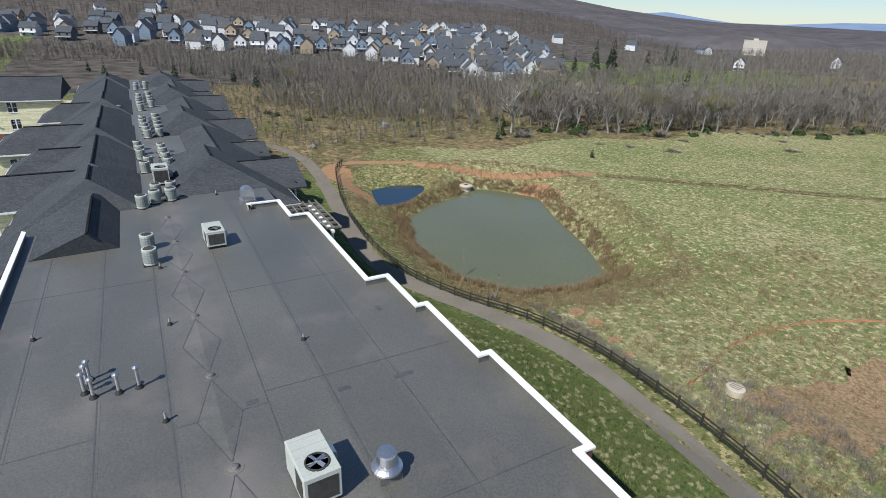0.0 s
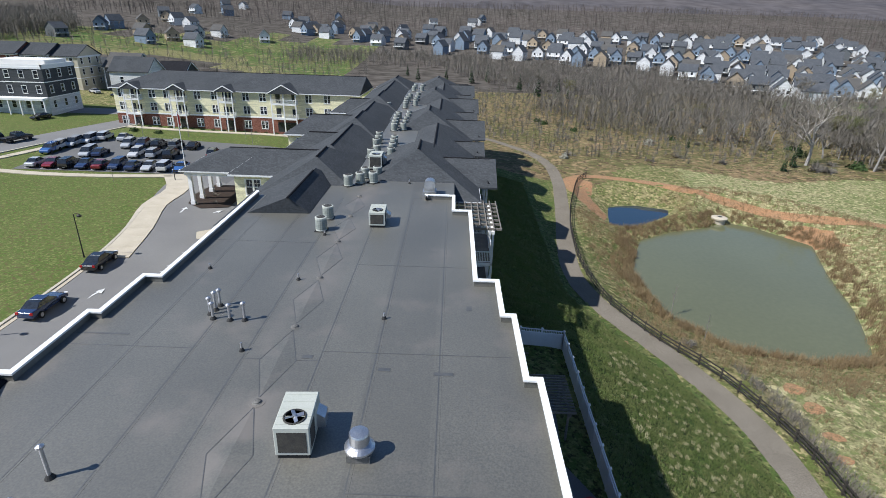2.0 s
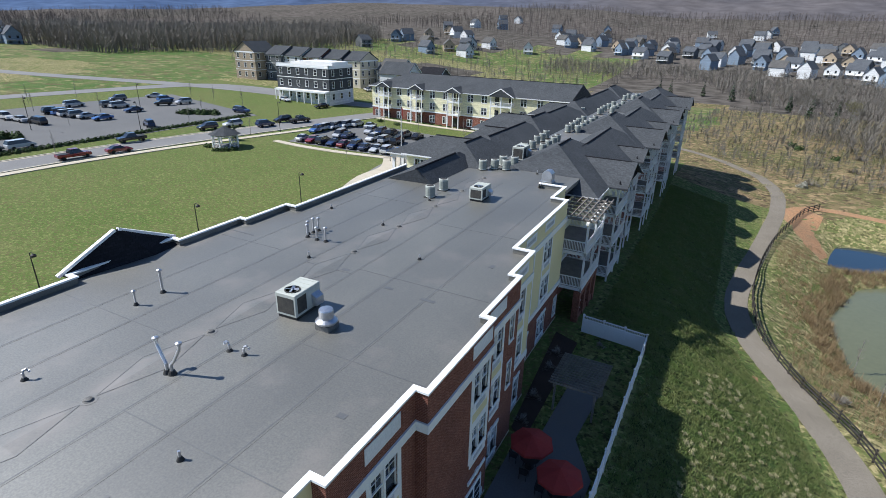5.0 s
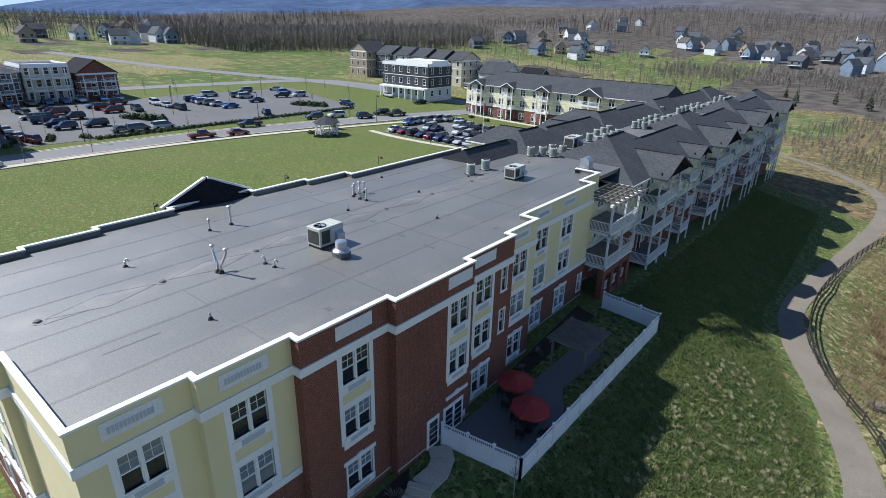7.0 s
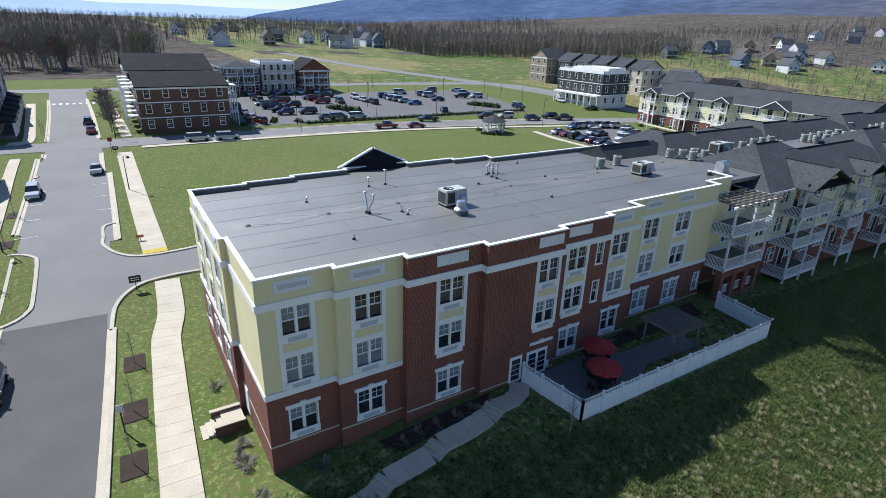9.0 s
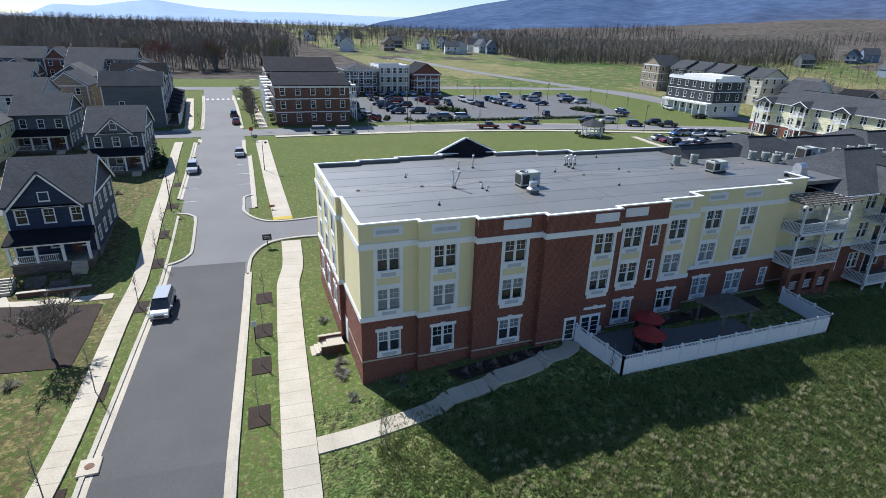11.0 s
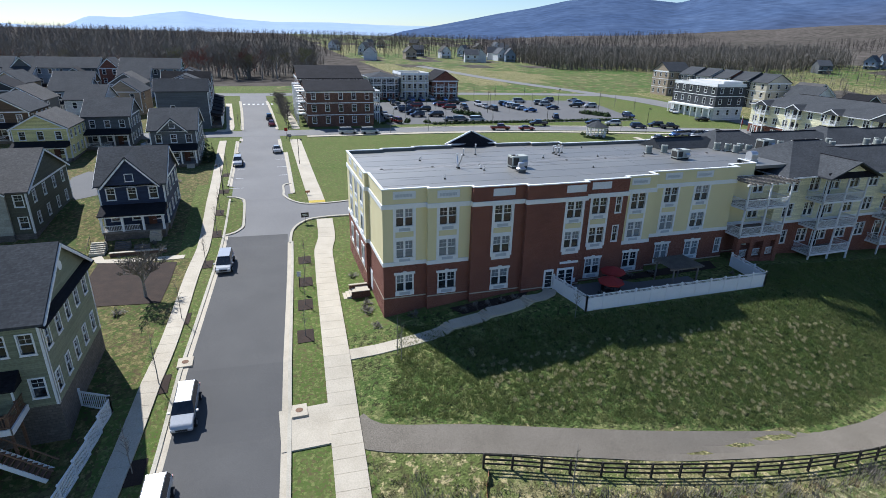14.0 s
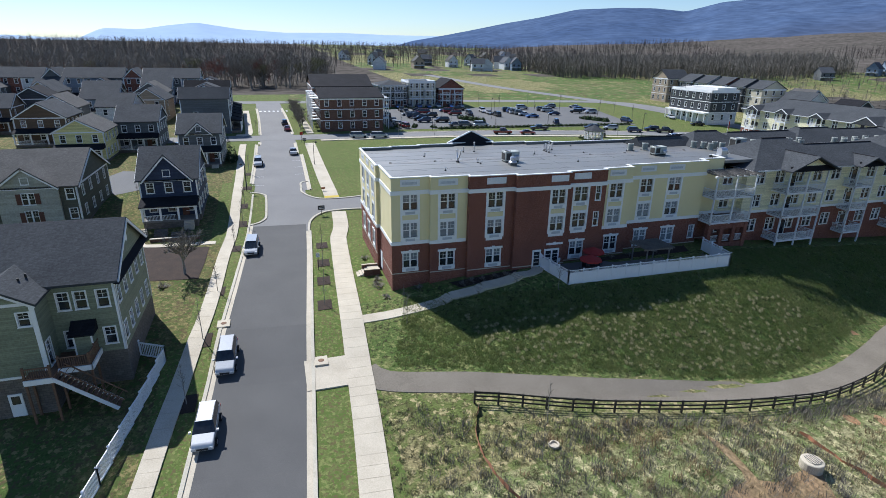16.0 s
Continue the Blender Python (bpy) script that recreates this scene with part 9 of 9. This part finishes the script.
def woods(name, label, ring, count, h0, h1, mat, seed, sprigs=22, keep=None):
    """A far wood as one piece: slim trunks with brushy crowns, scattered over a ring's box."""
    rng = np.random.default_rng(seed)
    x0, x1 = min(p[0] for p in ring), max(p[0] for p in ring)
    y0, y1 = min(p[1] for p in ring), max(p[1] for p in ring)
    xs, ys = rng.uniform(x0, x1, count * 4), rng.uniform(y0, y1, count * 4)
    ok = shore(xs, ys, ring) < 0
    xs, ys = xs[ok][:count], ys[ok][:count]
    zs = ground_z(xs, ys)
    n = len(xs)
    h = rng.uniform(h0, h1, n)
    verts, faces = [], []
    ang = rng.uniform(0, 6.28, n)
    # trunks: three-sided spikes
    base = np.stack([xs, ys, zs - 0.5], 1)
    for k in range(3):
        a = ang + k * 2.094
        verts.append(base + np.stack([np.cos(a) * h * 0.014, np.sin(a) * h * 0.014, np.zeros(n)], 1))
    verts.append(base + np.stack([np.zeros(n), np.zeros(n), h], 1))
    idx = np.arange(n)
    for k in range(3):
        faces.append(np.stack([idx + k * n, idx + ((k + 1) % 3) * n, idx + 3 * n], 1))
    off = 4 * n
    for s in range(2 * sprigs):
        t = rng.uniform(0.25, 0.95, n)
        a = rng.uniform(0, 6.28, n)
        reach = h * 0.26 * np.sqrt(np.maximum(0.05, 1 - ((t - 0.55) / 0.5) ** 2)) * rng.uniform(0.4, 1.0, n)
        near = rng.uniform(0.0, 0.55, n)
        rise = h * rng.uniform(0.06, 0.24, n)
        swing = a + rng.uniform(-0.5, 0.5, n)
        p = base + np.stack([np.cos(a) * reach * near, np.sin(a) * reach * near, h * t * 0.85], 1)
        tip = base + np.stack([np.cos(swing) * reach, np.sin(swing) * reach, h * t * 0.85 + rise], 1)
        wide = 0.045 + 0.0042 * h
        side = np.stack([-np.sin(a) * wide, np.cos(a) * wide, wide * 0.5], 1)
        verts += [p + side, p - side, tip]
        faces.append(np.stack([off + idx, off + n + idx, off + 2 * n + idx], 1))
        off += 3 * n
    me = bpy.data.meshes.new(name)
    me.from_pydata(np.concatenate(verts).tolist(), [], np.concatenate(faces).tolist())
    me.materials.append(M[mat])
    return tagged(new(name, me), label, "woods", kind="stuff")


woods("wood_edge", "leafless grey-brown wood beyond the meadow", [(120, 140), (150, 128), (195, 112), (250, 88), (330, 74), (480, 60), (500, 130), (330, 150), (220, 190), (130, 220)], 2600, 7, 14, "twig", 1, 24)
woods("far_woods", "leafless woods around the far meadows", [(250, 170), (520, 120), (900, 150), (1000, 520), (420, 420), (260, 230)], 3400, 8, 15, "twig", 2, 14)
woods("scrub_thicket", "brown leafless thicket in the wet scrubland", [(34, 150), (70, 135), (108, 150), (115, 210), (180, 262), (140, 285), (20, 295), (0, 230), (10, 180)], 1500, 1.2, 5.0, "twig", 3, 16)
woods("village_thicket", "leafless trees between the far village and the scrubland", [(40, 300), (140, 268), (240, 240), (330, 300), (280, 300), (190, 284), (150, 400), (90, 425), (-30, 470), (-120, 480), (-120, 420), (0, 400)], 2400, 4, 11, "twig", 4, 18)
woods("village_trees", "leafless trees among the far village houses", [(100, 440), (190, 300), (260, 300), (420, 600), (300, 700), (-180, 640), (-20, 500)], 700, 4, 8, "twig", 5, 14)
woods("hillside_woods", "leafless woods on the lower hillside", [(-500, 560), (-150, 640), (300, 640), (700, 560), (900, 1000), (400, 1200), (-400, 1200)], 6000, 9, 16, "woods", 6, 6)
woods("scrub_wood", "leafless grey trees in the wet ground beyond the pond", [(60, 185), (112, 150), (128, 215), (200, 255), (150, 280), (70, 270), (40, 235)], 750, 5, 11, "twig", 12, 22)
woods("budding_thicket", "budding olive thicket in the wet scrubland", [(44, 138), (75, 150), (110, 145), (125, 200), (60, 250), (20, 240), (20, 180)], 420, 1.0, 3.6, "bud", 13, 20)
woods("field_hedges", "leafless hedges and copses between the far fields", [(-290, 230), (-120, 250), (-40, 330), (-60, 460), (-180, 560), (-300, 520)], 700, 4, 10, "twig", 14, 16)
woods("western_woods", "leafless wood with reddish buds west of the village", [(-226, -260), (-224, -60), (-232, 5), (-270, 25), (-420, 10), (-430, -260)], 1700, 10, 18, "twig", 7, 16)
woods("western_red_trees", "reddish budding trees in the western wood", [(-228, -160), (-226, -40), (-245, 0), (-300, -10), (-300, -160)], 120, 7, 12, "twig_red", 8, 26)
woods("northern_woods", "leafless wood band beyond the open fields", [(-300, 190), (-290, 300), (-285, 460), (-380, 520), (-460, 440), (-420, 200)], 4200, 12, 18, "twig", 9, 16)
woods("distant_woods", "distant leafless woods before the mountains", [(-440, -300), (-430, 190), (-460, 520), (-900, 800), (-1100, 100), (-1000, -500)], 5200, 10, 17, "woods", 10, 7)
woods("western_horizon_woods", "leafless woods along the western skyline", [(-400, -420), (-230, -262), (-430, -262), (-440, -20), (-800, -100), (-800, -420)], 1200, 11, 18, "twig", 11, 12)


def conifer(seed, h):
    rng = random.Random(seed)
    wood, fine = bmesh.new(), bmesh.new()
    tube(wood, [(0, 0, -0.3), (0, 0, h)], [h * 0.02, 0.02], 6, False)
    for k in range(260):
        t = rng.uniform(0.08, 1.0)
        a = rng.uniform(0, 6.28)
        r = h * 0.24 * (1.02 - t) * rng.uniform(0.55, 1.1) + 0.1
        p = Vector((0.3 * r * math.cos(a), 0.3 * r * math.sin(a), h * t))
        tip = Vector((r * math.cos(a), r * math.sin(a), h * t - r * 0.18 + rng.uniform(-0.1, 0.25)))
        side = Vector((-math.sin(a), math.cos(a), rng.uniform(-0.4, 0.4))) * (0.12 + r * 0.3)
        mid = p.lerp(tip, 0.6)
        v = [fine.verts.new(c) for c in (p, mid + side, tip, mid - side)]
        fine.faces.new(v)
    return finish(wood, "trunk", M["bark"]), finish(fine, "crown", M["needle"])


PINES = [conifer(31, 11), conifer(32, 9)]
for i, (x, y, s) in enumerate(((60, 268, 0.9), (66, 272, 0.8), (52, 280, 1.0), (45, 300, 1.0), (20, 330, 0.9), (5, 345, 0.9), (-12, 340, 0.8), (-20, 360, 0.8), (30, 340, 0.9), (235, 190, 1.4), (241, 186, 1.5), (229, 196, 1.2), (246, 193, 1.1), (300, 170, 1.0), (330, 165, 1.0), (345, 170, 0.9), (105.6, 106, 0.28), (108, 152, 0.6), (292, 305, 2.2), (301, 299, 2.5), (308, 304, 2.3), (283, 316, 1.6), (276, 322, 1.5), (297, 292, 1.7), (360, 318, 1.5), (372, 330, 1.6), (420, 352, 1.7), (430, 348, 1.5), (441, 360, 1.8), (99, 139, 0.55), (94, 134, 0.4), (128, 133, 0.45), (155, 131, 0.5), (160, 129, 0.45), (205, 112, 0.4), (80, 160, 0.4), (-58.5, -25.8, 0.55), (-60, -24.9, 0.4), (-73.5, 79.0, 0.4), (420, 150, 1.1), (520, 140, 1.3), (540, 150, 1.2), (-160, 240, 0.8), (-120, 250, 0.8))):
    plant_tree(PINES[i % 2], "dark green conifer among leafless trees", x, y, i * 77 % 360, s, "conifers", "conifer")


def shrub(seed, r, mat, twiggy=False):
    """A clump of many small leaves or stems."""
    rng = random.Random(seed)
    bm = bmesh.new()
    for k in range(240):
        a, b = rng.uniform(0, 6.28), math.acos(rng.uniform(0, 1))
        d = Vector((math.cos(a) * math.sin(b), math.sin(a) * math.sin(b), math.cos(b) * 0.85))
        q = r * rng.uniform(0.55, 1.05) * (0.85 + 0.25 * math.sin(3 * a + seed))
        p = d * q
        if twiggy:
            side = Vector((-d.y, d.x, 0.2)) * 0.03 * r
            v = [bm.verts.new(c) for c in (p * 0.15, p + side, p - side)]
        else:
            s = r * rng.uniform(0.10, 0.19)
            u = Vector((rng.uniform(-1, 1), rng.uniform(-1, 1), rng.uniform(-1, 1))).normalized()
            w = d.cross(u).normalized()
            v = [bm.verts.new(c) for c in (p - u * s, p + w * s, p + u * s, p - w * s)]
        bm.faces.new(v)
    return finish(bm, "foliage", M[mat])


GREEN_SHRUB, BROWN_SHRUB, BLOSSOM, PALE_SHRUB = shrub(1, 1.0, "leaf"), shrub(2, 1.0, "twig", True), shrub(3, 1.0, "blossom"), shrub(4, 1.0, "reeds", True)


def plant_shrub(mesh, label, x, y, s, name="shrub", group="", tall=1.0):
    t = tagged(part(name, mesh, None), label, "shrub", group)
    t.matrix_basis = pose(x, y, gz(x, y) - 0.05, 0, 0, (x * 37 + y * 91) % 360) @ Matrix.Diagonal((s, s, s * tall, 1))


for k in range(9):
    for x, y in ((-113.0 + (k % 5) * 1.9, 47.0 + (k // 5) * 2.2), (-107 + (k % 5) * 1.7, 92.0 + (k // 5) * 2.2)):
        plant_shrub(GREEN_SHRUB, "dense evergreen shrub on a parking island", x, y + (k % 5) * 1.2, 1.5, group="parking island shrubs")
for k in range(46):
    y = 34 + k * 1.5
    plant_shrub(GREEN_SHRUB, "clipped evergreen hedge plant beside the parking lot", -94.2 + 0.02 * k, y, 0.95, "hedge_plant", "parking lot hedge")
for x, y in ((-96, 32.6), (-97.5, 32.2), (-99, 26.8), (-97.4, 26.2), (-101, 27.4), (-96.6, 19), (-97.6, 15.5), (-99, 20.8), (-66.8, 72.4), (-67.6, 71.0), (-68.8, 70.0), (-72.6, 71.0), (-92, 132), (-89, 127.6), (-62.5, 119.6), (-56.5, 118.6)):
    plant_shrub(GREEN_SHRUB, "rounded evergreen shrub beside the asphalt", x, y, 1.0, group="evergreen shrubs")
for k in range(14):
    x = -62 + k * 2.5
    plant_shrub(GREEN_SHRUB, "small evergreen shrub before the cream wing", x, 125.4, 0.55, group="foundation shrubs")
for x, y, s in ((14.3, 3.8, 0.7), (14.2, 5.0, 0.8), (14.3, 6.4, 0.75), (14.4, 8.0, 0.8), (14.5, 9.4, 0.8), (13.0, -1.2, 0.8), (13.4, -5.0, 0.6), (12.8, -5.2, 0.5), (10.0, -5.4, 0.9), (8.0, -5.2, 0.8), (9.0, -5.6, 0.7), (0.5, -5.6, 0.8), (13.4, 24.6, 0.7), (13.2, 27.5, 0.8), (13.2, 31.6, 0.8), (13.0, 34.0, 0.8), (16.0, 37.0, 0.6), (-26, 75, 0.7), (-27.5, 78.5, 0.8), (-25, 81, 0.8), (36.5, 50, 1.1), (-44, -30, 0.9), (-14, -33, 0.9), (-16, -30, 0.8), (3.5, -30.5, 0.9)):
    plant_shrub(BROWN_SHRUB, "leafless brown garden shrub", x, y, s, "bare_shrub", "bare shrubs", 1.1)
for k in range(60):
    x, y = grow.uniform(36, 170), grow.uniform(126, 250)
    if shore(x, y, POND) > 3:
        plant_shrub(grow.choice((BROWN_SHRUB, BROWN_SHRUB, GREEN_SHRUB)), "low shrub in the wet scrubland", x, y, grow.uniform(0.7, 2.4), "scrub_shrub", "scrubland shrubs")
for x, y, s in ((70, 165, 1.7), (40, 143, 1.3), (96, 190, 1.8), (230, 250, 2.6), (300, 200, 3.0)):
    plant_shrub(BLOSSOM, "pear tree in white blossom", x, y, s, "blossom_tree", "blossom trees", 1.5)
for x, y, s in ((134, 103, 3.2), (126, 112, 2.0), (150, 112, 2.6), (170, 90, 3.0), (182, 100, 2.4), (120, 118, 2.0)):
    plant_shrub(BROWN_SHRUB, "low brown bramble patch in the meadow", x, y, s, "bramble", "brambles", 0.35)
for k in range(40):
    x, y = grow.uniform(100, 240), 0
    y = np.interp(x, (100, 135, 175, 235), (136, 128, 110, 90)) + grow.uniform(-4, 10)
    plant_shrub(grow.choice((GREEN_SHRUB, BROWN_SHRUB, BROWN_SHRUB)), "undergrowth shrub along the wood edge", x, float(y), grow.uniform(1.3, 3.0), "edge_shrub", "wood edge shrubs")


def tufts(name, label, pts, mat, h0, h1, blades, spread, seed, wide=0.03, splay=0.7):
    """Clumps of grass or reed blades as one piece."""
    rng = np.random.default_rng(seed)
    pts = np.asarray(pts, float)
    n = len(pts) * blades
    base = np.repeat(pts, blades, 0) + rng.normal(0, spread * 0.35, (n, 2))
    z = ground_z(base[:, 0], base[:, 1])
    a = rng.uniform(0, 6.28, n)
    h = rng.uniform(h0, h1, n)
    bend = h * rng.uniform(0.1, splay, n)
    side = np.stack([-np.sin(a), np.cos(a), np.zeros(n)], 1) * wide
    root = np.stack([base[:, 0], base[:, 1], z - 0.03], 1)
    tip = root + np.stack([np.cos(a) * bend, np.sin(a) * bend, h], 1)
    verts = np.concatenate([root - side, root + side, tip])
    i = np.arange(n)
    me = bpy.data.meshes.new(name)
    me.from_pydata(verts.tolist(), [], np.stack([i, i + n, i + 2 * n], 1).tolist())
    me.materials.append(M[mat])
    return tagged(new(name, me), label, "grass", kind="stuff")


def scatter(ring, count, seed, clump=0.0):
    rng = np.random.default_rng(seed)
    x0, x1 = min(p[0] for p in ring), max(p[0] for p in ring)
    y0, y1 = min(p[1] for p in ring), max(p[1] for p in ring)
    p = np.stack([rng.uniform(x0, x1, count * 4), rng.uniform(y0, y1, count * 4)], 1)
    return p[shore(p[:, 0], p[:, 1], ring) < 0][:count]


BANK = [(19.5, 2), (27.5, 3), (30, 13), (33.2, 24), (34, 34), (31, 46), (27, 56), (25.5, 70), (27, 90), (29.5, 112), (22, 112), (20, 60), (20.5, 38), (19.5, 20)]
tufts("bank_tufts", "pale dry grass tufts on the green bank", scatter([(19.8, 2), (27.8, 3), (31, 13), (33.6, 24), (33.4, 33), (31, 40), (26, 44), (23.5, 38), (24, 20), (22.5, 8)], 360, 1), "tuft", 0.12, 0.3, 70, 0.24, 2, 0.034, 0.6)
tufts("bank_straw", "dull straw tussocks between the green grass", scatter(BANK, 900, 31), "straw", 0.05, 0.15, 30, 0.3, 32, 0.018, 1.0)
tufts("bank_grass", "short green grass on the bank", scatter([(14.5, -3), (25.5, -7), (29.5, 3), (33.5, 20), (35, 30), (33, 40), (28, 52), (25, 62), (25, 112), (14, 112), (14.5, 40), (20, 38), (20, 15), (17.5, 8)], 26000, 3), "tuft_green", 0.08, 0.28, 9, 0.36, 4, 0.05)
tufts("bank_dark", "dark green clover clumps on the bank", scatter([(19.8, 2), (28.5, 3), (31, 13), (34, 24), (34.4, 33), (31, 42), (26, 50), (22, 70), (20.5, 38), (19.8, 20)], 1800, 41), "leaf", 0.05, 0.16, 16, 0.4, 42, 0.05, 1.2)
MEADOW = [(33, -3), (29.5, -9.5), (60, -14), (95, -10), (95, 45), (63, 50), (45, 50), (40.5, 42), (41, 25), (38, 8)]
tufts("meadow_tufts", "pale straw tufts in the rough meadow", scatter(MEADOW, 5200, 5), "straw", 0.08, 0.26, 30, 0.36, 6, 0.024, 1.0)
tufts("meadow_weeds", "tall brown weeds in the rough meadow", scatter([(36, 2), (50, -6), (95, -6), (95, 45), (63, 50), (45, 48), (41.5, 30)], 900, 25), "reeds", 0.3, 0.85, 16, 0.7, 26, 0.035)
tufts("meadow_brush", "dark leafless brush in the rough meadow", scatter([(31.5, -6), (44, -8), (52, 10), (48, 28), (41, 22), (38.6, 8), (34, -3)], 260, 27), "twig", 0.4, 1.1, 30, 0.9, 28, 0.02)
tufts("meadow_green", "green grass between the straw tufts", scatter(MEADOW, 5200, 7), "bud", 0.08, 0.26, 16, 0.45, 8, 0.035)
ringed = scatter([(30, 40), (90, 42), (92, 115), (34, 124)], 14000, 9)
d = shore(ringed[:, 0], ringed[:, 1], POND)
d2 = shore(ringed[:, 0], ringed[:, 1], POOL)
tufts("reeds", "tall dry reeds round the pond", ringed[(d > -0.3) & (d < 3.2) & (d2 > 0)][:1100], "reeds", 0.4, 1.2, 22, 0.7, 10, 0.035)
tufts("shore_grass", "dry brown grass on the pond slopes", ringed[(d > 3) & (d < 13) & (d2 > 1) & (ringed[:, 0] > 33)][:3200], "reeds", 0.25, 0.7, 10, 0.8, 11, 0.03)
far_meadow = scatter([(66, 40), (200, 10), (240, 85), (175, 108), (110, 122), (84, 95), (74, 70)], 5200, 12)
tufts("far_meadow_tufts", "straw-coloured tufts over the wide meadow", far_meadow, "straw", 0.12, 0.35, 10, 0.8, 13, 0.045)
scrub_pts = scatter([(34, 128), (110, 126), (170, 200), (120, 280), (20, 290), (12, 190)], 4200, 14)
tufts("scrub_grass", "rank brown grass in the scrubland", scrub_pts[:2600], "straw", 0.2, 0.6, 9, 1.0, 15, 0.05)
strip_pts = scatter([(33, -2.5), (38.5, 8), (41, 24), (41.5, 40), (39.5, 46), (39.2, 40), (40.2, 24), (37.6, 8)], 500, 16)
tufts("fence_weeds", "brown weeds along the black fence", strip_pts, "twig", 0.4, 1.1, 14, 0.8, 17, 0.02)

# ---- mountains on the skyline ----
def skyline(name, label, r0, r1, profile, mat, seed, rough):
    """A range of hills: heights from angles above the level, over a ring of ground."""
    az = np.arange(profile[0][0], profile[-1][0] + 0.01, 0.5)
    up = np.interp(az, [p[0] for p in profile], [p[1] for p in profile])
    bm_rows, rows = [], 14
    verts = []
    for k in range(rows):
        t = k / (rows - 1)
        for a, e in zip(az, up):
            wob = noise.noise(Vector((a * 0.12, t * 3.0, seed))) * 0.5 + noise.noise(Vector((a * 0.5, t * 7.0, seed))) * 0.25
            r = r0 + (r1 - r0) * t
            crest = 29 + r1 * math.tan(radians(e))
            foot = gz(-r0 * math.sin(radians(a)), r0 * math.cos(radians(a))) - 25 if k == 0 else 0
            s = t ** 1.15
            z = foot if k == 0 else 5 + (crest - 5) * s + wob * rough * (1 - t) * 60
            verts.append((-r * math.sin(radians(a)), r * math.cos(radians(a)), z))
    n = len(az)
    faces = [(k * n + i, k * n + i + 1, (k + 1) * n + i + 1, (k + 1) * n + i) for k in range(rows - 1) for i in range(n - 1)]
    me = bpy.data.meshes.new(name)
    me.from_pydata(verts, [], [f[::-1] for f in faces])
    me.materials.append(M[mat])
    me.polygons.foreach_set("use_smooth", [True] * len(faces))
    ob = new(name, me)
    return structure(ob, label, "mountain")


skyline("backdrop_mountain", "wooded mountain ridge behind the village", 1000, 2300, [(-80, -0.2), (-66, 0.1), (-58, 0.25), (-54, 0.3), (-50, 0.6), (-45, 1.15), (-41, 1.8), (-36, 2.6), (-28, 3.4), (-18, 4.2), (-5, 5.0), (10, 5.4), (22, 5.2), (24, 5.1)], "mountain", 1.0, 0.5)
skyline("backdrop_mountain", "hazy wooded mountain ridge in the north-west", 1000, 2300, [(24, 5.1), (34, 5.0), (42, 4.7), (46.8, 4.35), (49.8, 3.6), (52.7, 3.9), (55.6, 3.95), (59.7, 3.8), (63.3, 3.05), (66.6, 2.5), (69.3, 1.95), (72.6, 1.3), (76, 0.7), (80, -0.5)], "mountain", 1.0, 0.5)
# both ranges carry their haze in a flat blue base colour
skyline("backdrop_ridge", "hazy blue mountain ridge on the skyline", 3300, 4300, [(-75, 0.5), (-66, 0.65), (-63, 0.6), (-58.5, 0.3), (-55, 0.3), (-52.3, 0.62), (-49.4, 1.02), (-45, 0.7), (-40, 0.5)], "hazed_ridge", 2.0, 0.1)
skyline("backdrop_ridge", "pale hazy blue mountain range in the west", 3300, 4300, [(66, 0.9), (72.6, 1.2), (78.2, 1.2), (83, 1.32), (88.4, 1.22), (92.4, 1.42), (96.2, 1.9), (98.5, 1.6), (100.8, 1.2), (103.7, 1.22), (105.5, 0.4), (107.4, 0.35), (110.3, 0.5), (118, 0.3), (130, 0.2)], "hazed_range", 3.0, 0.05)
